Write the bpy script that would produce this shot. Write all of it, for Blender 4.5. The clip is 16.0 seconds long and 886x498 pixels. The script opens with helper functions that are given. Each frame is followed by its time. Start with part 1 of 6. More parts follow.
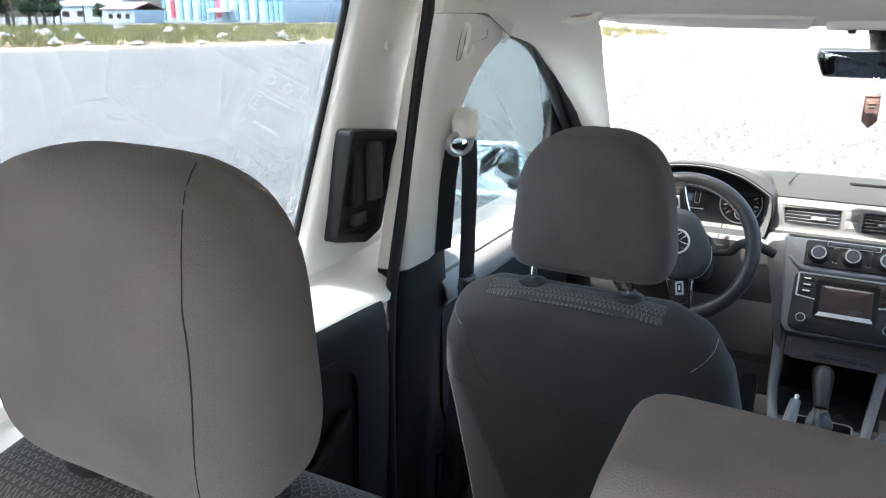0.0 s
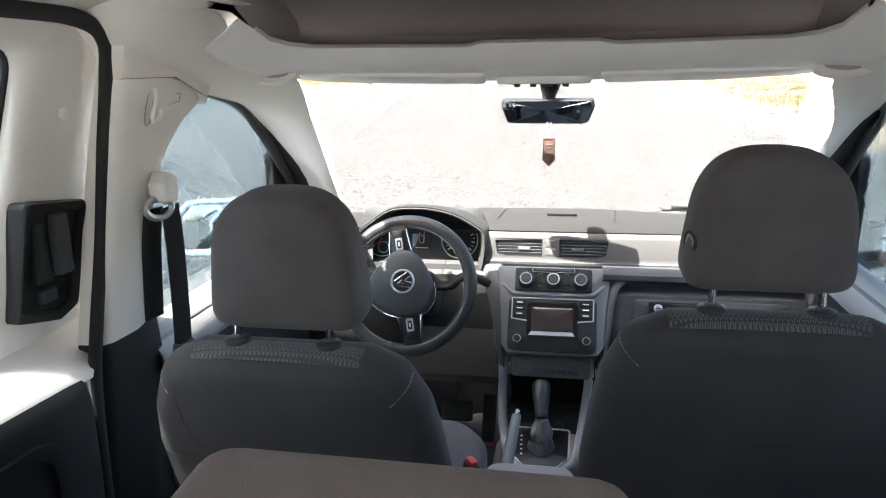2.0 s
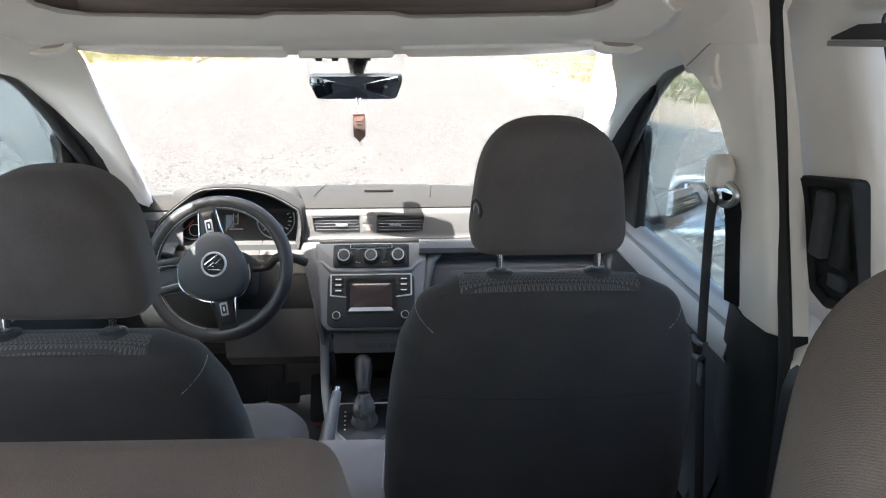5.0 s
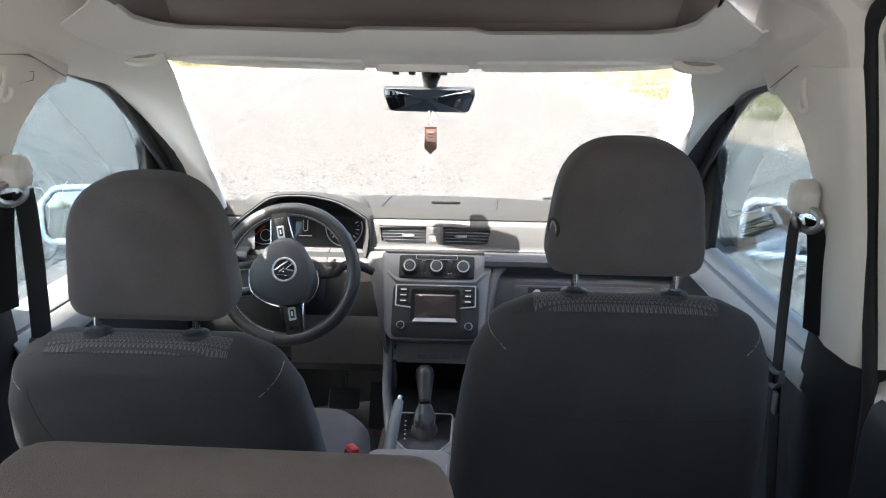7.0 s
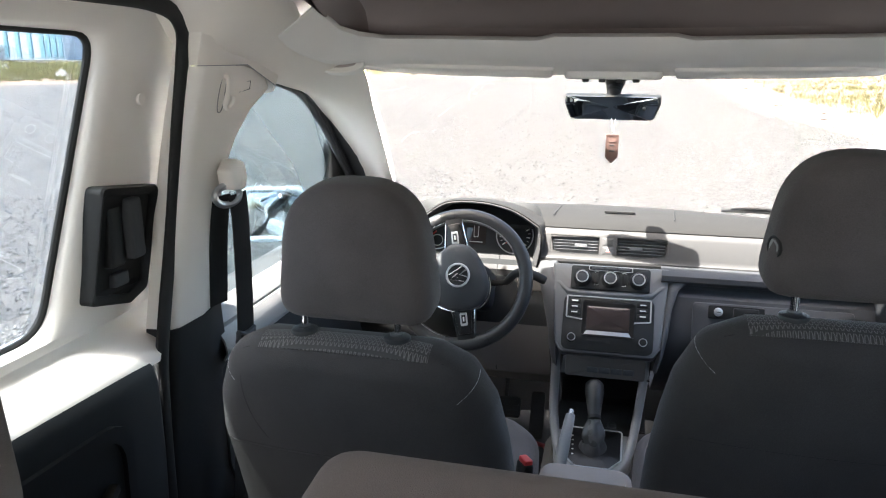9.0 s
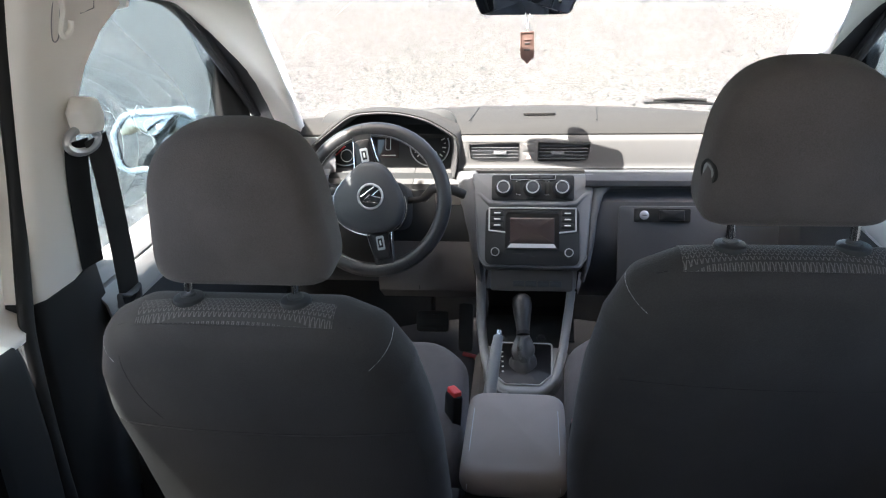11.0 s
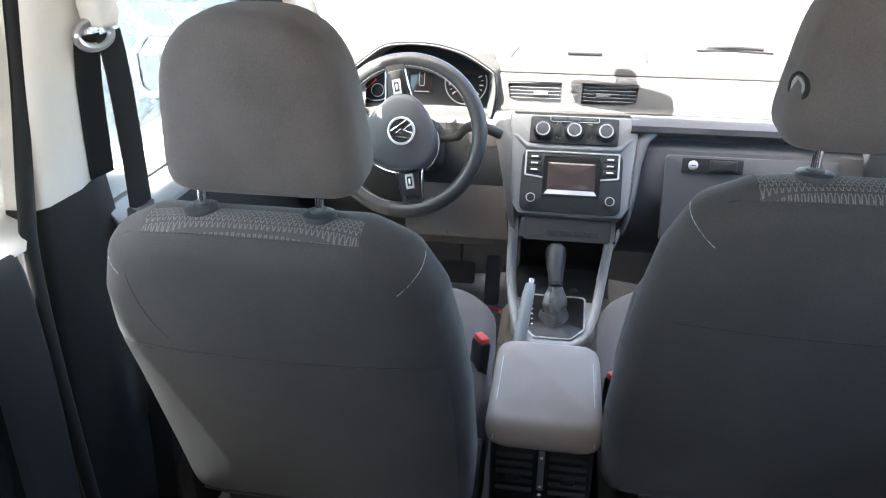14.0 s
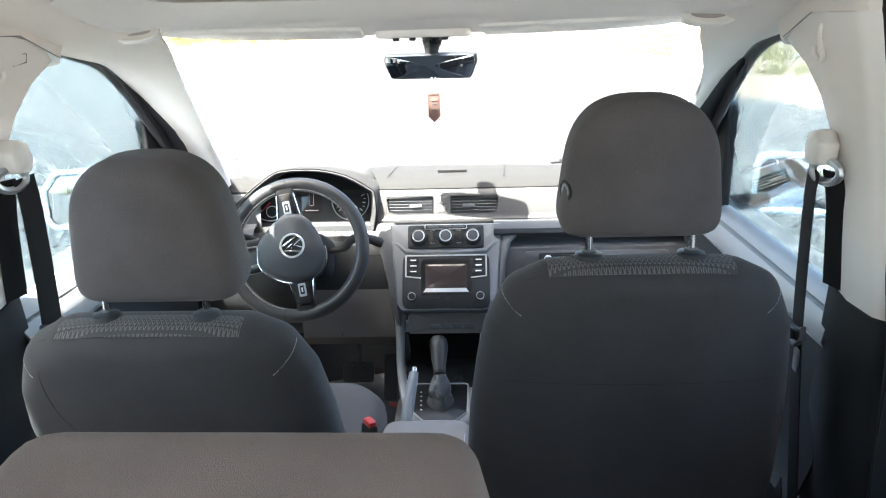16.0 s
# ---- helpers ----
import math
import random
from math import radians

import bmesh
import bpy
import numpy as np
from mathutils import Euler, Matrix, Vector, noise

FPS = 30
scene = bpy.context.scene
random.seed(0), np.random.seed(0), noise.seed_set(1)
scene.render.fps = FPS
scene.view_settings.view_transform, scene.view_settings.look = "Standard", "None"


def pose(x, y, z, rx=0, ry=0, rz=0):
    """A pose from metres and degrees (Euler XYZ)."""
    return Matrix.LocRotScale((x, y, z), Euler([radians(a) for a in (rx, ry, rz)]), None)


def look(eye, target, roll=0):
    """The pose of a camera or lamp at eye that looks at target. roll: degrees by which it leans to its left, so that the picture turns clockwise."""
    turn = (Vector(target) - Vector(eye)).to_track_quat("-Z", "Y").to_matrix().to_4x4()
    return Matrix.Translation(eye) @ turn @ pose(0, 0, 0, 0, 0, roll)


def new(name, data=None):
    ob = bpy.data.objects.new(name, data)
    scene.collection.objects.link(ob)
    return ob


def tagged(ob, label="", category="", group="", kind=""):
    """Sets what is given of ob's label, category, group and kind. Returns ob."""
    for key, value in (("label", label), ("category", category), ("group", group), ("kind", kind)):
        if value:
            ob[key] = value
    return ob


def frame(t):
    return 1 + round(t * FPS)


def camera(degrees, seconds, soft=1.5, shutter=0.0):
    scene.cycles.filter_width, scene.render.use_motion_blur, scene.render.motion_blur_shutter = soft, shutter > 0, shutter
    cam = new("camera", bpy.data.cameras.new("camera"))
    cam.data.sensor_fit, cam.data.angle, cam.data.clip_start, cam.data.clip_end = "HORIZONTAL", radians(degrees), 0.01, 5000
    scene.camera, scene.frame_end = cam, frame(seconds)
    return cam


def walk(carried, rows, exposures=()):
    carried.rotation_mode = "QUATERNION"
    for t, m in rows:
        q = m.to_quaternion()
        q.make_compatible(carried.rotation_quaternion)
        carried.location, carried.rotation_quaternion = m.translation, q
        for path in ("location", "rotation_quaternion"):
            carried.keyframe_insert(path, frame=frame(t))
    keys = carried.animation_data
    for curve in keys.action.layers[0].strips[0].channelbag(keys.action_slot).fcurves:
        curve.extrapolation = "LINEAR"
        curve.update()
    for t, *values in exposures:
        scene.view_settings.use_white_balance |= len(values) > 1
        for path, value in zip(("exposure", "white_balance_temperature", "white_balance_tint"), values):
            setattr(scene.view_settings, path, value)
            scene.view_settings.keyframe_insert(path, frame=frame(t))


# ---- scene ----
cam = camera(62.2, 16.0, 1.15)
PATH = [
    (0, (-0.076, 0.066, 1.621), (-0.976, 1.746, 1.015), -0.1),
    (0.5, (-0.044, 0.071, 1.625), (-0.848, 1.816, 1.07), -0.4),
    (1, (0.001, 0.07, 1.638), (-0.659, 1.886, 1.123), -0.8),
    (1.5, (0.018, 0.073, 1.638), (-0.482, 1.946, 1.145), -1.0),
    (2, (0.048, 0.074, 1.642), (-0.299, 1.981, 1.149), -1.0),
    (2.5, (0.079, 0.074, 1.64), (-0.135, 1.998, 1.138), -0.9),
    (3, (0.102, 0.073, 1.641), (0.004, 2.003, 1.125), -0.7),
    (3.5, (0.111, 0.071, 1.64), (0.106, 1.999, 1.109), -0.4),
    (4, (0.116, 0.072, 1.637), (0.177, 1.994, 1.09), -0.3),
    (4.2, (0.121, 0.075, 1.631), (0.197, 1.996, 1.082), -0.2),
    (6.3, (0.114, 0.079, 1.633), (0.169, 2.003, 1.091), 0.3),
    (6.5, (0.112, 0.079, 1.634), (0.136, 2.005, 1.097), 0.4),
    (7, (0.088, 0.073, 1.641), (0.016, 2.001, 1.117), 0.8),
    (7.5, (0.049, 0.076, 1.644), (-0.149, 1.999, 1.131), 1.3),
    (8, (0.008, 0.076, 1.646), (-0.327, 1.983, 1.144), 1.6),
    (8.2, (-0.002, 0.076, 1.645), (-0.396, 1.973, 1.148), 1.7),
    (10.3, (-0.007, 0.134, 1.644), (-0.457, 1.963, 0.972), -1.0),
    (10.5, (-0.007, 0.178, 1.65), (-0.399, 2.006, 0.938), -1.5),
    (11, (-0.002, 0.235, 1.676), (-0.24, 2.05, 0.871), -2.2),
    (11.5, (0.042, 0.239, 1.689), (-0.066, 2.037, 0.82), -2.2),
    (12, (0.097, 0.233, 1.677), (0.05, 2.02, 0.78), -1.7),
    (12.5, (0.085, 0.248, 1.622), (0.028, 2.032, 0.718), -0.9),
    (13, (0.031, 0.295, 1.584), (-0.097, 2.073, 0.678), -0.3),
    (13.5, (-0.003, 0.301, 1.581), (-0.223, 2.071, 0.677), 0.0),
    (14, (-0.034, 0.298, 1.582), (-0.325, 2.069, 0.697), -0.1),
    (14.5, (-0.052, 0.27, 1.589), (-0.356, 2.063, 0.757), -0.5),
    (15, (0.018, 0.116, 1.615), (-0.214, 1.965, 0.889), -0.8),
    (15.5, (0.064, 0.099, 1.627), (-0.099, 1.978, 0.963), -1.3),
    (16, (0.082, 0.094, 1.633), (-0.009, 1.999, 1.031), -1.8),
]
walk(cam, [(t, look(eye, target, roll)) for t, eye, target, roll in PATH], [(0, 5.07, 6250, 5), (1, 5.0, 6500, 8), (2.5, 5.0, 6550, 8), (8, 4.95, 6550, 8), (11, 5.03, 6600, 9), (12, 5.55, 6750, 9), (13.5, 6.17, 6650, 7), (14.5, 6.28, 6550, 6), (15, 6.05, 6450, 5), (16, 5.7, 6450, 5)])

# ---- light ----
SUN_TO = Vector((-0.32, -0.31, 1.0)).normalized()
world = bpy.data.worlds.new("sky")
scene.world = world
world.use_nodes = True
wt = world.node_tree
sky = wt.nodes.new("ShaderNodeTexSky")
sky.sky_type, sky.sun_disc = "NISHITA", False
sky.sun_elevation = math.asin(SUN_TO.z)
sky.sun_rotation = math.atan2(SUN_TO.x, SUN_TO.y)
sky.air_density, sky.dust_density = 1.0, 5.0
wt.nodes["Background"].inputs["Strength"].default_value = 0.15
wt.links.new(sky.outputs["Color"], wt.nodes["Background"].inputs["Color"])
sun = new("sun", bpy.data.lights.new("sun", "SUN"))
sun.data.energy, sun.data.angle, sun.data.color = 1.3, radians(0.6), (1.0, 0.96, 0.9)
sun.matrix_world = look((0, 0, 30), Vector((0, 0, 30)) - SUN_TO)

# added fill lamp, unseen behind the camera, that brightens seat backs and headliner
lamp = new("rear_fill_lamp", bpy.data.lights.new("rear_fill_lamp", "AREA"))
lamp.data.shape, lamp.data.size, lamp.data.size_y, lamp.data.energy, lamp.data.color = "RECTANGLE", 1.15, 0.50, 0.45, (0.97, 0.98, 1.0)
lamp.matrix_world = look((-0.022, -1.06, 1.40), (-0.022, 1.0, 1.38))

# ---- mesh helpers ----
CX = -0.022  # the van's middle
from mathutils.bvhtree import BVHTree


def thing(name, label, category, group="", kind="", at=(0, 0, 0)):
    ob = new(name)
    ob.empty_display_size = 0.05
    ob.location = at
    return tagged(ob, label, category, group, kind)


def link(name, bm, material, smooth=True, angle=40):
    me = bpy.data.meshes.new(name)
    bmesh.ops.recalc_face_normals(bm, faces=bm.faces)
    for f in bm.faces:
        f.smooth = smooth
    if smooth:
        for e in bm.edges:
            if len(e.link_faces) == 2 and e.calc_face_angle(0) > radians(angle):
                e.smooth = False
    bm.to_mesh(me)
    bm.free()
    me.materials.append(material)
    return new(name, me)


def part(name, bm, material, parent, label="", smooth=True, angle=40):
    ob = link(name, bm, material, smooth, angle)
    ob.parent = parent
    base = parent
    while base.parent:
        base = base.parent
    if parent is base and base.type == "EMPTY":
        ob.matrix_parent_inverse = Matrix.Translation(base.location).inverted()
    return tagged(ob, label)


def solid(name, bm, material, label, category, kind="", group="", smooth=True, angle=40):
    return tagged(link(name, bm, material, smooth, angle), label, category, group, kind)


def axes(o, u, v):
    """A pose whose x, y, z axes are u, v and u x v."""
    u, v = Vector(u).normalized(), Vector(v).normalized()
    w = u.cross(v)
    v = w.cross(u)
    m = Matrix((u, v, w)).transposed().to_4x4()
    m.translation = o
    return m


def round_poly(pts, r, n=5):
    """The outline of a polygon, counter-clockwise, with its corners rounded; r is one radius or one a corner."""
    out, k = [], len(pts)
    for i, p in enumerate(pts):
        rad = r[i] if isinstance(r, (list, tuple)) else r
        p, a, b = Vector(p), Vector(pts[i - 1]), Vector(pts[(i + 1) % k])
        ua, ub = (a - p), (b - p)
        la, lb = ua.length, ub.length
        ua.normalize(), ub.normalize()
        ang = ua.angle(ub)
        d = min(rad / max(math.tan(ang / 2), 1e-4), la * 0.49, lb * 0.49)
        p0, p1 = p + ua * d, p + ub * d
        for j in range(n + 1):
            t = j / n
            out.append((p0 * (1 - t) + p * t) * (1 - t) + (p * (1 - t) + p1 * t) * t)
    return out


def rr(w, h, r, n=5, cx=0.0, cy=0.0):
    return round_poly([(cx - w / 2, cy - h / 2), (cx + w / 2, cy - h / 2), (cx + w / 2, cy + h / 2), (cx - w / 2, cy + h / 2)], r, n)


def circle(r, n=24, cx=0.0, cy=0.0):
    return [Vector((cx + r * math.cos(2 * math.pi * i / n), cy + r * math.sin(2 * math.pi * i / n))) for i in range(n)]


def bridge(bm, a, b):
    n = len(a)
    for i in range(n):
        q = (a[i], a[(i + 1) % n], b[(i + 1) % n], b[i])
        if len(set(q)) > 2:
            bm.faces.new([v for k, v in enumerate(q) if v not in q[:k]])


def pillow(bm, outline, m, w0, w1, r, bulge=(0.0, 0.0), n=4, flat=False):
    """A closed cushion: the outline in m's xy plane, from w0 to w1 along z, edges rounded by r, faces bulged out at the w0 and w1 ends."""
    pts = [Vector((p[0], p[1])) for p in outline]
    c = sum(pts, Vector((0, 0))) / len(pts)
    rings = []
    for s in ((0.55, 0.8) if not flat else ()):
        rings.append((s, r, w0 - bulge[0] * (1 - s * s)))
    for k in range(n + 1):
        a = k / n * math.pi / 2
        rings.append((1.0, r * (1 - math.sin(a)), w0 + r * (1 - math.cos(a))))
    for k in range(n + 1):
        a = k / n * math.pi / 2
        rings.append((1.0, r * (1 - math.cos(a)), w1 - r * (1 - math.sin(a))))
    for s in ((0.8, 0.55) if not flat else ()):
        rings.append((s, r, w1 + bulge[1] * (1 - s * s)))
    made = []
    for s, inset, w in rings:
        ring = []
        for p in pts:
            d = p - c
            f = max(0.02, 1 - inset / max(d.length, 1e-5)) * s
            ring.append(bm.verts.new(m @ Vector((c.x + d.x * f, c.y + d.y * f, w))))
        made.append(ring)
    for a, b in zip(made, made[1:]):
        bridge(bm, a, b)
    for ring, w, bl in ((made[0], w0 - bulge[0], -1), (made[-1], w1 + bulge[1], 1)):
        pole = bm.verts.new(m @ Vector((c.x, c.y, w)))
        for i in range(len(ring)):
            bm.faces.new((ring[i], ring[(i + 1) % len(ring)], pole))
    return bm


def slab(outline, m, w0, w1, r=0.002, n=2, bm=None, bulge=(0, 0)):
    return pillow(bm or bmesh.new(), outline, m, w0, w1, r, bulge, n, flat=True)


def block(x0, x1, y0, y1, z0, z1, r=0.004, bm=None, n=2, corner=None):
    m = Matrix.Translation(((x0 + x1) / 2, (y0 + y1) / 2, 0))
    return slab(rr(x1 - x0, y1 - y0, corner if corner is not None else r, 3), m, z0, z1, r, n, bm)


def tube(pts, r, n=10, closed=False, bm=None, flat=1.0, up=None, cap=True):
    """A tube along pts; r is one radius or one a point; flat squeezes it across."""
    bm = bm or bmesh.new()
    pts = [Vector(p) for p in pts]
    k, rings, side = len(pts), [], None
    for i, p in enumerate(pts):
        a = pts[i - 1] if i or closed else p
        b = pts[(i + 1) % k] if i < k - 1 or closed else p
        t = (b - a).normalized()
        if side is None:
            side = t.orthogonal() if up is None else Vector(up)
        side = (side - t * side.dot(t)).normalized()
        other = t.cross(side)
        rad = r[i] if isinstance(r, (list, tuple)) else r
        rings.append([bm.verts.new(p + rad * (side * math.cos(2 * math.pi * j / n) + other * flat * math.sin(2 * math.pi * j / n))) for j in range(n)])
    for a, b in zip(rings, rings[1:] + (rings[:1] if closed else [])):
        bridge(bm, a, b)
    if not closed and cap:
        for ring in (rings[0], rings[-1]):
            bm.faces.new(ring)
    return bm


def ribbon(pts, width, thick, across, bm=None):
    """A strap along pts; across: the direction of its width, one or one a point."""
    bm = bm or bmesh.new()
    pts, rings = [Vector(p) for p in pts], []
    for i, p in enumerate(pts):
        t = (pts[min(i + 1, len(pts) - 1)] - pts[max(i - 1, 0)]).normalized()
        s = Vector(across[i] if isinstance(across[0], (list, tuple)) else across)
        s = (s - t * s.dot(t)).normalized()
        nrm = t.cross(s)
        wd = width[i] if isinstance(width, (list, tuple)) else width
        rings.append([bm.verts.new(p + s * a * wd / 2 + nrm * b * thick / 2) for a, b in ((-1, -0.6), (-0.9, -1), (0.9, -1), (1, -0.6), (1, 0.6), (0.9, 1), (-0.9, 1), (-1, 0.6))])
    for a, b in zip(rings, rings[1:]):
        bridge(bm, a, b)
    bm.faces.new(rings[0]), bm.faces.new(rings[-1])
    return bm


def sheet(rows, thick, bm=None, closed=False):
    """A curved plate through rows of points, thick metres through."""
    bm = bm or bmesh.new()
    vs = [[bm.verts.new(p) for p in row] for row in rows]
    fs = []
    for a, b in zip(vs, vs[1:]):
        n = len(a)
        for i in range(n if closed else n - 1):
            fs.append(bm.faces.new((a[i], a[(i + 1) % n], b[(i + 1) % n], b[i])))
    bm.normal_update()
    if thick:
        bmesh.ops.solidify(bm, geom=fs, thickness=thick)
    return bm


def spline(pts, n=6):
    """A smooth line through pts (Catmull-Rom)."""
    pts = [Vector(p) for p in pts]
    out = []
    for i in range(len(pts) - 1):
        p0, p1, p2, p3 = pts[max(i - 1, 0)], pts[i], pts[i + 1], pts[min(i + 2, len(pts) - 1)]
        for j in range(n):
            t = j / n
            out.append(0.5 * ((2 * p1) + (p2 - p0) * t + (2 * p0 - 5 * p1 + 4 * p2 - p3) * t * t + (3 * p1 - p0 - 3 * p2 + p3) * t ** 3))
    return out + [pts[-1]]


def lathe(profile, m, n=20, bm=None):
    """A turned solid: (radius, height) pairs about m's z axis."""
    bm = bm or bmesh.new()
    rings = [[bm.verts.new(m @ Vector((r * math.cos(2 * math.pi * i / n), r * math.sin(2 * math.pi * i / n), h))) for i in range(n)] for r, h in profile]
    for a, b in zip(rings, rings[1:]):
        bridge(bm, a, b)
    bm.faces.new(rings[0]), bm.faces.new(rings[-1])
    return bm


def drape(bm, pts, lift):
    """The points of a line moved onto the surface of bm, lift metres proud of it."""
    tree = BVHTree.FromBMesh(bm)
    c = sum((v.co for v in bm.verts), Vector()) / len(bm.verts)
    out = []
    for p in pts:
        q, n, i, d = tree.find_nearest(Vector(p))
        n = n if n.dot(q - c) > 0 else -n
        out.append(q + n * lift)
    for k in range(2):
        out = [out[0]] + [(a + b * 2 + c) / 4 for a, b, c in zip(out, out[1:], out[2:])] + [out[-1]]
    return out

# ---- materials ----
def nodes_of(name):
    m = bpy.data.materials.new(name)
    m.use_nodes = True
    t = m.node_tree
    return m, t, t.nodes["Principled BSDF"]


def add(t, kind, **values):
    n = t.nodes.new(kind)
    for key, v in values.items():
        n.inputs[key].default_value = v
    return n


def mat(name, colour, rough=0.6, metal=0.0, vary=0.12, big=4.0, grain=900.0, bump=0.15, rough_vary=0.08, spec=0.5, sheen=0.0):
    """A surface with soft unevenness at the scale big, fine grain at the scale grain, and relief from the grain."""
    m, t, p = nodes_of(name)
    co = t.nodes.new("ShaderNodeTexCoord")
    n1 = add(t, "ShaderNodeTexNoise", Scale=big, Detail=4.0)
    n2 = add(t, "ShaderNodeTexNoise", Scale=grain, Detail=2.0)
    for n in (n1, n2):
        t.links.new(co.outputs["Object"], n.inputs["Vector"])
    mix = add(t, "ShaderNodeMixRGB")
    mix.blend_type = "MIX"
    lo = tuple(c * (1 - vary) for c in colour)
    hi = tuple(min(1.0, c * (1 + vary)) for c in colour)
    avg = add(t, "ShaderNodeMath")
    avg.operation = "ADD"
    half = add(t, "ShaderNodeMath")
    half.operation = "MULTIPLY"
    half.inputs[1].default_value = 0.5
    t.links.new(n1.outputs["Fac"], avg.inputs[0])
    t.links.new(n2.outputs["Fac"], avg.inputs[1])
    t.links.new(avg.outputs[0], half.inputs[0])
    t.links.new(half.outputs[0], mix.inputs["Fac"])
    mix.inputs["Color1"].default_value, mix.inputs["Color2"].default_value = (*lo, 1), (*hi, 1)
    t.links.new(mix.outputs["Color"], p.inputs["Base Color"])
    rv = add(t, "ShaderNodeMapRange")
    rv.inputs["To Min"].default_value, rv.inputs["To Max"].default_value = max(0.02, rough - rough_vary), min(1.0, rough + rough_vary)
    t.links.new(n1.outputs["Fac"], rv.inputs["Value"])
    t.links.new(rv.outputs[0], p.inputs["Roughness"])
    p.inputs["Metallic"].default_value = metal
    p.inputs["Specular IOR Level"].default_value = spec
    p.inputs["Sheen Weight"].default_value = sheen
    if bump:
        b = add(t, "ShaderNodeBump", Strength=bump, Distance=0.0006)
        t.links.new(n2.outputs["Fac"], b.inputs["Height"])
        t.links.new(b.outputs[0], p.inputs["Normal"])
    return m


def glass(name, tint=(0.97, 0.98, 0.98), base=0.035):
    """A clear pane: it lets the view through and mirrors by the angle."""
    m = bpy.data.materials.new(name)
    m.use_nodes = True
    t = m.node_tree
    t.nodes.remove(t.nodes["Principled BSDF"])
    tr = add(t, "ShaderNodeBsdfTransparent", Color=(*tint, 1))
    gl = add(t, "ShaderNodeBsdfGlossy", Roughness=0.0)
    lw = add(t, "ShaderNodeLayerWeight", Blend=0.5)
    pw = add(t, "ShaderNodeMath")
    pw.operation, pw.inputs[1].default_value = "POWER", 4.5
    fac = add(t, "ShaderNodeMapRange")
    fac.inputs["To Min"].default_value, fac.inputs["To Max"].default_value = base, 1.0
    mx = t.nodes.new("ShaderNodeMixShader")
    t.links.new(lw.outputs["Facing"], pw.inputs[0])
    t.links.new(pw.outputs[0], fac.inputs["Value"])
    t.links.new(fac.outputs[0], mx.inputs[0])
    t.links.new(tr.outputs[0], mx.inputs[1])
    t.links.new(gl.outputs[0], mx.inputs[2])
    t.links.new(mx.outputs[0], t.nodes["Material Output"].inputs["Surface"])
    return m


def print_cloth(name, size=1.0):
    """Seat cloth with staggered rows of small light threads."""
    m = mat(name, (0.060, 0.058, 0.058), 0.95, vary=0.2, big=20, grain=2500, bump=0.3, spec=0.2, sheen=0.1)
    t = m.node_tree
    p = t.nodes["Principled BSDF"]
    co = t.nodes.new("ShaderNodeTexCoord")
    sp = t.nodes.new("ShaderNodeSeparateXYZ")
    t.links.new(co.outputs["Object"], sp.inputs[0])

    def calc(op, x, y=0.0):
        n = t.nodes.new("ShaderNodeMath")
        n.operation = op
        for i, v in enumerate((x, y)):
            if isinstance(v, float):
                n.inputs[i].default_value = v
            else:
                t.links.new(v, n.inputs[i])
        return n.outputs[0]
    along = calc("MULTIPLY", calc("ADD", sp.outputs["Z"], calc("MULTIPLY", sp.outputs["Y"], -1.0)), 2 * math.pi / (0.026 * size))
    across = calc("MULTIPLY", sp.outputs["X"], 1 / (0.0215 * size))
    lines = []
    for off, way in ((0.0, "ADD"), (0.5, "SUBTRACT")):
        f = calc("FRACT", calc(way, calc("ADD", across, off + 50.0), calc("MULTIPLY", calc("SINE", along), 0.14)))
        d = calc("ABSOLUTE", calc("SUBTRACT", f, 0.5))
        r = add(t, "ShaderNodeMapRange")
        r.inputs["From Min"].default_value, r.inputs["From Max"].default_value = 0.13, 0.06
        t.links.new(d, r.inputs["Value"])
        lines.append(r.outputs[0])
    dash = calc("GREATER_THAN", calc("SINE", calc("ADD", calc("MULTIPLY", along, 2.0), 0.8)), -0.7)
    line = calc("MULTIPLY", calc("MAXIMUM", lines[0], lines[1]), dash)
    brk = add(t, "ShaderNodeTexNoise", Scale=420.0)
    t.links.new(co.outputs["Object"], brk.inputs["Vector"])
    thread = calc("MULTIPLY", line, brk.outputs["Fac"])
    old = p.inputs["Base Color"].links[0].from_socket
    mix = add(t, "ShaderNodeMixRGB", Color2=(0.27, 0.26, 0.255, 1))
    t.links.new(thread, mix.inputs["Fac"])
    t.links.new(old, mix.inputs["Color1"])
    t.links.new(mix.outputs[0], p.inputs["Base Color"])
    b2 = add(t, "ShaderNodeBump", Strength=0.6, Distance=0.001)
    t.links.new(line, b2.inputs["Height"])
    t.links.new(p.inputs["Normal"].links[0].from_socket, b2.inputs["Normal"])
    t.links.new(b2.outputs[0], p.inputs["Normal"])
    return m


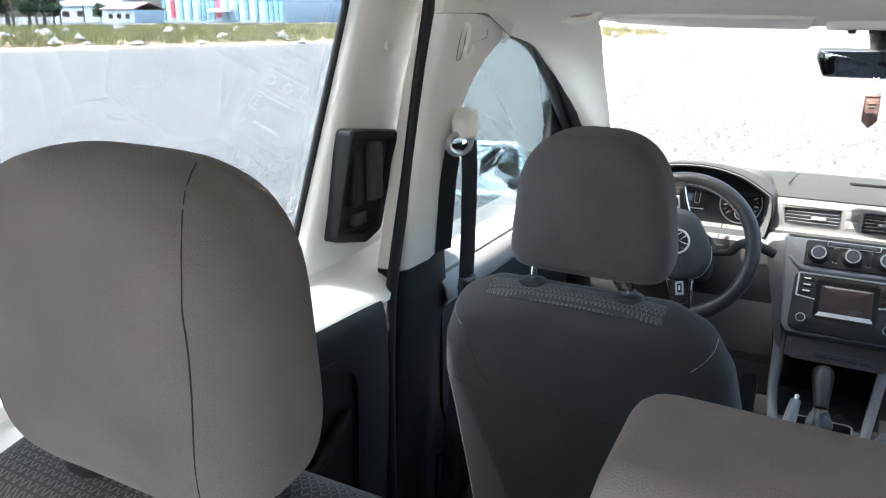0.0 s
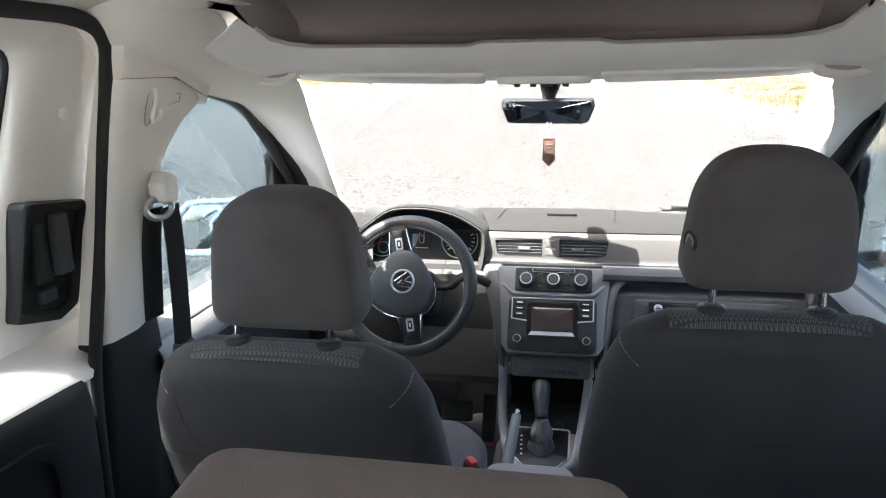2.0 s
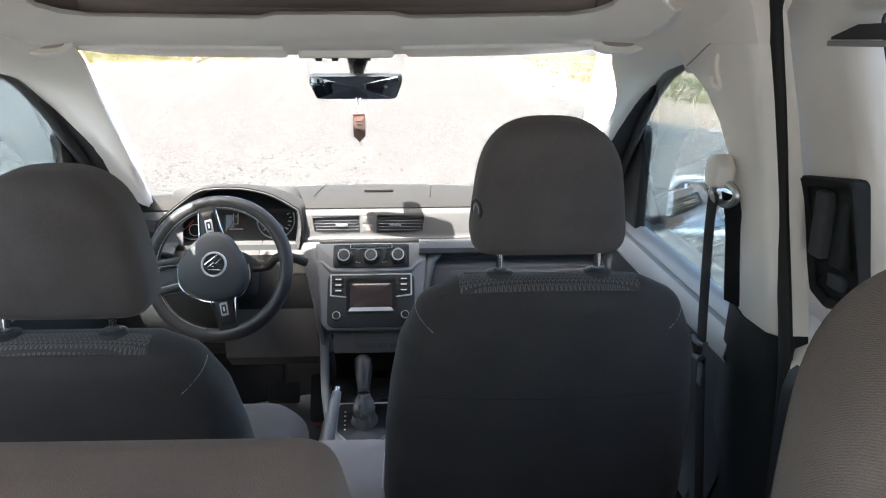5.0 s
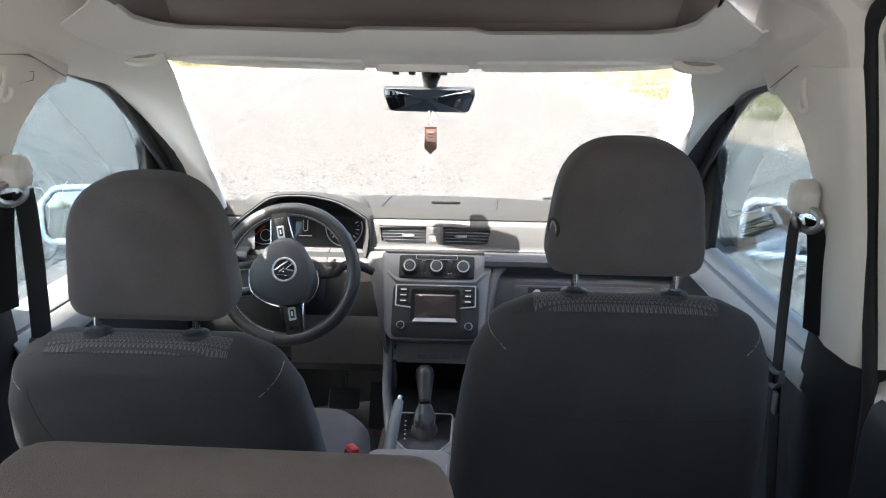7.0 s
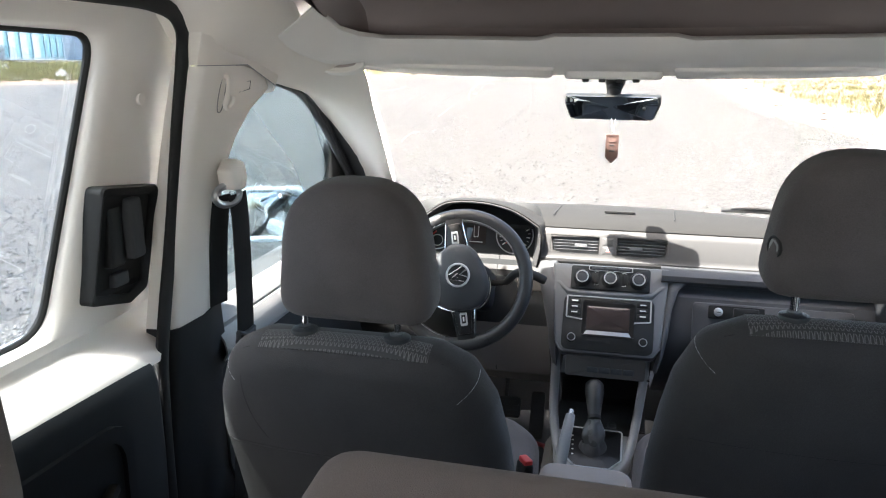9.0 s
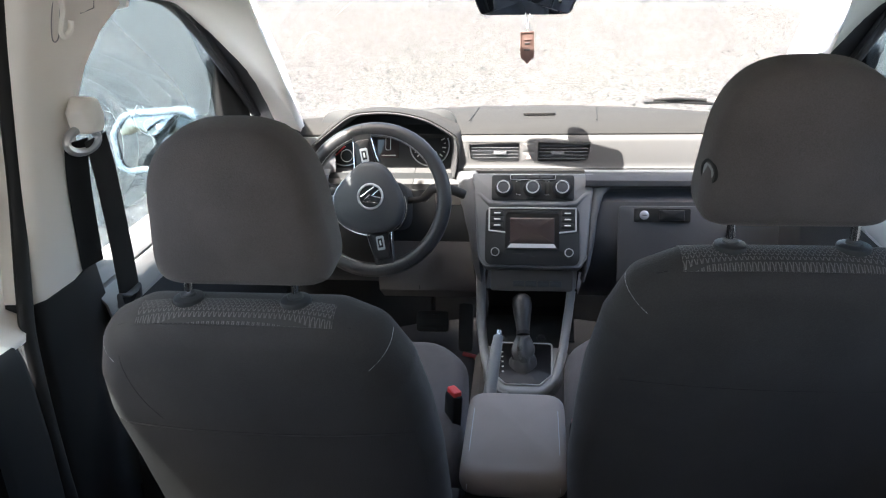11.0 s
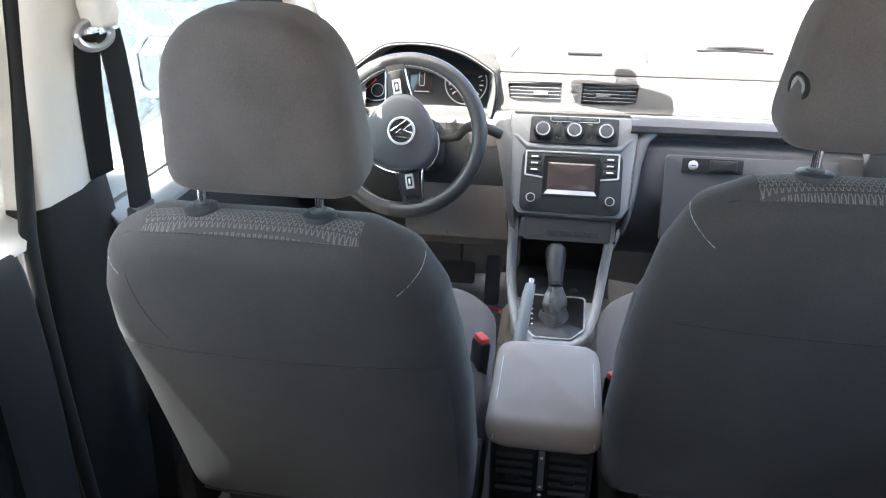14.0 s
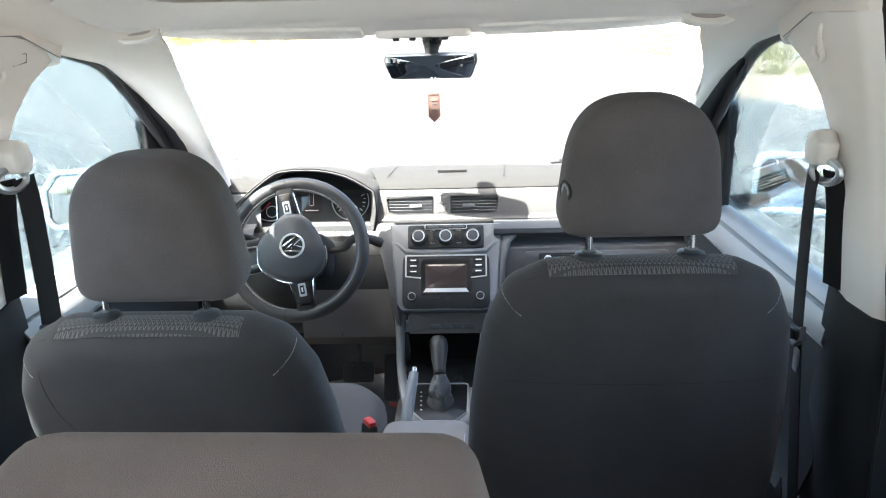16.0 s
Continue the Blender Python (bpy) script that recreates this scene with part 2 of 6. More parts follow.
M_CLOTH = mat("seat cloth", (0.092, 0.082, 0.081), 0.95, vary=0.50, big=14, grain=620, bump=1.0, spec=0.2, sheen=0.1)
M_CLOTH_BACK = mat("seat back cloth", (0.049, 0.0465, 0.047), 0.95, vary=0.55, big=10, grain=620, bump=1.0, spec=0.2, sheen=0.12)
M_TWILL = mat("twill cloth", (0.130, 0.114, 0.109), 0.95, vary=0.45, big=16, grain=1400, bump=1.0, spec=0.2, sheen=0.12)
def ribbed(m, size, depth):
    """Adds fine slanting ribs, as of twill, to a cloth."""
    t = m.node_tree
    p = t.nodes["Principled BSDF"]
    co = t.nodes.new("ShaderNodeTexCoord")
    w = add(t, "ShaderNodeTexWave", Scale=1.0 / size, Distortion=0.6, Detail=1.0)
    w.bands_direction = "DIAGONAL"
    t.links.new(co.outputs["Object"], w.inputs["Vector"])
    r = add(t, "ShaderNodeMapRange")
    r.inputs["To Min"].default_value, r.inputs["To Max"].default_value = 1 - depth, 1 + depth
    t.links.new(w.outputs["Fac"], r.inputs["Value"])
    mul = add(t, "ShaderNodeMixRGB", Fac=1.0)
    mul.blend_type = "MULTIPLY"
    t.links.new(p.inputs["Base Color"].links[0].from_socket, mul.inputs["Color1"])
    t.links.new(r.outputs[0], mul.inputs["Color2"])
    t.links.new(mul.outputs[0], p.inputs["Base Color"])
    b = add(t, "ShaderNodeBump", Strength=0.2, Distance=0.0004)
    t.links.new(w.outputs["Fac"], b.inputs["Height"])
    t.links.new(p.inputs["Normal"].links[0].from_socket, b.inputs["Normal"])
    t.links.new(b.outputs[0], p.inputs["Normal"])


ribbed(M_TWILL, 0.0026, 0.07)
# the back's cloth a touch darker, for the shade low down and the hem
M_BACK_LOW = mat("lower seat back cloth", (0.0475, 0.045, 0.0455), 0.95, vary=0.5, big=10, grain=620, bump=1.0, spec=0.2, sheen=0.12)
M_PRINT = print_cloth("printed seat cloth", 0.31)
M_BLACK = mat("black plastic", (0.014, 0.0145, 0.015), 0.62, grain=1500, bump=0.2, spec=0.25)
M_DARK = mat("dark trim plastic", (0.016, 0.0175, 0.019), 0.62, grain=1100, bump=0.35, spec=0.28)
M_GLOSS = mat("piano black", (0.006, 0.006, 0.007), 0.32, grain=200, bump=0.0, rough_vary=0.05, spec=0.3)
M_DASH = mat("dash plastic", (0.080, 0.083, 0.089), 0.62, grain=1000, bump=0.4, spec=0.3)
M_LOWER = mat("lower dash plastic", (0.045, 0.047, 0.052), 0.65, grain=1000, bump=0.4, spec=0.3)
M_DASHTOP = mat("soft dash top", (0.020, 0.0196, 0.0192), 0.85, grain=800, bump=0.5, vary=0.1, spec=0.2)
M_STACK = mat("centre stack plastic", (0.128, 0.133, 0.141), 0.5, grain=1400, bump=0.2, spec=0.35)
M_GREYLOW = mat("grey lower plastic", (0.095, 0.087, 0.083), 0.6, grain=900, bump=0.3)
M_SILVER = mat("silver painted trim", (0.060, 0.059, 0.059), 0.5, metal=0.1, vary=0.05, grain=3000, bump=0.05, spec=0.3)
M_CHROME = mat("chrome", (0.75, 0.76, 0.78), 0.12, metal=1.0, vary=0.03, bump=0.0)
M_BRIGHT = mat("bright plastic edging", (0.45, 0.455, 0.46), 0.35, metal=0.2, vary=0.04, bump=0.05)
M_SATIN = mat("satin metal", (0.55, 0.56, 0.58), 0.3, metal=0.9, vary=0.05, bump=0.05)
M_BEIGE = mat("light grey trim plastic", (0.80, 0.755, 0.70), 0.5, vary=0.05, grain=1300, bump=0.25)
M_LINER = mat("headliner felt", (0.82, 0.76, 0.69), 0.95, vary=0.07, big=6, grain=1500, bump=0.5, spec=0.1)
M_SHELF = mat("dark shelf felt and cup shade", (0.40, 0.345, 0.325), 0.95, vary=0.12, grain=1500, bump=0.5, spec=0.1)
M_RUBBER = mat("black rubber", (0.008, 0.008, 0.008), 0.7, grain=700, bump=0.2)
M_BELT = mat("belt webbing", (0.022, 0.021, 0.021), 0.9, vary=0.15, grain=1800, bump=0.5, spec=0.15)
M_LEATHER = mat("worn leather", (0.022, 0.0225, 0.024), 0.42, vary=0.2, grain=500, bump=0.5, rough_vary=0.12, spec=0.4)
M_GAITER = mat("gaiter leather", (0.075, 0.074, 0.075), 0.27, vary=0.2, grain=500, bump=0.5)
M_CARPET = mat("floor carpet", (0.034, 0.033, 0.033), 1.0, vary=0.3, grain=1200, bump=0.8, spec=0.05)
M_RED = mat("red plastic", (0.55, 0.03, 0.03), 0.4, bump=0.05)
M_HAZARD = mat("faded red print", (0.42, 0.16, 0.14), 0.5, bump=0.0)
M_WHITE = mat("white marking", (0.75, 0.75, 0.73), 0.5, vary=0.03, bump=0.0)
M_PAINT = mat("pale body paint", (0.62, 0.68, 0.72), 0.25, vary=0.02, bump=0.0)
M_SCREEN = mat("screen glass", (0.035, 0.026, 0.026), 0.1, vary=0.05, bump=0.0, rough_vary=0.03)
M_TAG = mat("brown card", (0.13, 0.075, 0.062), 0.6, vary=0.25, big=60, bump=0.1)
M_GLASS = glass("window glass", (0.46, 0.462, 0.452), 0.015)
M_GLASS_SIDE = glass("side window glass", (0.30, 0.345, 0.36), 0.06)
M_GLASS_REAR = glass("tinted window glass", (0.37, 0.395, 0.41), 0.06)
M_MIRROR = mat("mirror silver", (0.85, 0.87, 0.88), 0.02, metal=1.0, vary=0.0, bump=0.0, rough_vary=0.0)
# colour lifted in place of the windscreen light on the armrest
M_ARM = mat("lightened armrest cloth", (0.30, 0.25, 0.225), 0.95, vary=0.15, big=14, grain=900, bump=0.5, spec=0.2, sheen=0.1)
M_RAIL = mat("console rail plastic", (0.21, 0.21, 0.215), 0.4, vary=0.06, grain=1400, bump=0.2)

M_ORANGE = mat("orange cloth", (0.75, 0.13, 0.03), 0.85, vary=0.15, big=20, grain=1200, bump=0.4)
M_MID = mat("middle headrest cloth", (0.200, 0.175, 0.178), 0.95, vary=0.4, big=16, grain=1400, bump=1.0, spec=0.2, sheen=0.1)
M_HOOD = mat("dark hood plastic", (0.055, 0.055, 0.056), 0.8, grain=800, bump=0.5, vary=0.12, spec=0.2)
M_BAND = mat("pale silver door trim", (0.22, 0.22, 0.22), 0.45, metal=0.15, vary=0.04, grain=3000, bump=0.05)
M_DARKRED = mat("dark red edging", (0.16, 0.015, 0.018), 0.8, bump=0.3)
M_HUB = mat("airbag cover plastic", (0.034, 0.037, 0.041), 0.5, grain=1100, bump=0.35, spec=0.35)
M_PRINT_FINE = print_cloth("fine printed cloth", 0.40)

# ---- the van's shell ----
def side_x(s, d):
    return CX + s * d


def door_d(z):
    """Half width of the sliding doors' lining at the height z."""
    return 0.735 - 0.19 * (z - 1.45)


# floor and closing walls
floor = solid("floor", block(-0.80, 0.756, -1.12, 2.56, 0.36, 0.42, 0.01), M_CARPET, "dark grey carpeted van floor", "floor", "structure")
solid("wall_front", sheet([[(x, 2.50 - 0.25 * (x / 0.72) ** 2, z) for x in np.linspace(-0.74, 0.70, 9)] for z in (0.40, 0.8, 1.145)], 0.03), M_BLACK, "black bulkhead below the windscreen", "wall", "structure")
for nm, s in (("wall_left", -1), ("wall_right", 1)):
    bay = thing(nm, "light grey side lining of the load bay with a quarter window", "wall", kind="structure", at=(side_x(s, 0.77), -0.5, 0.42))
    o1 = round_poly([(-1.10, 0.42), (0.015, 0.42), (0.015, 1.72), (-1.10, 1.72)], 0.01, 4)
    o2 = round_poly([(-0.95, 1.22), (-0.10, 1.22), (-0.12, 1.62), (-0.88, 1.62)], 0.06, 4)
    part("lining", sheet([[(side_x(s, 0.775 - 0.11 * max(0, p.y - 1.2)), p.x, p.y) for p in o] for o in (o1, o2)], 0.03, closed=True), M_BEIGE, bay)
    part("pane", sheet([[(side_x(s, 0.80 - 0.11 * max(0, q.y - 1.2)), q.x, q.y) for q in (Vector((-0.51, 1.42)) + (p - Vector((-0.51, 1.42))) * k for p in o2)] for k in (1.03, 0.5, 0.02)], 0.004, closed=True), M_GLASS_SIDE, bay, "clear quarter window").visible_shadow = False
# unseen rear wall, added to keep light off the lower seats
rear = thing("wall_rear", "unseen light grey rear wall with a wide opening, added to shape the light", "tailgate", kind="structure", at=(CX, -1.1, 0.42))
hole = round_poly([(-0.64, 1.10), (0.64, 1.10), (0.58, 1.68), (-0.58, 1.68)], 0.06)
rim = round_poly([(-0.80, 0.42), (0.80, 0.42), (0.74, 1.76), (-0.74, 1.76)], 0.05)
part("lining", sheet([[(CX + p[0], -1.10, p[1]) for p in rim], [(CX + p[0], -1.10, p[1]) for p in hole]], 0.05, closed=True), M_BEIGE, rear)
part("pane", slab([p * 1.02 - Vector((0, 0.028)) for p in hole], axes((CX, -1.12, 0.0), (1, 0, 0), (0, 0, 1)), -0.002, 0.002, 0.0008), M_GLASS_SIDE, rear, "pane in the added rear wall").visible_shadow = False


def roof_z(x, y):
    d = abs(x - CX)
    return 1.785 - 0.055 * max(0.0, (d - 0.35) / 0.36) ** 3 - 0.05 * max(0.0, (-0.6 - y) / 0.7) ** 2


rows = [[(x, y, roof_z(x, y)) for x in CX + np.linspace(-0.715, 0.715, 27)] for y in np.linspace(-1.12, 1.27, 20)]
solid("ceiling", sheet(rows, 0.03), M_LINER, "pale beige felt headliner over the whole cabin", "ceiling", "structure")


rows = []
for k, z in ((0.0, 1.83), (0.5, 1.825), (0.75, 1.805), (0.9, 1.765), (0.97, 1.70), (1.0, 1.628)):
    rows.append([(CX + u * (0.735 - 0.155 * k), 1.2 + (0.672 - 0.04 * u * u) * k, z - 0.10 * abs(u) ** 3 * (1 - k)) for u in np.linspace(-1, 1, 15)])
solid("roof", sheet(rows, 0.006), M_PAINT, "pale painted roof over the front seats", "roof", "structure")


def sliding_door(s, nm):
    door = thing(nm, "sliding door with pale lining, black lower panel and fixed window", "sliding door", kind="structure", at=(side_x(s, 0.78), 0.5, 0.45))
    outer = round_poly([(0.0, 1.212), (1.195, 1.208), (1.255, 1.735), (0.0, 1.745)], [0.01, 0.02, 0.03, 0.01])
    hole = round_poly([(0.40, 1.240), (0.940, 1.236), (1.026, 1.672), (0.45, 1.685)], [0.05, 0.06, 0.035, 0.05])
    wide = [h + (o - h).normalized() * min(0.030, (o - h).length * 0.5) for o, h in zip(outer, hole)]

    def ring(pts, out):
        return [(side_x(s, door_d(p[1]) + out), p[0], p[1]) for p in pts]
    mid = [(o + w) / 2 for o, w in zip(outer, wide)]
    near = [h + (w - h) * 0.25 for w, h in zip(wide, hole)]
    part("upper_lining", sheet([ring(outer, 0.0), ring([(o * 3 + w) / 4 for o, w in zip(outer, wide)], -0.002), ring(mid, -0.004), ring([(o + w * 3) / 4 for o, w in zip(outer, wide)], -0.003), ring(wide, -0.002), ring(near, 0.008), ring(hole, 0.030)], 0.008, closed=True), M_BEIGE, door, "pale grey moulded lining", angle=60)
    rows = []
    for d, k, z in ((0.782, 0.0, 1.226), (0.779, 0.0, 1.216), (0.768, 0.3, 1.200), (0.742, 0.6, 1.186), (0.712, 0.9, 1.173), (0.698, 1.0, 1.163), (0.696, 1.0, 1.155)):
        end = 1.05 + (d - 0.69) * 1.45
        rows.append([(side_x(s, d), y, z + k * 0.05 * (1.035 - min(y, 1.035))) for y in np.linspace(0.0, end, 12)] + [(side_x(s, d + 0.03), end + 0.006, z)])
    part("window_sill", sheet(rows, 0.004), M_BEIGE, door, "pale sloping sill under the window", angle=60)
    part("outer_skin", sheet([ring(outer, 0.055), ring(mid, 0.055), ring(wide, 0.050)], 0.004, closed=True), M_PAINT, door, "pale blue painted outer skin")
    part("pane", sheet([ring([h + (w - h) * 0.6 for w, h in zip(wide, hole)], 0.036), ring([h * 0.5 + Vector((0.69, 1.46)) * 0.5 for h in hole], 0.036), ring([h * 0.02 + Vector((0.69, 1.46)) * 0.98 for h in hole], 0.036)], 0.004, closed=True), M_GLASS_REAR, door, "lightly tinted fixed window glass")
    part("window_seal", tube(ring(hole, 0.030), 0.006, 8, closed=True), M_RUBBER, door, "thin black rubber window seal")
    # black lower panel with a moulded pocket
    rows = []
    for d, k, z in ((0.72, 0.0, 0.44), (0.71, 0.0, 0.62), (0.694, 0.0, 0.78), (0.686, 0.0, 0.90), (0.682, 0.0, 1.0), (0.682, 0.7, 1.10), (0.684, 1.0, 1.135), (0.690, 1.0, 1.160), (0.70, 1.0, 1.168)):
        rows.append([(side_x(s, d), y, z + k * 0.05 * (1.035 - y)) for y in np.linspace(0.0, 1.035, 12)])
        rows[-1].append((side_x(s, d + 0.008), 1.05, z - 0.006 * k))
        rows[-1].append((side_x(s, d + 0.05), 1.06, z) if z < 1.05 else (side_x(s, d + 0.014), 1.054, z - 0.010 * k))
    part("lower_panel", sheet(rows, 0.008), M_DARK, door, "black grained lower panel")
    m = axes((side_x(s, 0.79), 0.0, 0.0), (0, -s, 0), (0, 0, 1))
    o1 = round_poly([(-s * 0.30, 0.60), (-s * 0.93, 0.60), (-s * 0.955, 1.115), (-s * 0.42, 1.14)][::(1 if s < 0 else -1)], 0.06)
    o2 = [p * 0.93 + Vector((-s * 0.69, 0.84)) * 0.07 for p in o1]
    bm = bmesh.new()
    r1, r2, r3, r4 = ([bm.verts.new((side_x(s, d), -s * p.x, p.y)) for p in o] for o, d in ((o1, 0.690), (o1, 0.674), (o2, 0.674), (o2, 0.690)))
    bridge(bm, r1, r2), bridge(bm, r2, r3), bridge(bm, r3, r4)
    part("pocket_frame", bm, M_DARK, door)
    part("pocket_lip", tube(spline([(side_x(s, 0.672), 0.42, 0.90), (side_x(s, 0.655), 0.60, 0.935), (side_x(s, 0.655), 0.78, 0.985), (side_x(s, 0.676), 0.90, 1.02)]), 0.016, 10, flat=0.6), M_BLACK, door, "shiny black pocket lip")
    # recessed handle
    bm = bmesh.new()

    def hp(y, z, out):
        return bm.verts.new((side_x(s, door_d(z) + out), y, z))
    o1 = round_poly([(0.984, 1.270), (1.084, 1.244), (1.124, 1.258), (1.136, 1.436), (0.994, 1.455)], 0.012, 4)
    c = Vector((1.055, 1.355))
    o2 = [c + (p - c) * 0.84 for p in o1]
    rings = [[hp(p.x, p.y, d) for p in o] for o, d in ((o1, 0.004), (o1, -0.022), ([c + (p - c) * 0.97 for p in o1], -0.026), ([c + (p - c) * 0.89 for p in o1], -0.024), (o2, -0.020), (o2, -0.0155))]
    for a, b in zip(rings, rings[1:]):
        bridge(bm, a, b)
    bm.faces.new(rings[-1])
    recess = part("handle_recess", bm, M_BLACK, door, "black recessed handle bezel", angle=30)
    up = (0, 0.06, 1)
    bm = slab(rr(0.030, 0.098, 0.006), axes((side_x(s, door_d(1.37) - 0.022), 1.070, 1.377), (0, 1, 0), up), -0.016, 0.016, 0.006, 3)
    part("grip", bm, M_LOWER, recess, "black pull handle")
    bm = slab(rr(0.034, 0.108, 0.006), axes((side_x(s, door_d(1.37) - 0.012), 1.036, 1.375), (0, 1, 0), up), -0.012, 0.012, 0.006, 3)
    part("grip_plate", bm, M_DARK, recess)
    bm = slab(rr(0.036, 0.022, 0.004), axes((side_x(s, door_d(1.29) - 0.014), 1.052, 1.296), (0, 1, 0), (0, 0, 1)), -0.014, 0.014, 0.004, 3)
    part("lock_catch", bm, M_LOWER, recess)
    bm = bmesh.new()
    sheet([[(side_x(s, door_d(1.29) - 0.006), y, 1.300), (side_x(s, door_d(1.27) - 0.022), y, 1.276)] for y in (1.0, 1.05, 1.10)], 0.006, bm)
    part("ledge", bm, M_BLACK, recess)
    part("trim_plug", lathe([(0.009, -0.004), (0.009, 0.001), (0.006, 0.004), (0.002, 0.005)], axes((side_x(s, door_d(1.575) - 0.004), 1.10, 1.575), (0, 1, 0), (0, 0, s)), 14), M_BEIGE, door, "small round trim plug")
    path = [(0.700, 1.065, 0.44), (0.700, 1.065, 0.9), (0.700, 1.075, 1.12), (0.699, 1.092, 1.21), (0.694, 1.130, 1.36), (0.680, 1.150, 1.52), (0.664, 1.156, 1.63), (0.650, 1.140, 1.685), (0.640, 1.07, 1.712), (0.636, 0.9, 1.718), (0.634, 0.4, 1.718), (0.634, 0.0, 1.718)]
    part("door_gasket", tube(spline([(side_x(s, d), y, z) for d, y, z in path]), 0.013, 10, flat=0.75, up=(0, 1, 0)), M_RUBBER, door, "thick black rubber door gasket")
    return door


sliding_door(-1, "door_1")
sliding_door(1, "door_2")

# blind above the window of the right sliding door
bx = side_x(1, 0.689)
blind = thing("sunblind", "dark grey roller blind housing above the sliding door window", "sunblind", at=(bx, 0.70, 1.62))
bm = slab(round_poly([(0.42, 1.6295), (1.018, 1.6295), (1.016, 1.633), (0.962, 1.647), (0.42, 1.652)], [0.004, 0.001, 0.002, 0.01, 0.004], 3), axes((bx, 0, 0), (0, 1, 0), (0, 0, 1)), -0.024, 0.024, 0.003, 3)
part("housing", bm, M_HOOD, blind, "dark grey housing with a slanted end")
bm = slab(round_poly([(0.42, 1.6215), (1.020, 1.6215), (1.020, 1.6285), (0.42, 1.6285)], 0.002, 3), axes((bx - 0.002, 0, 0), (0, 1, 0), (0, 0, 1)), -0.024, 0.024, 0.002, 3)
part("pull_bar", bm, M_RAIL, blind, "lighter pull bar along the foot")


def pillar(s, nm):
    post = thing(nm, "door pillar with pale upper trim and black lower trim", "pillar", kind="structure", at=(side_x(s, 0.70), 1.22, 0.42))

    def row(z, d, yr, yf):
        return [(side_x(s, a), b, z) for a, b in ((d + 0.05, yr - 0.004), (d + 0.006, yr), (d - 0.004, yr + 0.014), (d - 0.008, (yr + yf) / 2), (d - 0.002, yf - 0.022), (d + 0.010, yf - 0.006), (d + 0.03, yf), (d + 0.085, yf + 0.004))]
    prof = [(1.192, 0.690, 1.102, 1.262), (1.28, 0.682, 1.116, 1.262), (1.36, 0.675, 1.128, 1.266), (1.44, 0.666, 1.140, 1.280), (1.50, 0.658, 1.148, 1.318), (1.545, 0.650, 1.153, 1.364), (1.580, 0.643, 1.157, 1.428), (1.600, 0.639, 1.159, 1.405), (1.615, 0.636, 1.160, 1.365), (1.624, 0.634, 1.162, 1.31)]
    part("upper_trim", sheet([row(*p) for p in prof], 0.004), M_BEIGE, post, "pale grey plastic pillar trim", angle=60)
    # headliner above it
    low = [(x, y, z - 0.046 * max(0.0, (y - 1.325) / 0.105) ** 1.6) for x, y, z in row(1.625, 0.636, 1.162, 1.445)]
    part("roof_edge", sheet([low] + [row(*p) for p in ((1.68, 0.615, 1.15, 1.47), (1.72, 0.57, 1.13, 1.47), (1.745, 0.50, 1.11, 1.40))], 0.004), M_LINER, post, "felt roof edge")
    prof = [(0.42, 0.712, 1.07, 1.32), (0.7, 0.706, 1.07, 1.31), (1.0, 0.694, 1.08, 1.30), (1.12, 0.688, 1.092, 1.28), (1.194, 0.687, 1.100, 1.270)]
    rows = [row(*p) for p in prof]
    rows.append([(x, y, z + 0.012 * max(0, y - 1.22) / 0.05) for x, y, z in rows.pop()])
    part("lower_trim", sheet(rows, 0.004), M_DARK, post, "black grained lower pillar trim", angle=60)
    rows = [[(side_x(s, door_d(z) + 0.014 + k), y, z) for y, k in ((1.06, 0.006), (1.12, 0.0), (1.17, -0.012), (1.24, -0.012))] for z in (0.42, 0.8, 1.11, 1.13, 1.3, 1.5, 1.7)]
    part("door_jamb", sheet(rows, 0.004), M_RUBBER, post, "black rubber-lined door jamb")
    # coat hook and clip on the trim
    hy = 1.222 if s < 0 else 1.258

    def on_trim(dy, dz, out):
        return Vector((side_x(s, 0.642 - 0.12 * (1.585 + dz - 1.545) - out), hy + dy, 1.580 + dz))
    part("coat_hook", tube(spline([on_trim(*p) for p in ((0.008, 0.026, 0.000), (0.004, 0.024, 0.010), (-0.004, 0.004, 0.016), (-0.010, -0.018, 0.014), (-0.006, -0.026, 0.016), (0.004, -0.018, 0.020), (0.006, -0.006, 0.020))], 4), 0.0042, 8), M_BEIGE, post, "pale plastic coat hook")
    ring = [(0.014, 0.028), (0.004, 0.030), (-0.010, -0.006), (-0.012, -0.030), (0.000, -0.030), (0.010, -0.008)]
    part("hook_gap", tube(spline([on_trim(a, b, 0.001) for a, b in ring + ring[:1]], 4)[:-1], 0.0009, 5, closed=True), M_RAIL, post)
    ring = [(0.060, -0.002), (0.098, 0.002), (0.100, 0.016), (0.070, 0.016)]
    part("trim_clip", tube([on_trim(a, b, 0.0012) for a, b in ring], 0.0010, 5, closed=True), M_RAIL, post, "outlined airbag mark")
    part("trim_gap", tube([(x, y - 0.0, z - 0.0005) for x, y, z in low[1:5]], 0.0010, 5), M_RAIL, post)
    # roof rail running into the windscreen pillar
    outer = [(0.675, 1.06, 1.765), (0.670, 1.13, 1.700), (0.665, 1.20, 1.645), (0.664, 1.36, 1.622), (0.668, 1.46, 1.598), (0.675, 1.57, 1.580), (0.672, 1.69, 1.556), (0.652, 1.79, 1.498), (0.640, 1.88, 1.428), (0.632, 2.00, 1.330), (0.645, 2.20, 1.13)]
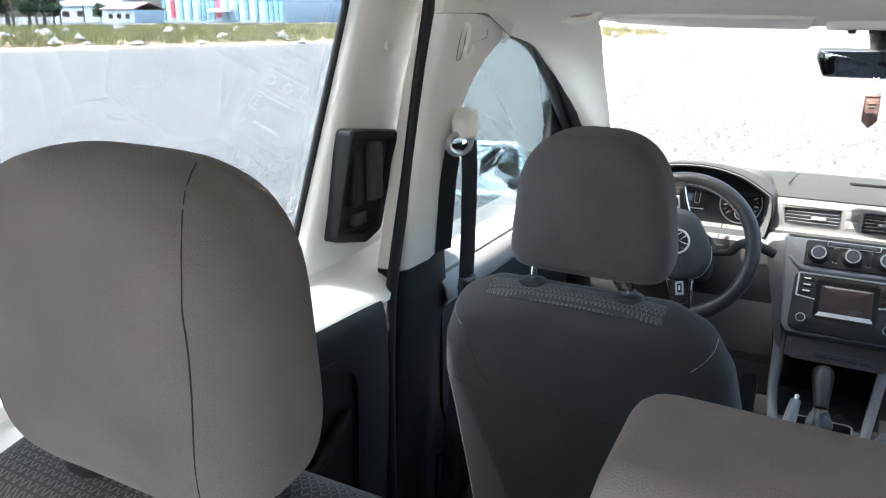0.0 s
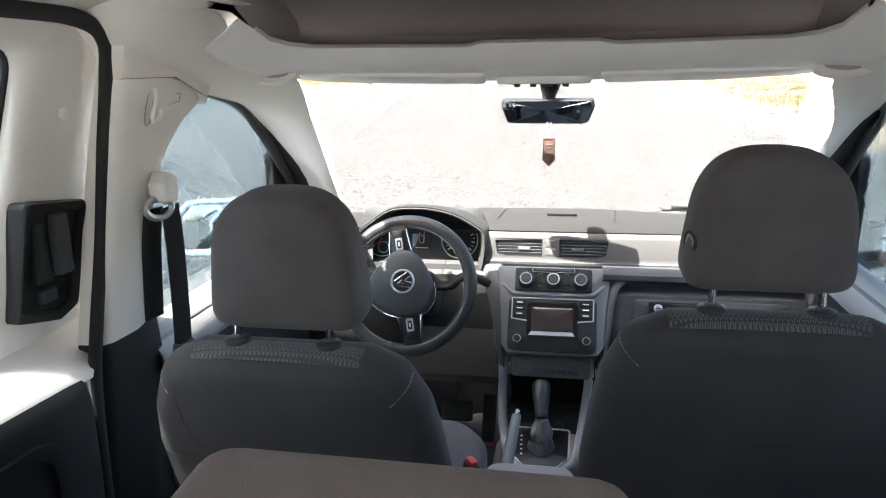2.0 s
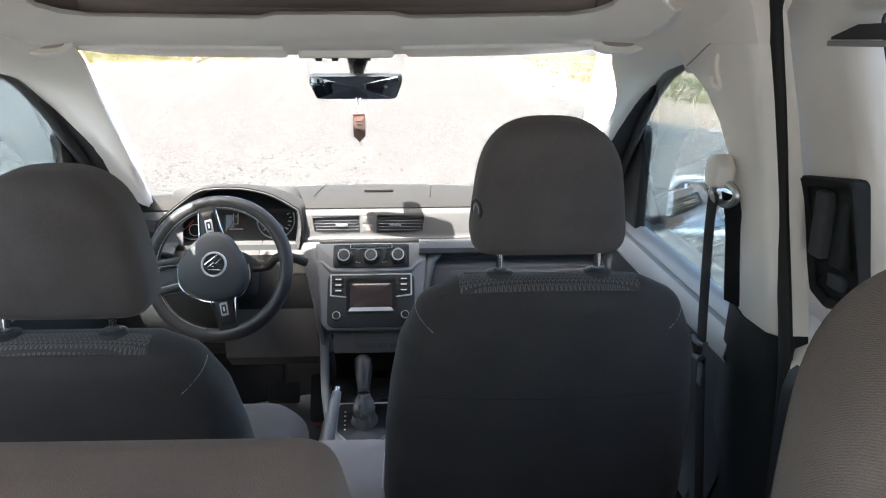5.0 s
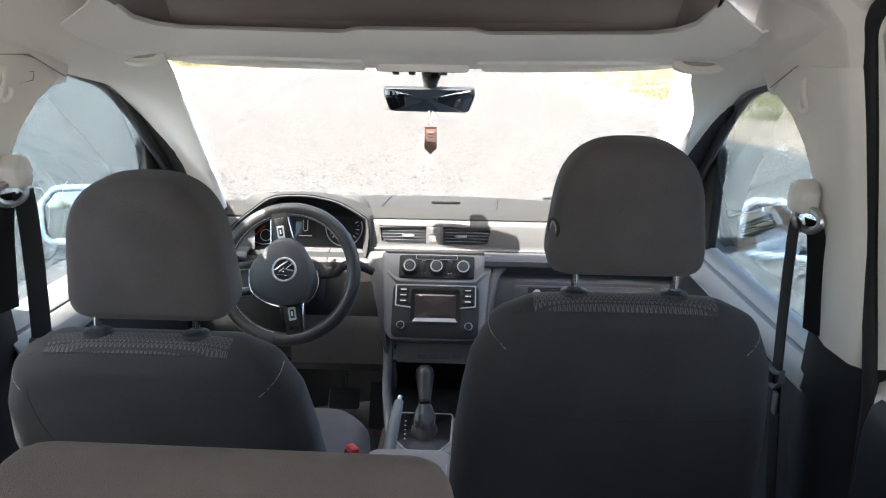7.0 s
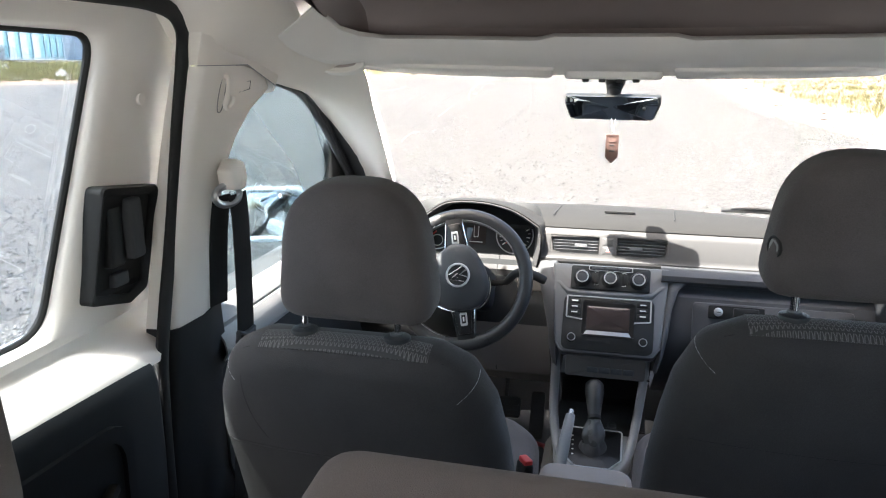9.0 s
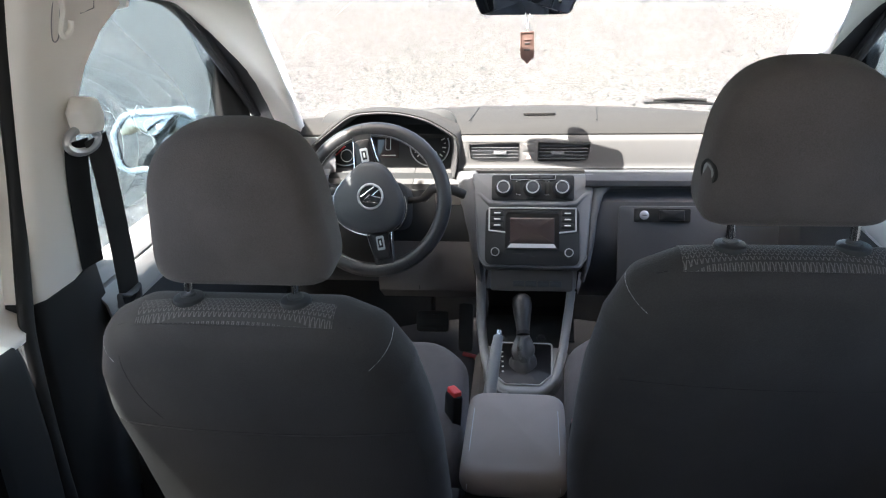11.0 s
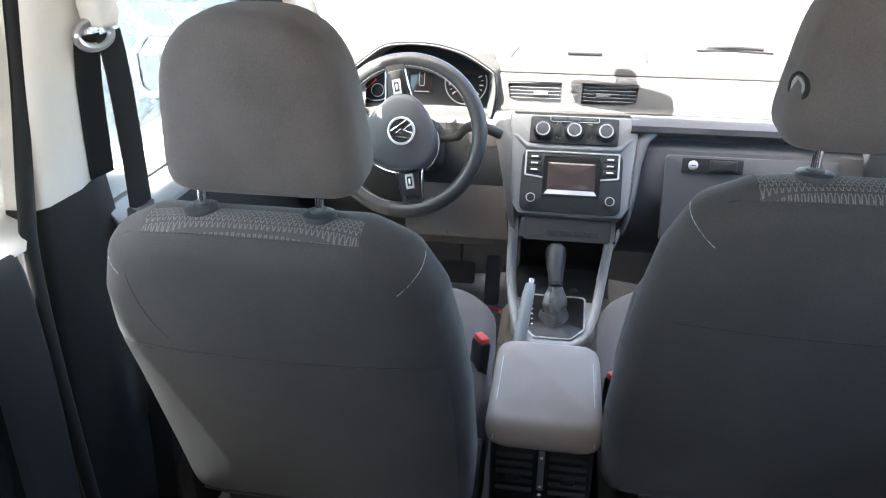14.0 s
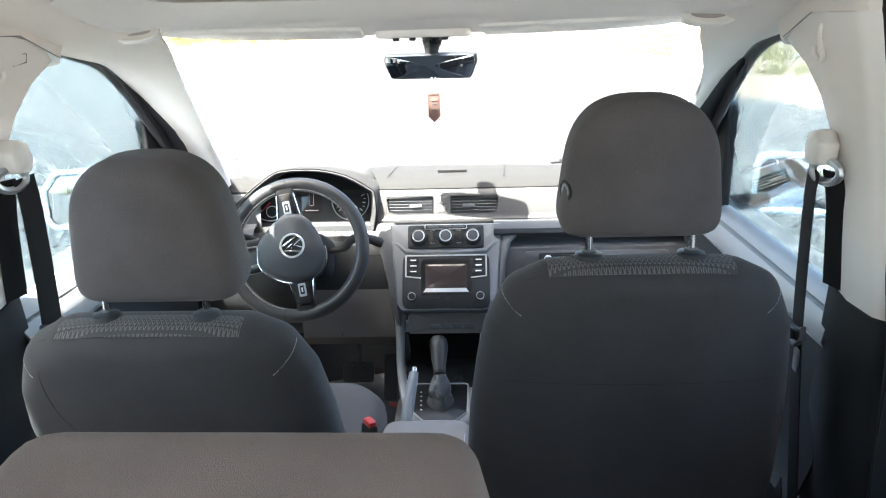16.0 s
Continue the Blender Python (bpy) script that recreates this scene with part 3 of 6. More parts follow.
    inner = [(0.48, 1.06, 1.83), (0.50, 1.13, 1.795), (0.52, 1.20, 1.760), (0.53, 1.30, 1.715), (0.55, 1.38, 1.680), (0.545, 1.48, 1.650), (0.510, 1.573, 1.612), (0.530, 1.70, 1.520), (0.553, 1.84, 1.420), (0.580, 2.00, 1.305), (0.605, 2.22, 1.12)]
    rows = []
    for o, i in zip(spline(outer, 3), spline([(d + 0.012 + 0.010 * s + (0.032 * min(1.0, max(0.0, (y - 1.56) / 0.14)) if s > 0 else 0.0), y, z) for d, y, z in inner], 3)):
        mid = (o + i) / 2 + Vector((-0.018, -0.018, -0.012))
        q1 = (o * 0.8 + i * 0.2) + Vector((-0.012, -0.012, -0.006))
        rows.append([(side_x(s, p[0]), p[1], p[2]) for p in (o + Vector((0.04, 0.01, 0.01)), o, q1, mid, i + Vector((0.0, -0.006, -0.004)), i + Vector((0.014, 0.03, 0.004)))])
    part("roof_rail", sheet(rows, 0.006), M_LINER, post, "pale felt-covered windscreen pillar", angle=70)
    line = spline([p for p in outer if p[1] > 1.56], 4)
    part("pillar_seal", sheet([[(side_x(s, p[0] + 0.002), p[1] + 0.004, p[2] + 0.002) for p in line], [(side_x(s, max(p[0] + 0.03, 0.690)), p[1] + 0.012, p[2] + 0.004) for p in line], [(side_x(s, 0.712), p[1] + 0.016, p[2] + 0.004) for p in line]], 0.003), M_LOWER, post, "dark seal between pillar and door", angle=70)
    return post


pillar(-1, "pillar_left")
pillar(1, "pillar_right")

# windscreen
rows = []
for k in np.linspace(0, 1, 8):
    rows.append([(CX + u * (0.525 + 0.10 * k), (1.875 - 0.24 * u * u) * (1 - k) + (2.45 - 0.24 * u * u) * k + 0.05 * math.sin(math.pi * k), 1.616 * (1 - k) + 1.15 * k) for u in np.linspace(-1, 1, 15)])
screen = thing("window_1", "wide raked windscreen of clear glass", "windscreen", kind="structure", at=(CX, 2.3, 1.17))
part("pane", sheet(rows, 0.005), M_GLASS, screen).visible_shadow = False


def front_door(s, nm):
    door = thing(nm, "front door with dark card, pale band and clear window", "car door", kind="structure", at=(side_x(s, 0.74), 1.7, 0.45))

    def gd(z):
        return 0.748 - 0.16 * (z - 1.17)
    out = round_poly([(1.22, 1.09), (2.14, 1.09), (2.14, 1.24), (1.93, 1.42), (1.78, 1.56), (1.55, 1.645), (1.22, 1.66)], 0.03)
    c = Vector((1.6, 1.33))
    part("pane", sheet([[(side_x(s, gd(q.y)), q.x, q.y) for q in ((c + (p - c) * k) for p in out)] for k in (1, 0.5, 0.02)], 0.004, closed=True), M_GLASS_SIDE, door, "clear door window glass").visible_shadow = False
    edge = [(0.700, 1.40, 1.636), (0.702, 1.57, 1.602), (0.703, 1.69, 1.572), (0.702, 1.79, 1.508), (0.703, 1.88, 1.432), (0.710, 2.0, 1.336), (0.715, 2.12, 1.23)]
    frame_bm = tube(spline([(side_x(s, d), y, z) for d, y, z in edge]), 0.011, 8, flat=0.9)
    tube(spline([(side_x(s, d - 0.008), y - 0.016, z - 0.018) for d, y, z in edge]), 0.008, 8, bm=frame_bm)
    part("window_frame", frame_bm, M_LOWER, door, "dark grey window frame")
    patch = [(1.885, 1.415), (1.915, 1.425), (1.99, 1.34), (2.06, 1.24), (2.06, 1.15), (1.895, 1.15)][::-1]
    m = axes((side_x(s, 0.722), 0, 0), (0, 1, 0), (-s * 0.12, 0, 1))
    part("mirror_patch", slab(round_poly(patch, 0.012), axes((side_x(s, 0.722), 0, 0), (0, 1, 0), (0, 0, 1)), -0.012, 0.012, 0.006), M_BLACK, door, "black mirror corner panel")
    prof = [(0.772, 1.100), (0.752, 1.150), (0.738, 1.164), (0.722, 1.166), (0.708, 1.158), (0.700, 1.142)]
    ys = np.linspace(1.24, 2.16, 10)
    # lighter grey than the padding: sunlight on the ledge put into its colour
    part("window_ledge", sheet([[(side_x(s, d), y, z) for y in ys] for d, z in prof], 0.006), M_RAIL, door, "dark grey padded window ledge, coloured lighter for the sun on it")
    prof = [(0.706, 1.140), (0.692, 1.136), (0.680, 1.118), (0.676, 1.095), (0.684, 1.082)]
    part("door_band", sheet([[(side_x(s, d), y, z) for y in ys] for d, z in prof], 0.004), M_BAND, door, "pale silver band")
    prof = [(0.700, 1.086), (0.692, 1.06), (0.690, 0.98), (0.69, 0.86), (0.67, 0.80), (0.65, 0.78), (0.70, 0.74), (0.71, 0.45)]
    part("door_card", sheet([[(side_x(s, d), y, z) for y in ys] for d, z in prof], 0.006), M_DARK, door, "dark plastic door card")
    prof = [(0.78, 1.10), (0.83, 1.02), (0.86, 0.8), (0.85, 0.45)]
    part("outer_skin", sheet([[(side_x(s, d), y, z) for y in ys] for d, z in prof], 0.004), M_PAINT, door, "pale blue painted outer skin")
    return door


front_door(-1, "door_3")
front_door(1, "door_4")


# overhead shelf above the windscreen
shelf = thing("overhead_shelf", "pale plastic overhead storage shelf with dark felt hollow", "overhead shelf", at=(CX, 1.6, 1.62))
half_top = [(0.512, 1.325, 1.722), (0.505, 1.345, 1.710), (0.488, 1.385, 1.6860), (0.467, 1.430, 1.6760), (0.428, 1.465, 1.6710), (0.34, 1.478, 1.6700), (0.22, 1.482, 1.6680), (0.142, 1.484, 1.6670), (0.132, 1.485, 1.6675), (0.108, 1.486, 1.6730), (0.05, 1.486, 1.6730), (0.0, 1.486, 1.6730)]
half_bot = [(0.558, 1.295, 1.674), (0.557, 1.33, 1.658), (0.553, 1.37, 1.645), (0.548, 1.42, 1.636), (0.50, 1.48, 1.634), (0.42, 1.51, 1.634), (0.30, 1.522, 1.633), (0.15, 1.525, 1.632), (0.13, 1.525, 1.632), (0.108, 1.525, 1.632), (0.05, 1.525, 1.632), (0.0, 1.525, 1.632)]
half_low = [(0.60, 1.31, 1.690), (0.60, 1.34, 1.672), (0.59, 1.43, 1.648), (0.565, 1.53, 1.626), (0.51, 1.63, 1.614), (0.44, 1.69, 1.610), (0.32, 1.722, 1.608), (0.16, 1.745, 1.605), (0.13, 1.748, 1.604), (0.11, 1.75, 1.604), (0.05, 1.75, 1.603), (0.0, 1.75, 1.603)]


def both(half):
    return [Vector((CX - d, y, z)) for d, y, z in half] + [Vector((CX + d, y, z)) for d, y, z in half[-2::-1]]


tp, bt, lw = both(half_top), both(half_bot), both(half_low)
lipin = [p + Vector((0, 0.016, 0.002)) for p in tp]
part("lip", sheet([[p + Vector((0, 0.020, -0.010)) for p in tp], lipin, [p + Vector((0, 0.006, 0.004)) for p in tp], tp, [a * 0.5 + b * 0.5 + Vector((0, -0.004, 0)) for a, b in zip(tp, bt)], [b + Vector((0, -0.004, 0.004)) for b in bt], [b + Vector((0, 0.01, -0.001)) for b in bt], lw], 0.004), M_BEIGE, shelf, "pale moulded shelf lip", angle=50)
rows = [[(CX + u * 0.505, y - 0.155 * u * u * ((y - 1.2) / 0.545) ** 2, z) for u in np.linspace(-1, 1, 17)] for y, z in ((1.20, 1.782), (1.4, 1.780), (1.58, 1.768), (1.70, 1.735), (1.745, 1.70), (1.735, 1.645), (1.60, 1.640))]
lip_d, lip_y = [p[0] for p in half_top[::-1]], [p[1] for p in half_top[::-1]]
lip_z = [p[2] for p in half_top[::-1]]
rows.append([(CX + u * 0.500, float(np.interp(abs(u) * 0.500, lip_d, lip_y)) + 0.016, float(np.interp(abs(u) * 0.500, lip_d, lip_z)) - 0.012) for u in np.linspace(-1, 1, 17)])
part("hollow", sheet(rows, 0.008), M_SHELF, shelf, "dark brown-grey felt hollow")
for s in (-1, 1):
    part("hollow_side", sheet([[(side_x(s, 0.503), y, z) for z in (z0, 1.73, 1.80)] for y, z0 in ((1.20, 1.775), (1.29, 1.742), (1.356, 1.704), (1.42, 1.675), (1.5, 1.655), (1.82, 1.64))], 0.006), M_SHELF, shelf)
    m = axes((side_x(s, 0.536), 1.518, 1.622), (1, 0.22 * s, 0.0), (0.05 * s, 0.62, 0.78))
    g = part("end_cup", slab([Vector((p.x, p.y * 0.34)) for p in circle(0.052, 32)], m, -0.014, 0.001, 0.003), M_BEIGE, shelf, "oval finger recess in the shelf end")
    part("cup_rim", tube([m @ Vector((p.x, p.y * 0.36, 0.001)) for p in circle(0.053, 32)], 0.0032, 8, closed=True), M_BEIGE, g, "raised pale rim")
    # flat darker ellipse: the shade of the recess put in as colour
    part("cup_shade", slab([Vector((p.x * (1 if p.x * s < 0 else 0.8), p.y * 0.26)) for p in circle(0.040, 28)], m @ Matrix.Translation((0.004 * s, 0.003, 0.0)), -0.002, 0.0022, 0.0008), M_SHELF, g)


def visor(s):
    v = thing("sun_visor", "pale grey folded sun visor under the shelf", "sun visor", "sun visors", at=(side_x(s, 0.31), 1.62, 1.608))
    pts = round_poly([(0.115, 1.60), (0.50, 1.55), (0.492, 1.648), (0.36, 1.718), (0.13, 1.748)], 0.015)
    if s < 0:
        pts = pts[::-1]
    part("pad", slab([(side_x(s, p.x), p.y - 1.55) for p in pts], axes((0, 1.55, 1.625), (1, 0, 0), (0, 1, -0.125)), -0.007, 0.006, 0.005, 3), M_BEIGE, v)
    part("hinge_rod", tube([(side_x(s, 0.115), 1.742, 1.607), (side_x(s, 0.36), 1.712, 1.607)], 0.005, 8), M_BEIGE, v)
    return v


visor(-1), visor(1)
con = thing("roof_console", "small pale roof console with switches", "roof console", at=(CX, 1.72, 1.60))
part("housing", slab(rr(0.20, 0.10, 0.03, 5, CX + 0.0, 1.715), Matrix.Identity(4), 1.594, 1.618, 0.006, 3), M_BEIGE, con)
for k in range(4):
    part("switch", slab(rr(0.014, 0.010, 0.002, 2, CX - 0.055 + 0.034 * k, 1.672), Matrix.Identity(4), 1.588, 1.597, 0.002), M_DARK, con, "small dark switch")

# ---- seats ----
def head_outline(wb, wt, h, top=3.0, foot=3.8, n=48):
    """A headrest's outline from behind: wb wide at the foot, wt at the shoulders, h high; top and foot say how square it is."""
    out = []
    for i in range(n):
        a = 2 * math.pi * (i + 0.5) / n
        c, s = math.cos(a), math.sin(a)
        e = top if s > 0 else foot
        x, v = math.copysign(abs(c) ** (2 / e), c), math.copysign(abs(s) ** (2 / e), s)
        f = (v + 1) / 2
        out.append(Vector((x * (wb * (1 - f) + wt * f) / 2, h * f)))
    return out


def recline(o, deg):
    a = radians(deg)
    return axes(o, (1, 0, 0), (0, -math.sin(a), math.cos(a)))


def front_seat(cx, y, ztop, hr, label, button):
    seat = thing("front_seat", label, "car seat", "front seats", at=(cx, y + 0.35, 0.42))
    m = recline((cx, y, ztop), 14)
    half = [(0.135, -0.002), (0.190, -0.030), (0.218, -0.10), (0.228, -0.17), (0.222, -0.26), (0.212, -0.42), (0.205, -0.55)] if not button else [(0.137, -0.002), (0.192, -0.030), (0.223, -0.10), (0.236, -0.17), (0.248, -0.27), (0.256, -0.42), (0.248, -0.585)]
    inner = half if button else [(0.137, -0.002), (0.190, -0.030), (0.222, -0.09), (0.238, -0.17), (0.249, -0.27), (0.253, -0.42), (0.245, -0.55)]
    out = round_poly([(-x, v) for x, v in half] + [(x, v) for x, v in inner[::-1]], 0.04, 4)
    shape = pillow(bmesh.new(), out, m, -0.030 if button else -0.042, 0.062, 0.0455, (0.004, 0.012), 8)
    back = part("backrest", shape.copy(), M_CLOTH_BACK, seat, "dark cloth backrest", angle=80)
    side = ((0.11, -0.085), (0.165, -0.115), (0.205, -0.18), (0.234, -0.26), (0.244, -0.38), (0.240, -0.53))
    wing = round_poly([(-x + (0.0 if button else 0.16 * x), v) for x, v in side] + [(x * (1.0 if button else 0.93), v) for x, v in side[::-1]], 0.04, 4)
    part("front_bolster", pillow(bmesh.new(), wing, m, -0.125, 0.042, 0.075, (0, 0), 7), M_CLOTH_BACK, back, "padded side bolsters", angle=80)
    # printed cloth across the top, standing just proud
    rows = []
    for th in np.linspace(-0.75, 0.55, 9):
        rows.append([m @ Vector((u, -0.0475 + 0.0475 * math.cos(th) - 0.003 * abs(u / 0.135) ** 3, 0.0160 + 0.0475 * math.sin(th))) for u in np.linspace(-0.133, 0.128, 13)])
    part("print_panel", sheet(rows, 0.002), M_PRINT, back, "grey cloth with light arched threads")
    # stitched seams on both shoulders
    for sx in (-1, 1):
        line = drape(shape, spline([m @ Vector((sx * x, v, w)) for x, v, w in ((0.208, -0.036, 0.0), (0.200, -0.042, 0.025), (0.188, -0.050, 0.045), (0.172, -0.062, 0.060))], 5), 0.0008)
        part("seam", tube(line, 0.0005, 5), M_BRIGHT, back, "pale stitched seam")
    if not button:
        line = [m @ Vector((u, v, 0.08)) for u, v in ((-0.163, -0.045), (-0.162, -0.09), (-0.152, -0.13), (-0.132, -0.165))]
        part("panel_seam", tube(drape(shape, spline(line, 5), -0.0002), 0.0005, 5), M_BLACK, back)
    line = [m @ Vector((u, -0.0095 - 0.003 * abs(u / 0.135) ** 3, 0.0345)) for u in np.linspace(-0.165, 0.150, 24)]
    part("panel_seam", tube(drape(shape, line, -0.0002), 0.0006, 5), M_BLACK, back)
    line = [m @ Vector((u, -0.181, 0.09)) for u in np.linspace(-0.20, 0.20, 24)]
    part("panel_seam", tube(drape(shape, line, -0.0003), 0.0005, 5), M_BLACK, back)
    foot = -0.572 if button else -0.537
    part("hem", tube(drape(shape, [m @ Vector((u, foot, 0.07)) for u in np.linspace(-0.19, 0.20, 20)], 0.002), 0.006, 8, flat=0.6), M_BACK_LOW, back, "rolled hem at the foot of the back")
    # overlay on the lower half of the back: shade as slightly darker cloth
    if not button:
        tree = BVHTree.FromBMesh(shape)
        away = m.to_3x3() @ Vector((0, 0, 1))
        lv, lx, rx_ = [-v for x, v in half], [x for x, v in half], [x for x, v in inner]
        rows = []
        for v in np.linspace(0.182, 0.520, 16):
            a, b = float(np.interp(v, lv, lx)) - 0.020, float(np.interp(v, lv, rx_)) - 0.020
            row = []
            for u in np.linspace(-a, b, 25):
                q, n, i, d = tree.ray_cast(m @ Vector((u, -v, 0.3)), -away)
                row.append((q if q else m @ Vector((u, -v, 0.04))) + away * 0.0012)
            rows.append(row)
        part("back_shade", sheet(rows, 0.001), M_BACK_LOW, back, "overlay on the lower back, its shade put in as slightly darker cloth", angle=80)
    shape.free()
    cush = round_poly([(-0.23, 0.0), (0.23, 0.0), (0.245, 0.2), (0.235, 0.46), (0.17, 0.53), (-0.17, 0.53), (-0.235, 0.46), (-0.245, 0.2)], [0.05, 0.05, 0.1, 0.08, 0.08, 0.08, 0.08, 0.1], 4)
    mc = axes((cx, y + 0.16, 0.735), (1, 0, 0), (0, 1, 0.10))
    # cushion in the lighter cloth, standing in for light from above
    c = part("seat_cushion", pillow(bmesh.new(), cush, mc, -0.15, 0.0, 0.05, (0, 0.012), 5), M_CLOTH, seat, "dark cloth seat cushion", angle=80)
    part("cushion_panel", pillow(bmesh.new(), rr(0.27, 0.42, 0.05, 5, 0, 0.26), mc, -0.03, 0.004, 0.012, (0, 0.012), 3), M_PRINT, c, "ribbed cloth centre panel")
    part("seat_base", block(cx - 0.21, cx + 0.21, y + 0.17, y + 0.62, 0.43, 0.64, 0.02), M_BLACK, seat, "black plastic seat base")
    part("hinge_cover", slab(rr(0.16, 0.14, 0.04, 5), axes((cx + 0.235, y + 0.18, 0.66), (0, 1, 0), (0, 0, 1)), -0.015, 0.015, 0.006), M_BLACK, seat)
    part("hinge_cover", slab(rr(0.16, 0.14, 0.04, 5), axes((cx - 0.235, y + 0.18, 0.66), (0, 1, 0), (0, 0, 1)), -0.015, 0.015, 0.006), M_BLACK, seat)
    # headrest on two chrome posts
    wb, wt, h, gap, dy = hr
    mh = recline((cx + (0.004 if not button else 0.0), y - 0.012 + dy, ztop + gap), 4)
    shape = pillow(bmesh.new(), head_outline(wb + 0.006, wt, h, 2.8, 6.5), mh, -0.058, 0.046, 0.034, (0.008, 0.012), 6)
    head = part("headrest", shape, M_CLOTH, seat, "dark padded headrest", angle=80)
    for sx in (-0.0725, 0.0725):
        part("post", tube([(cx + sx, y, ztop - 0.03), (cx + sx, y + 0.006, ztop + gap + 0.03)], 0.0055, 12), M_CHROME, seat, "chrome headrest post")
        part("post_guide", lathe([(0.014, -0.012), (0.0195, -0.008), (0.0205, -0.003), (0.0195, 0.001), (0.015, 0.003), (0.0105, 0.0035), (0.0095, 0.006), (0.0060, 0.006)], Matrix.Translation((cx + sx, y, ztop + 0.002)), 20), M_HUB, seat, "dark plastic post guide")
    if button:
        mb = axes((cx - wb * 0.446, y + 0.006, ztop + gap + h * 0.35), (0.32, -0.947, 0), (0, 0.0, 1))
        b = part("tilt_button", lathe([(0.0175, -0.012), (0.0175, 0.002), (0.0160, 0.004), (0.0130, 0.004), (0.0120, 0.002)], mb, 22), M_BLACK, head, "round grey button")
        part("button_face", lathe([(0.0122, -0.004), (0.0122, 0.003), (0.0105, 0.0042), (0.001, 0.0045)], mb, 20), M_RAIL, head)
    return seat


front_seat(-0.375, 1.047, 1.240, (0.244, 0.200, 0.213, 0.016, 0.048), "dark cloth driver's seat with printed shoulder cloth", False)
front_seat(0.3155, 1.105, 1.300, (0.234, 0.190, 0.200, 0.024, 0.044), "dark cloth passenger seat set higher, with button in the headrest", True)

# rear bench
bench = thing("rear_bench", "dark cloth rear bench seat with three headrests", "bench seat", at=(CX, 0.5, 0.42))
for cx, w, mt in ((-0.47, 0.43, M_PRINT_FINE), (CX - 0.005, 0.44, M_CLOTH_BACK), (0.426, 0.43, M_PRINT_FINE)):
    m = recline((cx, 0.37, 1.292), 12)
    out = round_poly([(-w * 0.40, 0), (w * 0.40, 0), (w * 0.495, -0.07), (w * 0.495, -0.58), (-w * 0.495, -0.58), (-w * 0.495, -0.07)], [0.05, 0.05, 0.06, 0.02, 0.02, 0.06], 5)
    if cx in (-0.47, 0.426):
        b = part("backrest", pillow(bmesh.new(), out, m, -0.08, 0.075, 0.05, (0.01, 0.01), 5), mt, bench, "grey printed cloth backrest", angle=80)
    else:
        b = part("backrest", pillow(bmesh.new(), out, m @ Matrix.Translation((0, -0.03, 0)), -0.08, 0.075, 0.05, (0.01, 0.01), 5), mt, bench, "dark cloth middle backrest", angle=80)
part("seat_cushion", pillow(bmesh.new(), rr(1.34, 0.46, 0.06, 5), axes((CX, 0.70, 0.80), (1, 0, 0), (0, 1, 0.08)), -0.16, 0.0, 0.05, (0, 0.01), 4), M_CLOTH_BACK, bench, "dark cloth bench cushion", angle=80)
part("bench_base", block(CX - 0.62, CX + 0.62, 0.50, 0.88, 0.42, 0.66, 0.02), M_BLACK, bench)


def rear_headrest(cx, y, z0, wb, wt, h, d0, d1, mt, label):
    m = recline((cx, y, z0), 3)
    shape = pillow(bmesh.new(), head_outline(wb, wt, h, 3.2, 4.5, 64), m, -d0, d1, 0.045, (0.01, 0.012), 7)
    lines = [drape(shape, spline([m @ Vector((sx * x, v, w)) for x, v, w in ((0.088, 0.004, d1), (0.093, 0.042, d1 + 0.01), (0.100, 0.105, d1 + 0.01), (0.102, 0.154, d1 + 0.005), (0.098, 0.190, d1 - 0.008), (0.084, 0.216, d1 - 0.03), (0.066, 0.232, d1 - 0.06))], 6), -0.0003) for sx in (-1, 1)]
    head = part("headrest", shape, mt, bench, label, angle=80)
    for sx, line in zip((-1, 1), lines):
        part("seam", tube(line, 0.0006, 5), M_BLACK, head, "dark stitched seam")
        part("post", tube([(cx + sx * 0.075, y, z0 - 0.06), (cx + sx * 0.075, y, z0 + 0.03)], 0.006, 10), M_CHROME, bench)
        part("post_guide", lathe([(0.02, -0.01), (0.024, -0.004), (0.024, 0.006), (0.016, 0.016), (0.007, 0.018)], Matrix.Translation((cx + sx * 0.075, y, z0 - 0.012)), 18), M_BLACK, bench)
    return head


rear_headrest(-0.463, 0.372, 1.316, 0.252, 0.244, 0.229, 0.055, 0.052, M_TWILL, "grey-brown twill headrest with stitched seams")
rear_headrest(0.419, 0.372, 1.316, 0.252, 0.244, 0.229, 0.055, 0.052, M_TWILL, "grey-brown twill headrest with stitched seams")
m = recline((CX - 0.008, 0.385, 1.271), 4)
part("middle_headrest", pillow(bmesh.new(), round_poly([(-0.135, 0), (0.129, 0), (0.135, 0.06), (0.109, 0.170), (-0.114, 0.172), (-0.142, 0.06)], [0.03, 0.03, 0.06, 0.018, 0.018, 0.06], 5), m, -0.045, 0.055, 0.026, (0.006, 0.02), 6), M_MID, bench, "low wide grey-brown middle headrest", angle=80)

# ---- dashboard ----
dash = thing("dashboard", "dark grey dashboard with silver band and centre stack", "dashboard", at=(0, 2.1, 0.9))


def screen_y(x):
    return 2.42 - 0.24 * ((x - CX) / 0.63) ** 2


xs = np.linspace(-0.70, 0.655, 29)
rows = []
for k in range(7):
    t = k / 6
    rows.append([(x, screen_y(x) * (1 - t) + 2.112 * t, 1.168 + 0.026 * math.sin(math.pi * t) + 0.016 * t) for x in xs])
rows.append([(x, 2.103, 1.176) for x in xs])
rows.append([(x, 2.104, 1.168) for x in xs])
top = part("top_pad", sheet(rows, 0.006), M_DASHTOP, dash, "grained soft grey dash top")
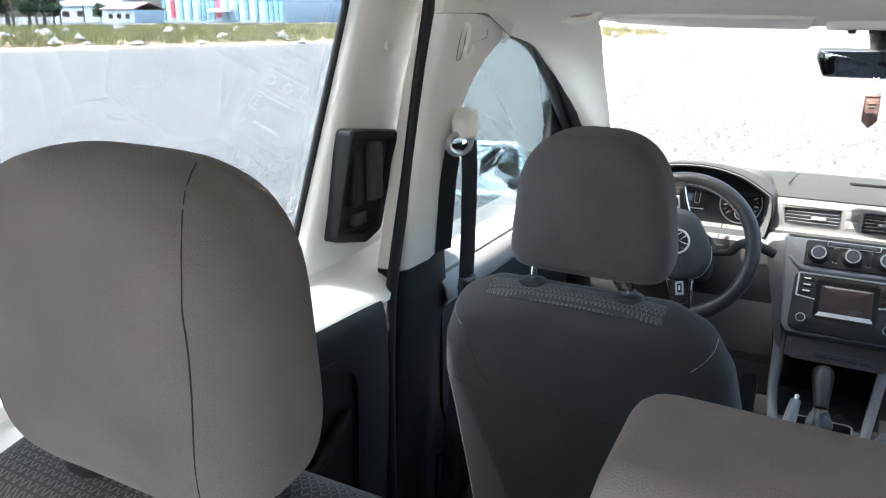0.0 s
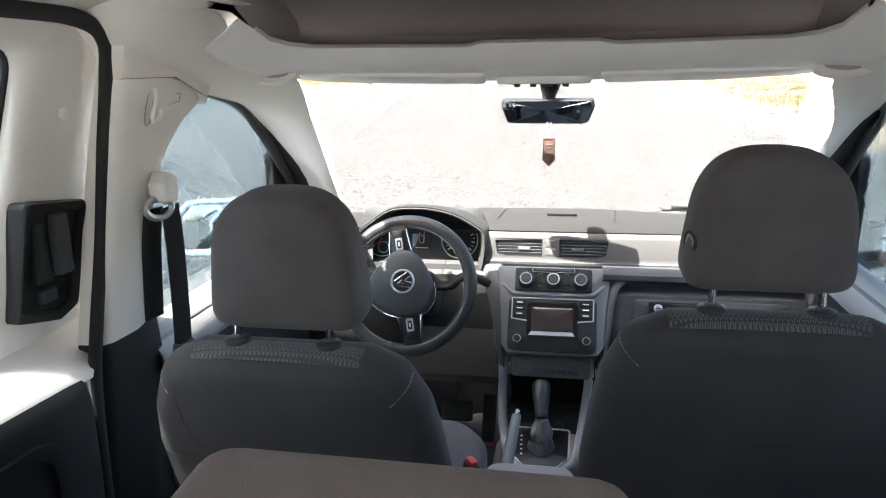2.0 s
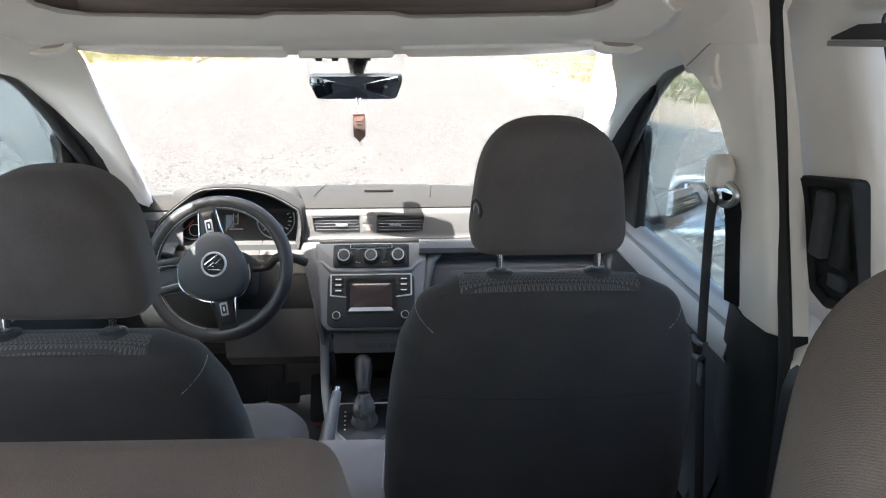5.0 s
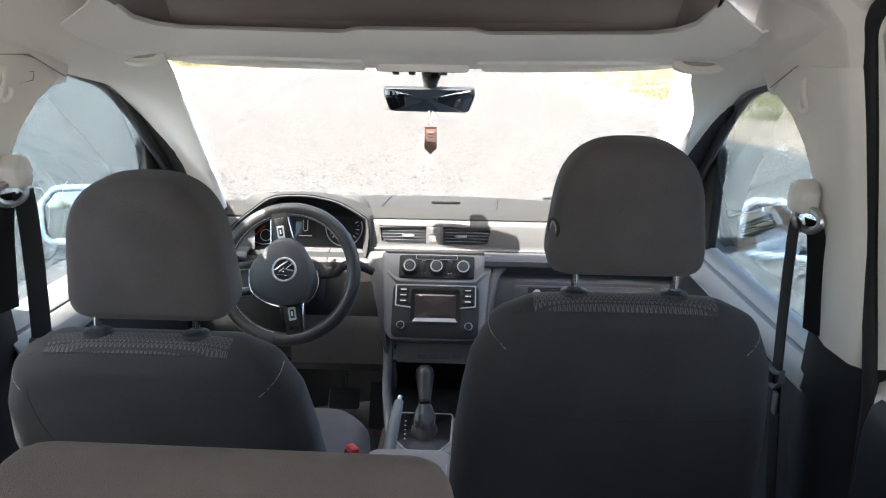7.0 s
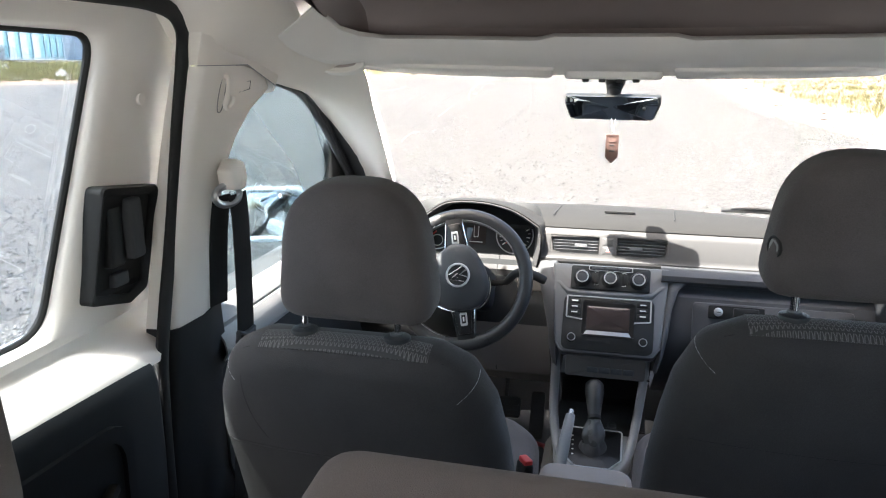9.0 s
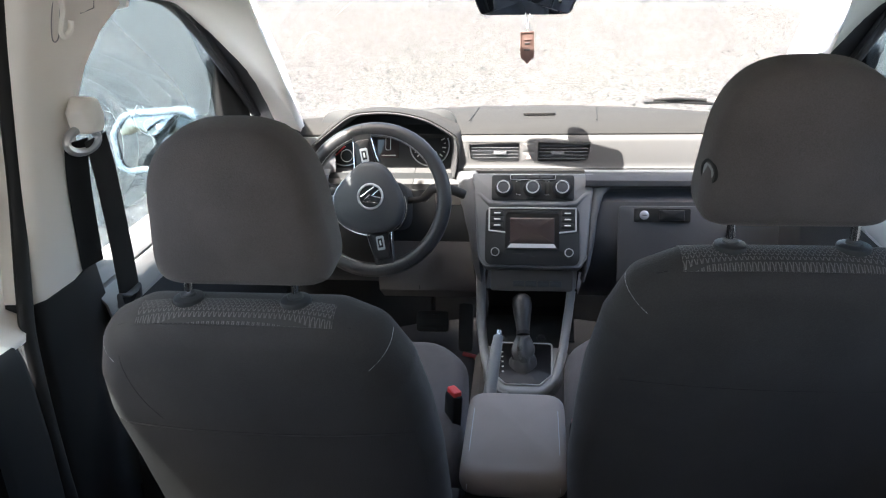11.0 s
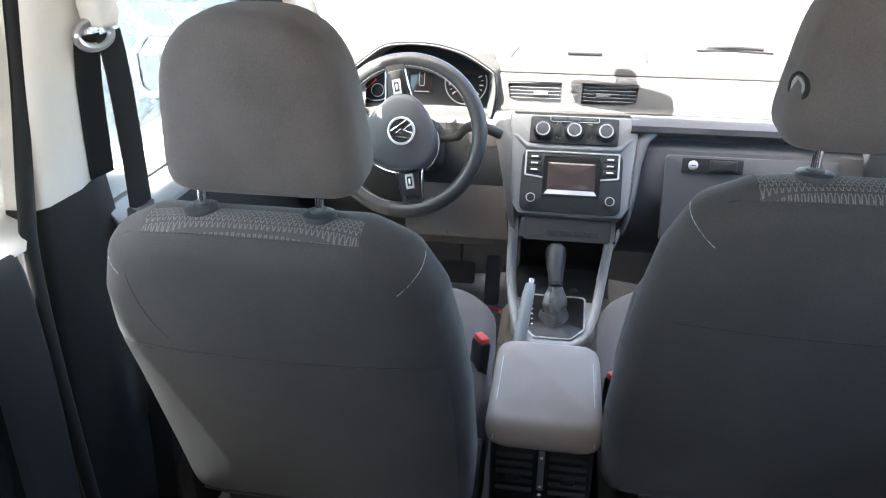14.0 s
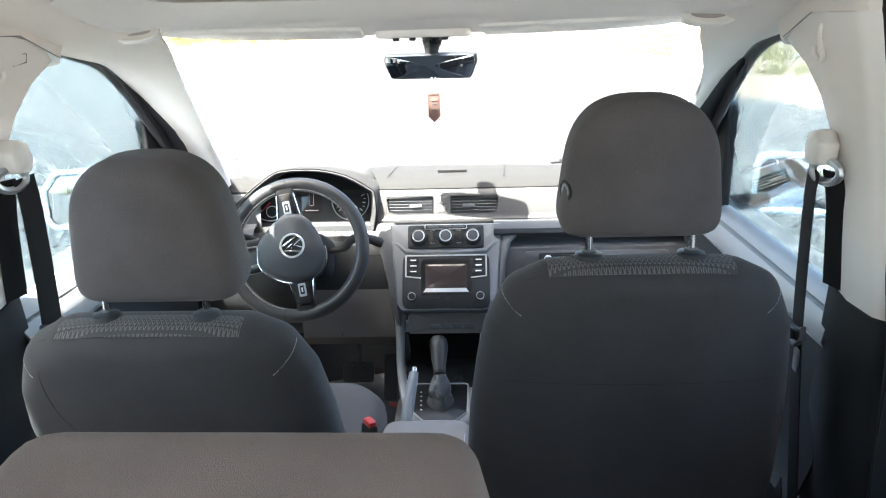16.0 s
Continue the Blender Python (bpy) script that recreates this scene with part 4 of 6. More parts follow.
for x0, x1 in ((-0.168, -0.150), (0.162, 0.170)):
    part("pad_joint", tube([(x0, 2.14, 1.2035), (x1, 2.26, 1.211)], 0.0012, 5), M_BLACK, top)
part("sensor_slot", slab(rr(0.085, 0.010, 0.004), axes((0.015, 2.19, 1.2095), (1, 0, 0), (0, 1, 0)), -0.003, 0.002, 0.001), M_DASHTOP, top)

# silver band with two vents
bandm = axes((0.0, 2.098, 1.172), (1, 0, 0), (0, 0.42, 1))  # v runs up the band's face


VENT_X = ((-0.168, -0.034), (0.011, 0.147))
bx = sorted([-0.202, *VENT_X[0], *VENT_X[1], 0.25, 0.35, 0.45, 0.62])
bv = ((0.004, -0.012), (0.0, 0.0), (-0.003, 0.0025), (-0.017, 0.0035), (-0.067, 0.0035), (-0.078, 0.002), (-0.083, 0.0045), (-0.087, 0.003), (-0.089, -0.010))
bm = bmesh.new()
grid = [[bm.verts.new(bandm @ Vector((x, v, w))) for x in bx] for v, w in bv]
for j in range(len(bv) - 1):
    for i in range(len(bx) - 1):
        if not (j == 3 and any(a <= bx[i] and bx[i + 1] <= b for a, b in VENT_X)):
            bm.faces.new((grid[j][i], grid[j][i + 1], grid[j + 1][i + 1], grid[j + 1][i]))
bm.normal_update()
bmesh.ops.solidify(bm, geom=list(bm.faces), thickness=0.003)
band = part("silver_band", bm, M_SILVER, dash, "silver painted trim band")


def vent(cx, w, h, m, shut, taper=0, mid=-0.042, slats=5, name="air_vent"):
    """An air vent: a box behind, a bezel whose outer end is cut at a slant (taper +1 right, -1 left), tilted slats and a tab."""
    mm = m @ Matrix.Translation((cx, mid, 0.0035))
    k = taper or 1
    cutx = 0.030 if taper else 0.002
    rect = [(-w / 2 * k, -h / 2), ((w / 2 - cutx) * k, -h / 2), (w / 2 * k, -h / 2), (w / 2 * k, h / 2), (-w / 2 * k, h / 2)]
    hexa = [(-w / 2 * k, -h / 2), ((w / 2 - cutx) * k, -h / 2), ((w / 2 - (0.006 if taper else 0)) * k, -h / 2 + (0.007 if taper else 0.001)), (w / 2 * k, h / 2 - 0.004), (-w / 2 * k, h / 2)]
    if k < 0:
        rect, hexa = rect[::-1], hexa[::-1]
    o0, o1 = round_poly(rect, 0.0005, 3), round_poly(hexa, 0.004, 3)

    def ring(bm, o, f, d):
        return [bm.verts.new(mm @ Vector((p[0] * f, p[1] * (1 - (1 - f) * w / h), d))) for p in o]
    bm = bmesh.new()
    rings = [ring(bm, o0, 1.004, -0.001), ring(bm, o0, 1.0, 0.001), ring(bm, o1, 0.99, 0.0012), ring(bm, o1, 0.985, 0.0005)]
    for a, b in zip(rings, rings[1:]):
        bridge(bm, a, b)
    v = part(name, bm, M_SILVER if taper else M_DASH, dash, "air vent with slats in a slanted bezel", angle=30)
    bm = bmesh.new()
    rings = [ring(bm, o1, 0.985, 0.0006), ring(bm, o1, 0.982, 0.0022), ring(bm, o1, 0.966, 0.0020), ring(bm, o1, 0.962, -0.004), ring(bm, o1, 0.955, -0.030)]
    for a, b in zip(rings, rings[1:]):
        bridge(bm, a, b)
    bm.faces.new(rings[-1])
    part("vent_box", bm, M_BLACK, v, "black vent opening", angle=30)
    for q in range(slats):
        y = (q - (slats - 1) / 2) * h * 0.84 / slats
        inset = 0.008 if taper and q == 0 else 0.003
        part("slat", slab(rr(w * 0.95 - inset, 0.0105, 0.0006, 2, -k * inset / 2, 0), mm @ Matrix.Translation((0, y, -0.0068)) @ Matrix.Rotation(radians(shut), 4, "X"), -0.0008, 0.0008, 0.0005, 1), M_DASH, v)
    part("vent_tab", slab(rr(0.034, 0.009, 0.002, 3), mm @ Matrix.Translation((0.016 if k < 0 else -0.016, -0.002, -0.001)), -0.006, 0.003, 0.002), M_DASH, v)
    return v


vent(-0.101, 0.134, 0.050, bandm, 38, -1)
vent(0.079, 0.136, 0.050, bandm, 72, 1)
part("switch_plate", slab(rr(0.040, 0.052, 0.002, 2), bandm @ Matrix.Translation((-0.0115, -0.042, 0.0035)), -0.003, 0.001, 0.0008), M_SILVER, dash, "small silver plate between the vents")
for k in (0, 1):
    part("hazard_switch", slab(rr(0.032, 0.022, 0.002, 2), bandm @ Matrix.Translation((-0.0115, -0.030 - 0.0245 * k, 0.0045)), -0.002, 0.0025, 0.0012), M_SILVER, dash, "small grey switch")
part("hazard_mark", slab([Vector((-0.006, -0.004)), Vector((0.006, -0.004)), Vector((0, 0.006))], bandm @ Matrix.Translation((-0.0115, -0.0545, 0.0070)), -0.001, 0.0006, 0.0002), M_HAZARD, dash, "pale red hazard triangle")

# main body below the band: left, middle, right
prof = [(2.062, 1.088), (2.045, 1.082), (2.03, 1.05), (1.995, 0.98), (1.97, 0.93), (1.97, 0.88), (2.02, 0.80), (2.15, 0.72), (2.36, 0.66)]
part("lower_dash", sheet([[(x, y + 0.02, z) for x in np.linspace(-0.70, -0.145, 8)] for y, z in prof[1:]], 0.008), M_DARK, dash, "dark lower dash")
part("knee_panel", sheet([[(x, y, z) for x in np.linspace(-0.40, -0.135, 6)] for y, z in ((1.965, 0.93), (1.95, 0.89), (1.955, 0.80), (2.0, 0.76), (2.1, 0.74))], 0.008), M_GREYLOW, dash, "warm grey knee panel")
part("knee_joint", tube([(-0.300, 1.948, 0.895), (-0.292, 1.948, 0.80)], 0.002, 5), M_BLACK, dash)
prof = [(2.066, 1.088), (2.03, 1.090), (2.006, 1.089), (1.997, 1.084), (1.996, 1.077), (2.004, 1.070), (2.022, 1.062), (2.022, 1.046), (1.990, 1.030), (1.955, 0.955), (1.955, 0.88), (2.0, 0.80), (2.1, 0.72), (2.36, 0.66)]
part("passenger_dash", sheet([[(x, y, z) for x in np.linspace(0.13, 0.64, 8)] for y, z in prof], 0.006), M_LOWER, dash, "dark passenger dash with recess", angle=30)
# flanks that run from the band into the legs of the stack
for side, rws in (("left", ((1.088, -0.203, 2.064, -0.150, 2.060), (1.062, -0.200, 2.055, -0.149, 2.000), (1.03, -0.190, 2.035, -0.146, 1.979), (1.0, -0.178, 2.018, -0.143, 1.958), (0.94, -0.160, 1.985, -0.137, 1.919), (0.89, -0.146, 1.930, -0.130, 1.890), (0.845, -0.138, 1.935, -0.128, 1.915))), ("right", ((1.090, 0.26, 2.040, 0.150, 2.060), (1.074, 0.205, 1.999, 0.150, 2.008), (1.05, 0.174, 1.982, 0.148, 1.992), (1.0, 0.160, 1.962, 0.143, 1.958), (0.94, 0.152, 1.926, 0.137, 1.919), (0.89, 0.142, 1.905, 0.130, 1.890), (0.845, 0.134, 1.925, 0.126, 1.915)))):
    rows = []
    for z, xa, ya, xb, yb in rws:
        q = 1 if side == "right" else -1
        rows.append([(xa + q * 0.002, ya + (0.09 if z > 0.98 else 0.03), z), (xa + q * 0.001, ya + 0.012, z), (xa * 0.8 + xb * 0.2, ya * 0.8 + yb * 0.2 - 0.003, z), (xa * 0.3 + xb * 0.7, ya * 0.3 + yb * 0.7 - 0.006, z), (xb, yb, z), (xb - q * 0.004, yb + 0.02, z)])
    part("stack_flank", sheet(rows, 0.004), M_DASH, dash, "smooth grey flank beside the stack", angle=70)
# glovebox
gm = axes((0.40, 1.968, 1.02), (1, 0, 0), (0, 0.32, 1))
glove = part("glovebox_lid", slab(rr(0.38, 0.20, 0.012, 4, 0.0, -0.090), gm, -0.004, 0.006, 0.005), M_LOWER, dash, "dark glovebox lid")
part("latch_plate", slab(rr(0.135, 0.034, 0.004, 3, -0.085, -0.012), gm, 0.003, 0.0085, 0.002), M_BLACK, glove, "black latch plate")
part("latch_grip", slab(rr(0.060, 0.026, 0.003, 3, -0.062, -0.012), gm, 0.006, 0.013, 0.003), M_BLACK, glove)
part("key_lock", lathe([(0.011, 0.006), (0.011, 0.012), (0.009, 0.0135), (0.003, 0.0135)], gm @ Matrix.Translation((-0.128, -0.012, 0)), 18), M_SATIN, glove, "round steel key lock")
part("key_slot", slab(rr(0.011, 0.002, 0.0008, 2), gm @ Matrix.Translation((-0.128, -0.012, 0.0137)), -0.001, 0.0006, 0.0003), M_BLACK, glove)

# centre stack
sm = axes((0.0, 1.9, 0.93), (1, 0, 0), (0, 0.552, 0.834))
out = round_poly([(-0.118, -0.036), (0.118, -0.036), (0.134, -0.01), (0.152, 0.205), (-0.152, 0.205), (-0.134, -0.01)], [0.025, 0.025, 0.03, 0.004, 0.004, 0.03], 5)
stack = part("stack_panel", slab(out, sm, -0.07, -0.004, 0.008, 3), M_STACK, dash, "dark grey centre stack")
part("stack_edge", tube([sm @ Vector((p.x, p.y, -0.006)) for p in round_poly([(-0.150, 0.20), (-0.132, -0.010), (-0.116, -0.033), (0.116, -0.033), (0.132, -0.010), (0.150, 0.20)], 0.012, 4)[5:-5]], 0.0025, 8), M_STACK, stack)
bm = bmesh.new()
lo = [(-0.148, 0.152, -0.006), (-0.132, 0.148, -0.003), (-0.108, 0.124, 0.003), (-0.06, 0.122, 0.003), (0.06, 0.122, 0.003), (0.108, 0.124, 0.003), (0.132, 0.148, -0.003), (0.148, 0.152, -0.006)]
sheet([[sm @ Vector((x, v - 0.008, -0.006)) for x, v, w in lo], [sm @ Vector((x, v - 0.002, w)) for x, v, w in lo], [sm @ Vector((x, v + 0.003, w + 0.001)) for x, v, w in lo], [sm @ Vector((x * 0.99, v + 0.012, -0.006)) for x, v, w in lo]], 0, bm)
part("stack_crease", bm, M_STACK, stack, "moulded ridge under the heater controls", angle=80)
clim = part("climate_panel", slab(rr(0.205, 0.064, 0.007, 4, 0.0, 0.166), sm, -0.006, 0.002, 0.002), M_DARK, dash, "dark heater control panel")
part("button_bar", slab(rr(0.112, 0.012, 0.003, 3, 0.0, 0.192), sm, 0.001, 0.005, 0.002), M_DARK, clim)
part("bar_rim", tube([sm @ Vector((p.x, p.y, 0.005)) for p in rr(0.112, 0.012, 0.003, 3, 0.0, 0.192)], 0.0007, 5, closed=True), M_BRIGHT, clim)
for u in (-0.0725, 0.0, 0.0725):
    km = sm @ Matrix.Translation((u, 0.163, 0.002))
    k = part("heater_knob", lathe([(0.0235, 0.0), (0.0235, 0.003), (0.0215, 0.005), (0.0205, 0.016), (0.0180, 0.0185)], km, 26), M_BLACK, clim, "round heater knob")
    part("knob_ring", lathe([(0.0165, 0.017), (0.0168, 0.0195), (0.0160, 0.0212), (0.0140, 0.0212), (0.0136, 0.018)], km, 26), M_BRIGHT, k, "bright ring")
    part("knob_face", lathe([(0.0136, 0.016), (0.0133, 0.0200), (0.010, 0.0205)], km, 22), M_LOWER, k)
for k in range(3):
    part("bar_key", slab(rr(0.030, 0.007, 0.001, 2, -0.034 + 0.034 * k, 0.192), sm, 0.004, 0.0062, 0.0008), M_LOWER, clim)
for q in (-1, 1):
    part("bracket_mark", tube([sm @ Vector((q * u, v, 0.0025)) for u, v in ((0.030, 0.183), (0.040, 0.183), (0.040, 0.147), (0.030, 0.147))], 0.0008, 5), M_BRIGHT, clim)
for u in (-0.038, 0.038):
    part("side_button", slab(rr(0.014, 0.030, 0.002, 2, u, 0.165), sm, 0.001, 0.0035, 0.001), M_BLACK, clim)
radio = part("radio", slab(rr(0.232, 0.146, 0.020, 5, 0.0, 0.043), sm, -0.006, 0.001, 0.002), M_DARK, dash, "car radio with a screen and side keys")
bm = bmesh.new()
for a, b in (((-0.107, 0.056), (-0.107, 0.113)), ((-0.107, 0.113), (0.107, 0.113)), ((0.107, 0.113), (0.107, 0.056)), ((-0.107, 0.056), (-0.066, 0.051)), ((0.107, 0.056), (0.066, 0.051))):
    tube([sm @ Vector((*a, 0.0015)), sm @ Vector((*b, 0.0015))], 0.0020, 6, bm=bm)
part("key_frame", bm, M_BRIGHT, radio, "bright frame round the keys")
part("disc_slot", slab(rr(0.126, 0.006, 0.002, 2, 0.0, 0.103), sm, 0.0, 0.0025, 0.0008), M_BLACK, radio)
bm = bmesh.new()
o1 = rr(0.132, 0.088, 0.005, 3, 0, 0.054)
o2 = rr(0.110, 0.066, 0.003, 3, 0, 0.056)
rg = [[bm.verts.new(sm @ Vector((p.x, p.y, d))) for p in o] for o, d in ((o1, 0.0), (o1, 0.004), (o2, 0.0015), (o2, 0.0))]
for a, b in zip(rg, rg[1:]):
    bridge(bm, a, b)
part("screen_bezel", bm, M_GLOSS, radio, "glossy black screen bezel", angle=20)
part("screen_strip", slab([Vector((-0.060, 0.0125)), Vector((0.060, 0.0125)), Vector((0.053, 0.0225)), Vector((-0.053, 0.0225))], sm, 0.001, 0.0042, 0.0004), M_BRIGHT, radio, "bright strip below the screen")
part("screen", slab(rr(0.108, 0.064, 0.002, 2, 0, 0.056), sm, 0.0, 0.0012, 0.0004), M_SCREEN, radio, "dark switched-off screen")
for sx in (-1, 1):
    for k in range(3):
        key = part("radio_key", slab(rr(0.030, 0.0135, 0.002, 2, sx * 0.087, 0.1 - 0.0155 * k), sm, 0.0, 0.004, 0.001), M_BLACK, radio)
        part("key_mark", slab(rr(0.016, 0.003, 0.0008, 2, sx * 0.087, 0.1 - 0.0155 * k), sm, 0.0036, 0.0043, 0.0002), M_WHITE, key)
    km = sm @ Matrix.Translation((sx * 0.09, 0.0, 0.0))
    k = part("radio_knob", lathe([(0.0125, 0.0), (0.0125, 0.004), (0.0105, 0.005), (0.010, 0.012), (0.0085, 0.0135)], km, 22), M_BLACK, radio, "small chrome-ringed knob")
    part("knob_ring", lathe([(0.0105, 0.011), (0.0108, 0.0130), (0.0102, 0.0142), (0.0090, 0.0142), (0.0086, 0.012)], km, 22), M_BRIGHT, k)
    part("knob_face", lathe([(0.0092, 0.010), (0.0088, 0.0145), (0.005, 0.015)], km, 18), M_BLACK, k)
part("card_slot", slab(rr(0.034, 0.003, 0.001, 2, -0.035, -0.002), sm, 0.0, 0.0014, 0.0004), M_BLACK, radio)
part("jack_socket", lathe([(0.005, 0.0), (0.005, 0.002), (0.003, 0.002)], sm @ Matrix.Translation((0.003, -0.004, 0)), 14), M_BLACK, radio)
# dark niche under the stack with a row of switches
niche = part("niche_panel", slab(rr(0.205, 0.055, 0.008, 4), axes((0.0, 1.905, 0.852), (1, 0, 0), (0, 0.25, 1)), -0.006, 0.0, 0.003), M_GREYLOW, dash, "brown-grey switch panel")
for k in range(4):
    part("switch", slab(rr(0.028, 0.014, 0.002, 2, -0.032 + 0.031 * k, -0.008), axes((0.0, 1.905, 0.852), (1, 0, 0), (0, 0.25, 1)), -0.001, 0.003, 0.001), M_DASH, niche)
part("niche", sheet([[(x, y, z) for x in np.linspace(-0.115, 0.115, 5)] for y, z in ((1.91, 0.826), (2.05, 0.82), (2.05, 0.70), (1.93, 0.66))], 0.005), M_BLACK, dash, "dark open tray")

# instrument hood and cluster
hood_pts = [(-0.592, 1.10), (-0.585, 1.145), (-0.560, 1.172), (-0.511, 1.211), (-0.466, 1.240), (-0.416, 1.2485), (-0.35, 1.2475), (-0.292, 1.236), (-0.254, 1.221), (-0.210, 1.194), (-0.194, 1.178), (-0.191, 1.13), (-0.200, 1.075)]
hp = spline([(x, 0, z) for x, z in hood_pts], 4)
rows = []
for y, sx, sz in ((2.28, 1.22, 0.10), (2.21, 1.14, 0.45), (2.13, 1.05, 0.85), (2.075, 1.008, 0.99), (2.058, 1.0, 1.0), (2.050, 0.996, 0.985)):
    rows.append([(-0.385 + (p.x + 0.385) * sx, y, p.z if p.z < 1.19 else 1.19 + (p.z - 1.19) * sz) for p in hp])
part("cluster_hood", sheet(rows, 0.003), M_DASHTOP, dash, "arched grey instrument hood", angle=60)
rows = []
for y, k in ((2.049, 0.993), (2.0505, 0.975), (2.062, 0.95), (2.09, 0.915), (2.128, 0.88)):
    rows.append([(-0.385 + (p.x + 0.385) * k, y, 1.12 + (p.z - 1.12) * k) for p in hp])
part("hood_lining", sheet(rows, 0.003), M_HOOD, dash, "dark lining inside the hood", angle=60)
cm = axes((-0.385, 2.115, 1.145), (1, 0, 0), (0, 0.36, 1))
clus = part("instrument_panel", slab(rr(0.37, 0.165, 0.05, 5, 0, 0.012), cm, -0.01, 0.0, 0.004), M_DARK, dash, "instrument cluster with two dials")
for u in (-0.118, 0.112):
    dm = cm @ Matrix.Translation((u, -0.003, 0.0))
    d = part("dial", lathe([(0.054, -0.004), (0.052, 0.002), (0.050, 0.002), (0.049, -0.001), (0.002, -0.001)], dm, 30), M_BLACK, clus, "round black dial")
    part("dial_ring", tube([dm @ Vector((0.0525 * math.cos(a), 0.0525 * math.sin(a), 0.003)) for a in np.linspace(0, 2 * math.pi, 36)[:-1]], 0.0016, 6, closed=True), M_SATIN, d)
    bm = bmesh.new()
    for k in range(17):
        a = radians(220 - k * 16.2)
        r0 = 0.038 if k % 2 else 0.034
        tube([dm @ Vector((r0 * math.cos(a), r0 * math.sin(a), 0.001)), dm @ Vector((0.044 * math.cos(a), 0.044 * math.sin(a), 0.001))], 0.0009 if k % 2 else 0.0016, 4, bm=bm)
    part("scale_marks", bm, M_WHITE, d)
    part("needle", tube([dm @ Vector((0, 0, 0.004)), dm @ Vector((-0.026, -0.026, 0.004))], [0.003, 0.0008], 6), M_RED, d)
    part("small_gauge", tube([dm @ Vector((0.004 + 0.016 * math.cos(a), -0.026 + 0.016 * math.sin(a), 0.001)) for a in np.linspace(0, 2 * math.pi, 25)[:-1]], 0.001, 5, closed=True), M_WHITE, d)
disp = part("cluster_display", slab(rr(0.058, 0.078, 0.004, 3, 0.0, 0.004), cm, 0.0, 0.002, 0.001), M_SCREEN, clus, "small dark display")
bm = bmesh.new()
tube([cm @ Vector((p.x, p.y, 0.003)) for p in rr(0.013, 0.040, 0.005, 3, 0.0, 0.006)], 0.0008, 4, closed=True, bm=bm)
tube([cm @ Vector((-0.010, 0.036, 0.003)), cm @ Vector((0.010, 0.036, 0.003))], 0.0012, 4, bm=bm)
tube([cm @ Vector((-0.018, -0.028, 0.003)), cm @ Vector((0.020, -0.028, 0.003))], 0.0012, 4, bm=bm)
part("display_marks", bm, M_WHITE, disp, "pale car outline and bars")
# one sill in two colours: sunlit right end silver, shaded rest dark
sill = ((2.10, 1.085), (2.06, 1.072), (2.04, 1.06), (2.045, 1.03))
part("sill_sunlit", sheet([[(x, y, z) for x in np.linspace(-0.31, -0.19, 5)] for y, z in sill], 0.004), M_SILVER, clus, "silver right end of the sill under the dials, coloured as sunlit")
part("sill_shaded", sheet([[(x, y, z) for x in np.linspace(-0.58, -0.312, 7)] for y, z in sill], 0.004), M_HOOD, clus, "rest of the sill under the dials, coloured dark as shaded")
# left end vent and demist grille
lm = axes((0.0, 2.085, 1.172), (1, 0, 0), (0, 0.36, 1))
def end_panel(x0, x1, vx0, vx1, lift, material):
    """An end of the dash round its vent: strips above and below the opening and a cheek on each side."""
    bm = bmesh.new()
    for xa, xb, prof in ((x0, x1, ((0.004, -0.012), (0.0, 0.0), (-0.016, 0.001))), (x0, x1, ((-0.060, 0.001), (-0.075, 0.0), (-0.09, -0.002))), (x0, vx0, ((-0.016, 0.001), (-0.038, 0.002), (-0.060, 0.001))), (vx1, x1, ((-0.016, 0.001), (-0.038, 0.002), (-0.060, 0.001)))):
        sheet([[lm @ Vector((x, v, w + lift)) for x in np.linspace(xa, xb, 4)] for v, w in prof], 0, bm)
    return part("end_panel", bm, material, dash, "dash end round the vent")


end_panel(-0.69, -0.52, -0.675, -0.575, 0.0, M_DASH)
part("left_ledge", sheet([[(x, y, z) for x in np.linspace(-0.69, -0.53, 5)] for y, z in ((2.055, 1.092), (2.02, 1.088), (2.012, 1.078), (2.03, 1.06), (2.03, 1.0))], 0.004), M_DASH, dash, "grey ledge under the end vent")
vent(-0.625, 0.10, 0.044, lm, 62, 0, -0.038)
end_panel(0.50, 0.645, 0.525, 0.625, 0.010, M_SILVER)
vent(0.575, 0.10, 0.044, lm @ Matrix.Translation((0, 0, 0.010)), 62, 0, -0.038)
for k in range(9):
    x = -0.655 + 0.014 * k
    part("demist_slot", slab(rr(0.009, 0.022, 0.001, 2), axes((x, 2.127, 1.1885), (1, 0, 0), (0.12, 1, 0.1)), -0.003, 0.0015, 0.0006), M_BLACK, top)
# steering column
part("column_shroud", pillow(bmesh.new(), rr(0.125, 0.12, 0.035, 4, 0, -0.012), axes((-0.374, 1.925, 1.057), (1, 0, 0), (0, 0.407, 0.914)), -0.16, 0.0, 0.02, (0, 0), 3), M_DARK, dash, "dark steering column shroud")
part("wiper_stalk", tube(spline([(-0.33, 1.955, 1.045), (-0.275, 1.95, 1.052), (-0.245, 1.945, 1.080), (-0.205, 1.94, 1.082), (-0.165, 1.94, 1.066)]), [0.009] * 7 + [0.013] * 6 + [0.014] * 6 + [0.013] * 5 + [0.010], 10, flat=0.7), M_BLACK, dash, "black column stalk")
part("signal_stalk", tube(spline([(-0.42, 1.955, 1.06), (-0.49, 1.95, 1.075), (-0.53, 1.945, 1.09), (-0.555, 1.94, 1.096)]), 0.010, 10, flat=0.55), M_BLACK, dash, "black column stalk")
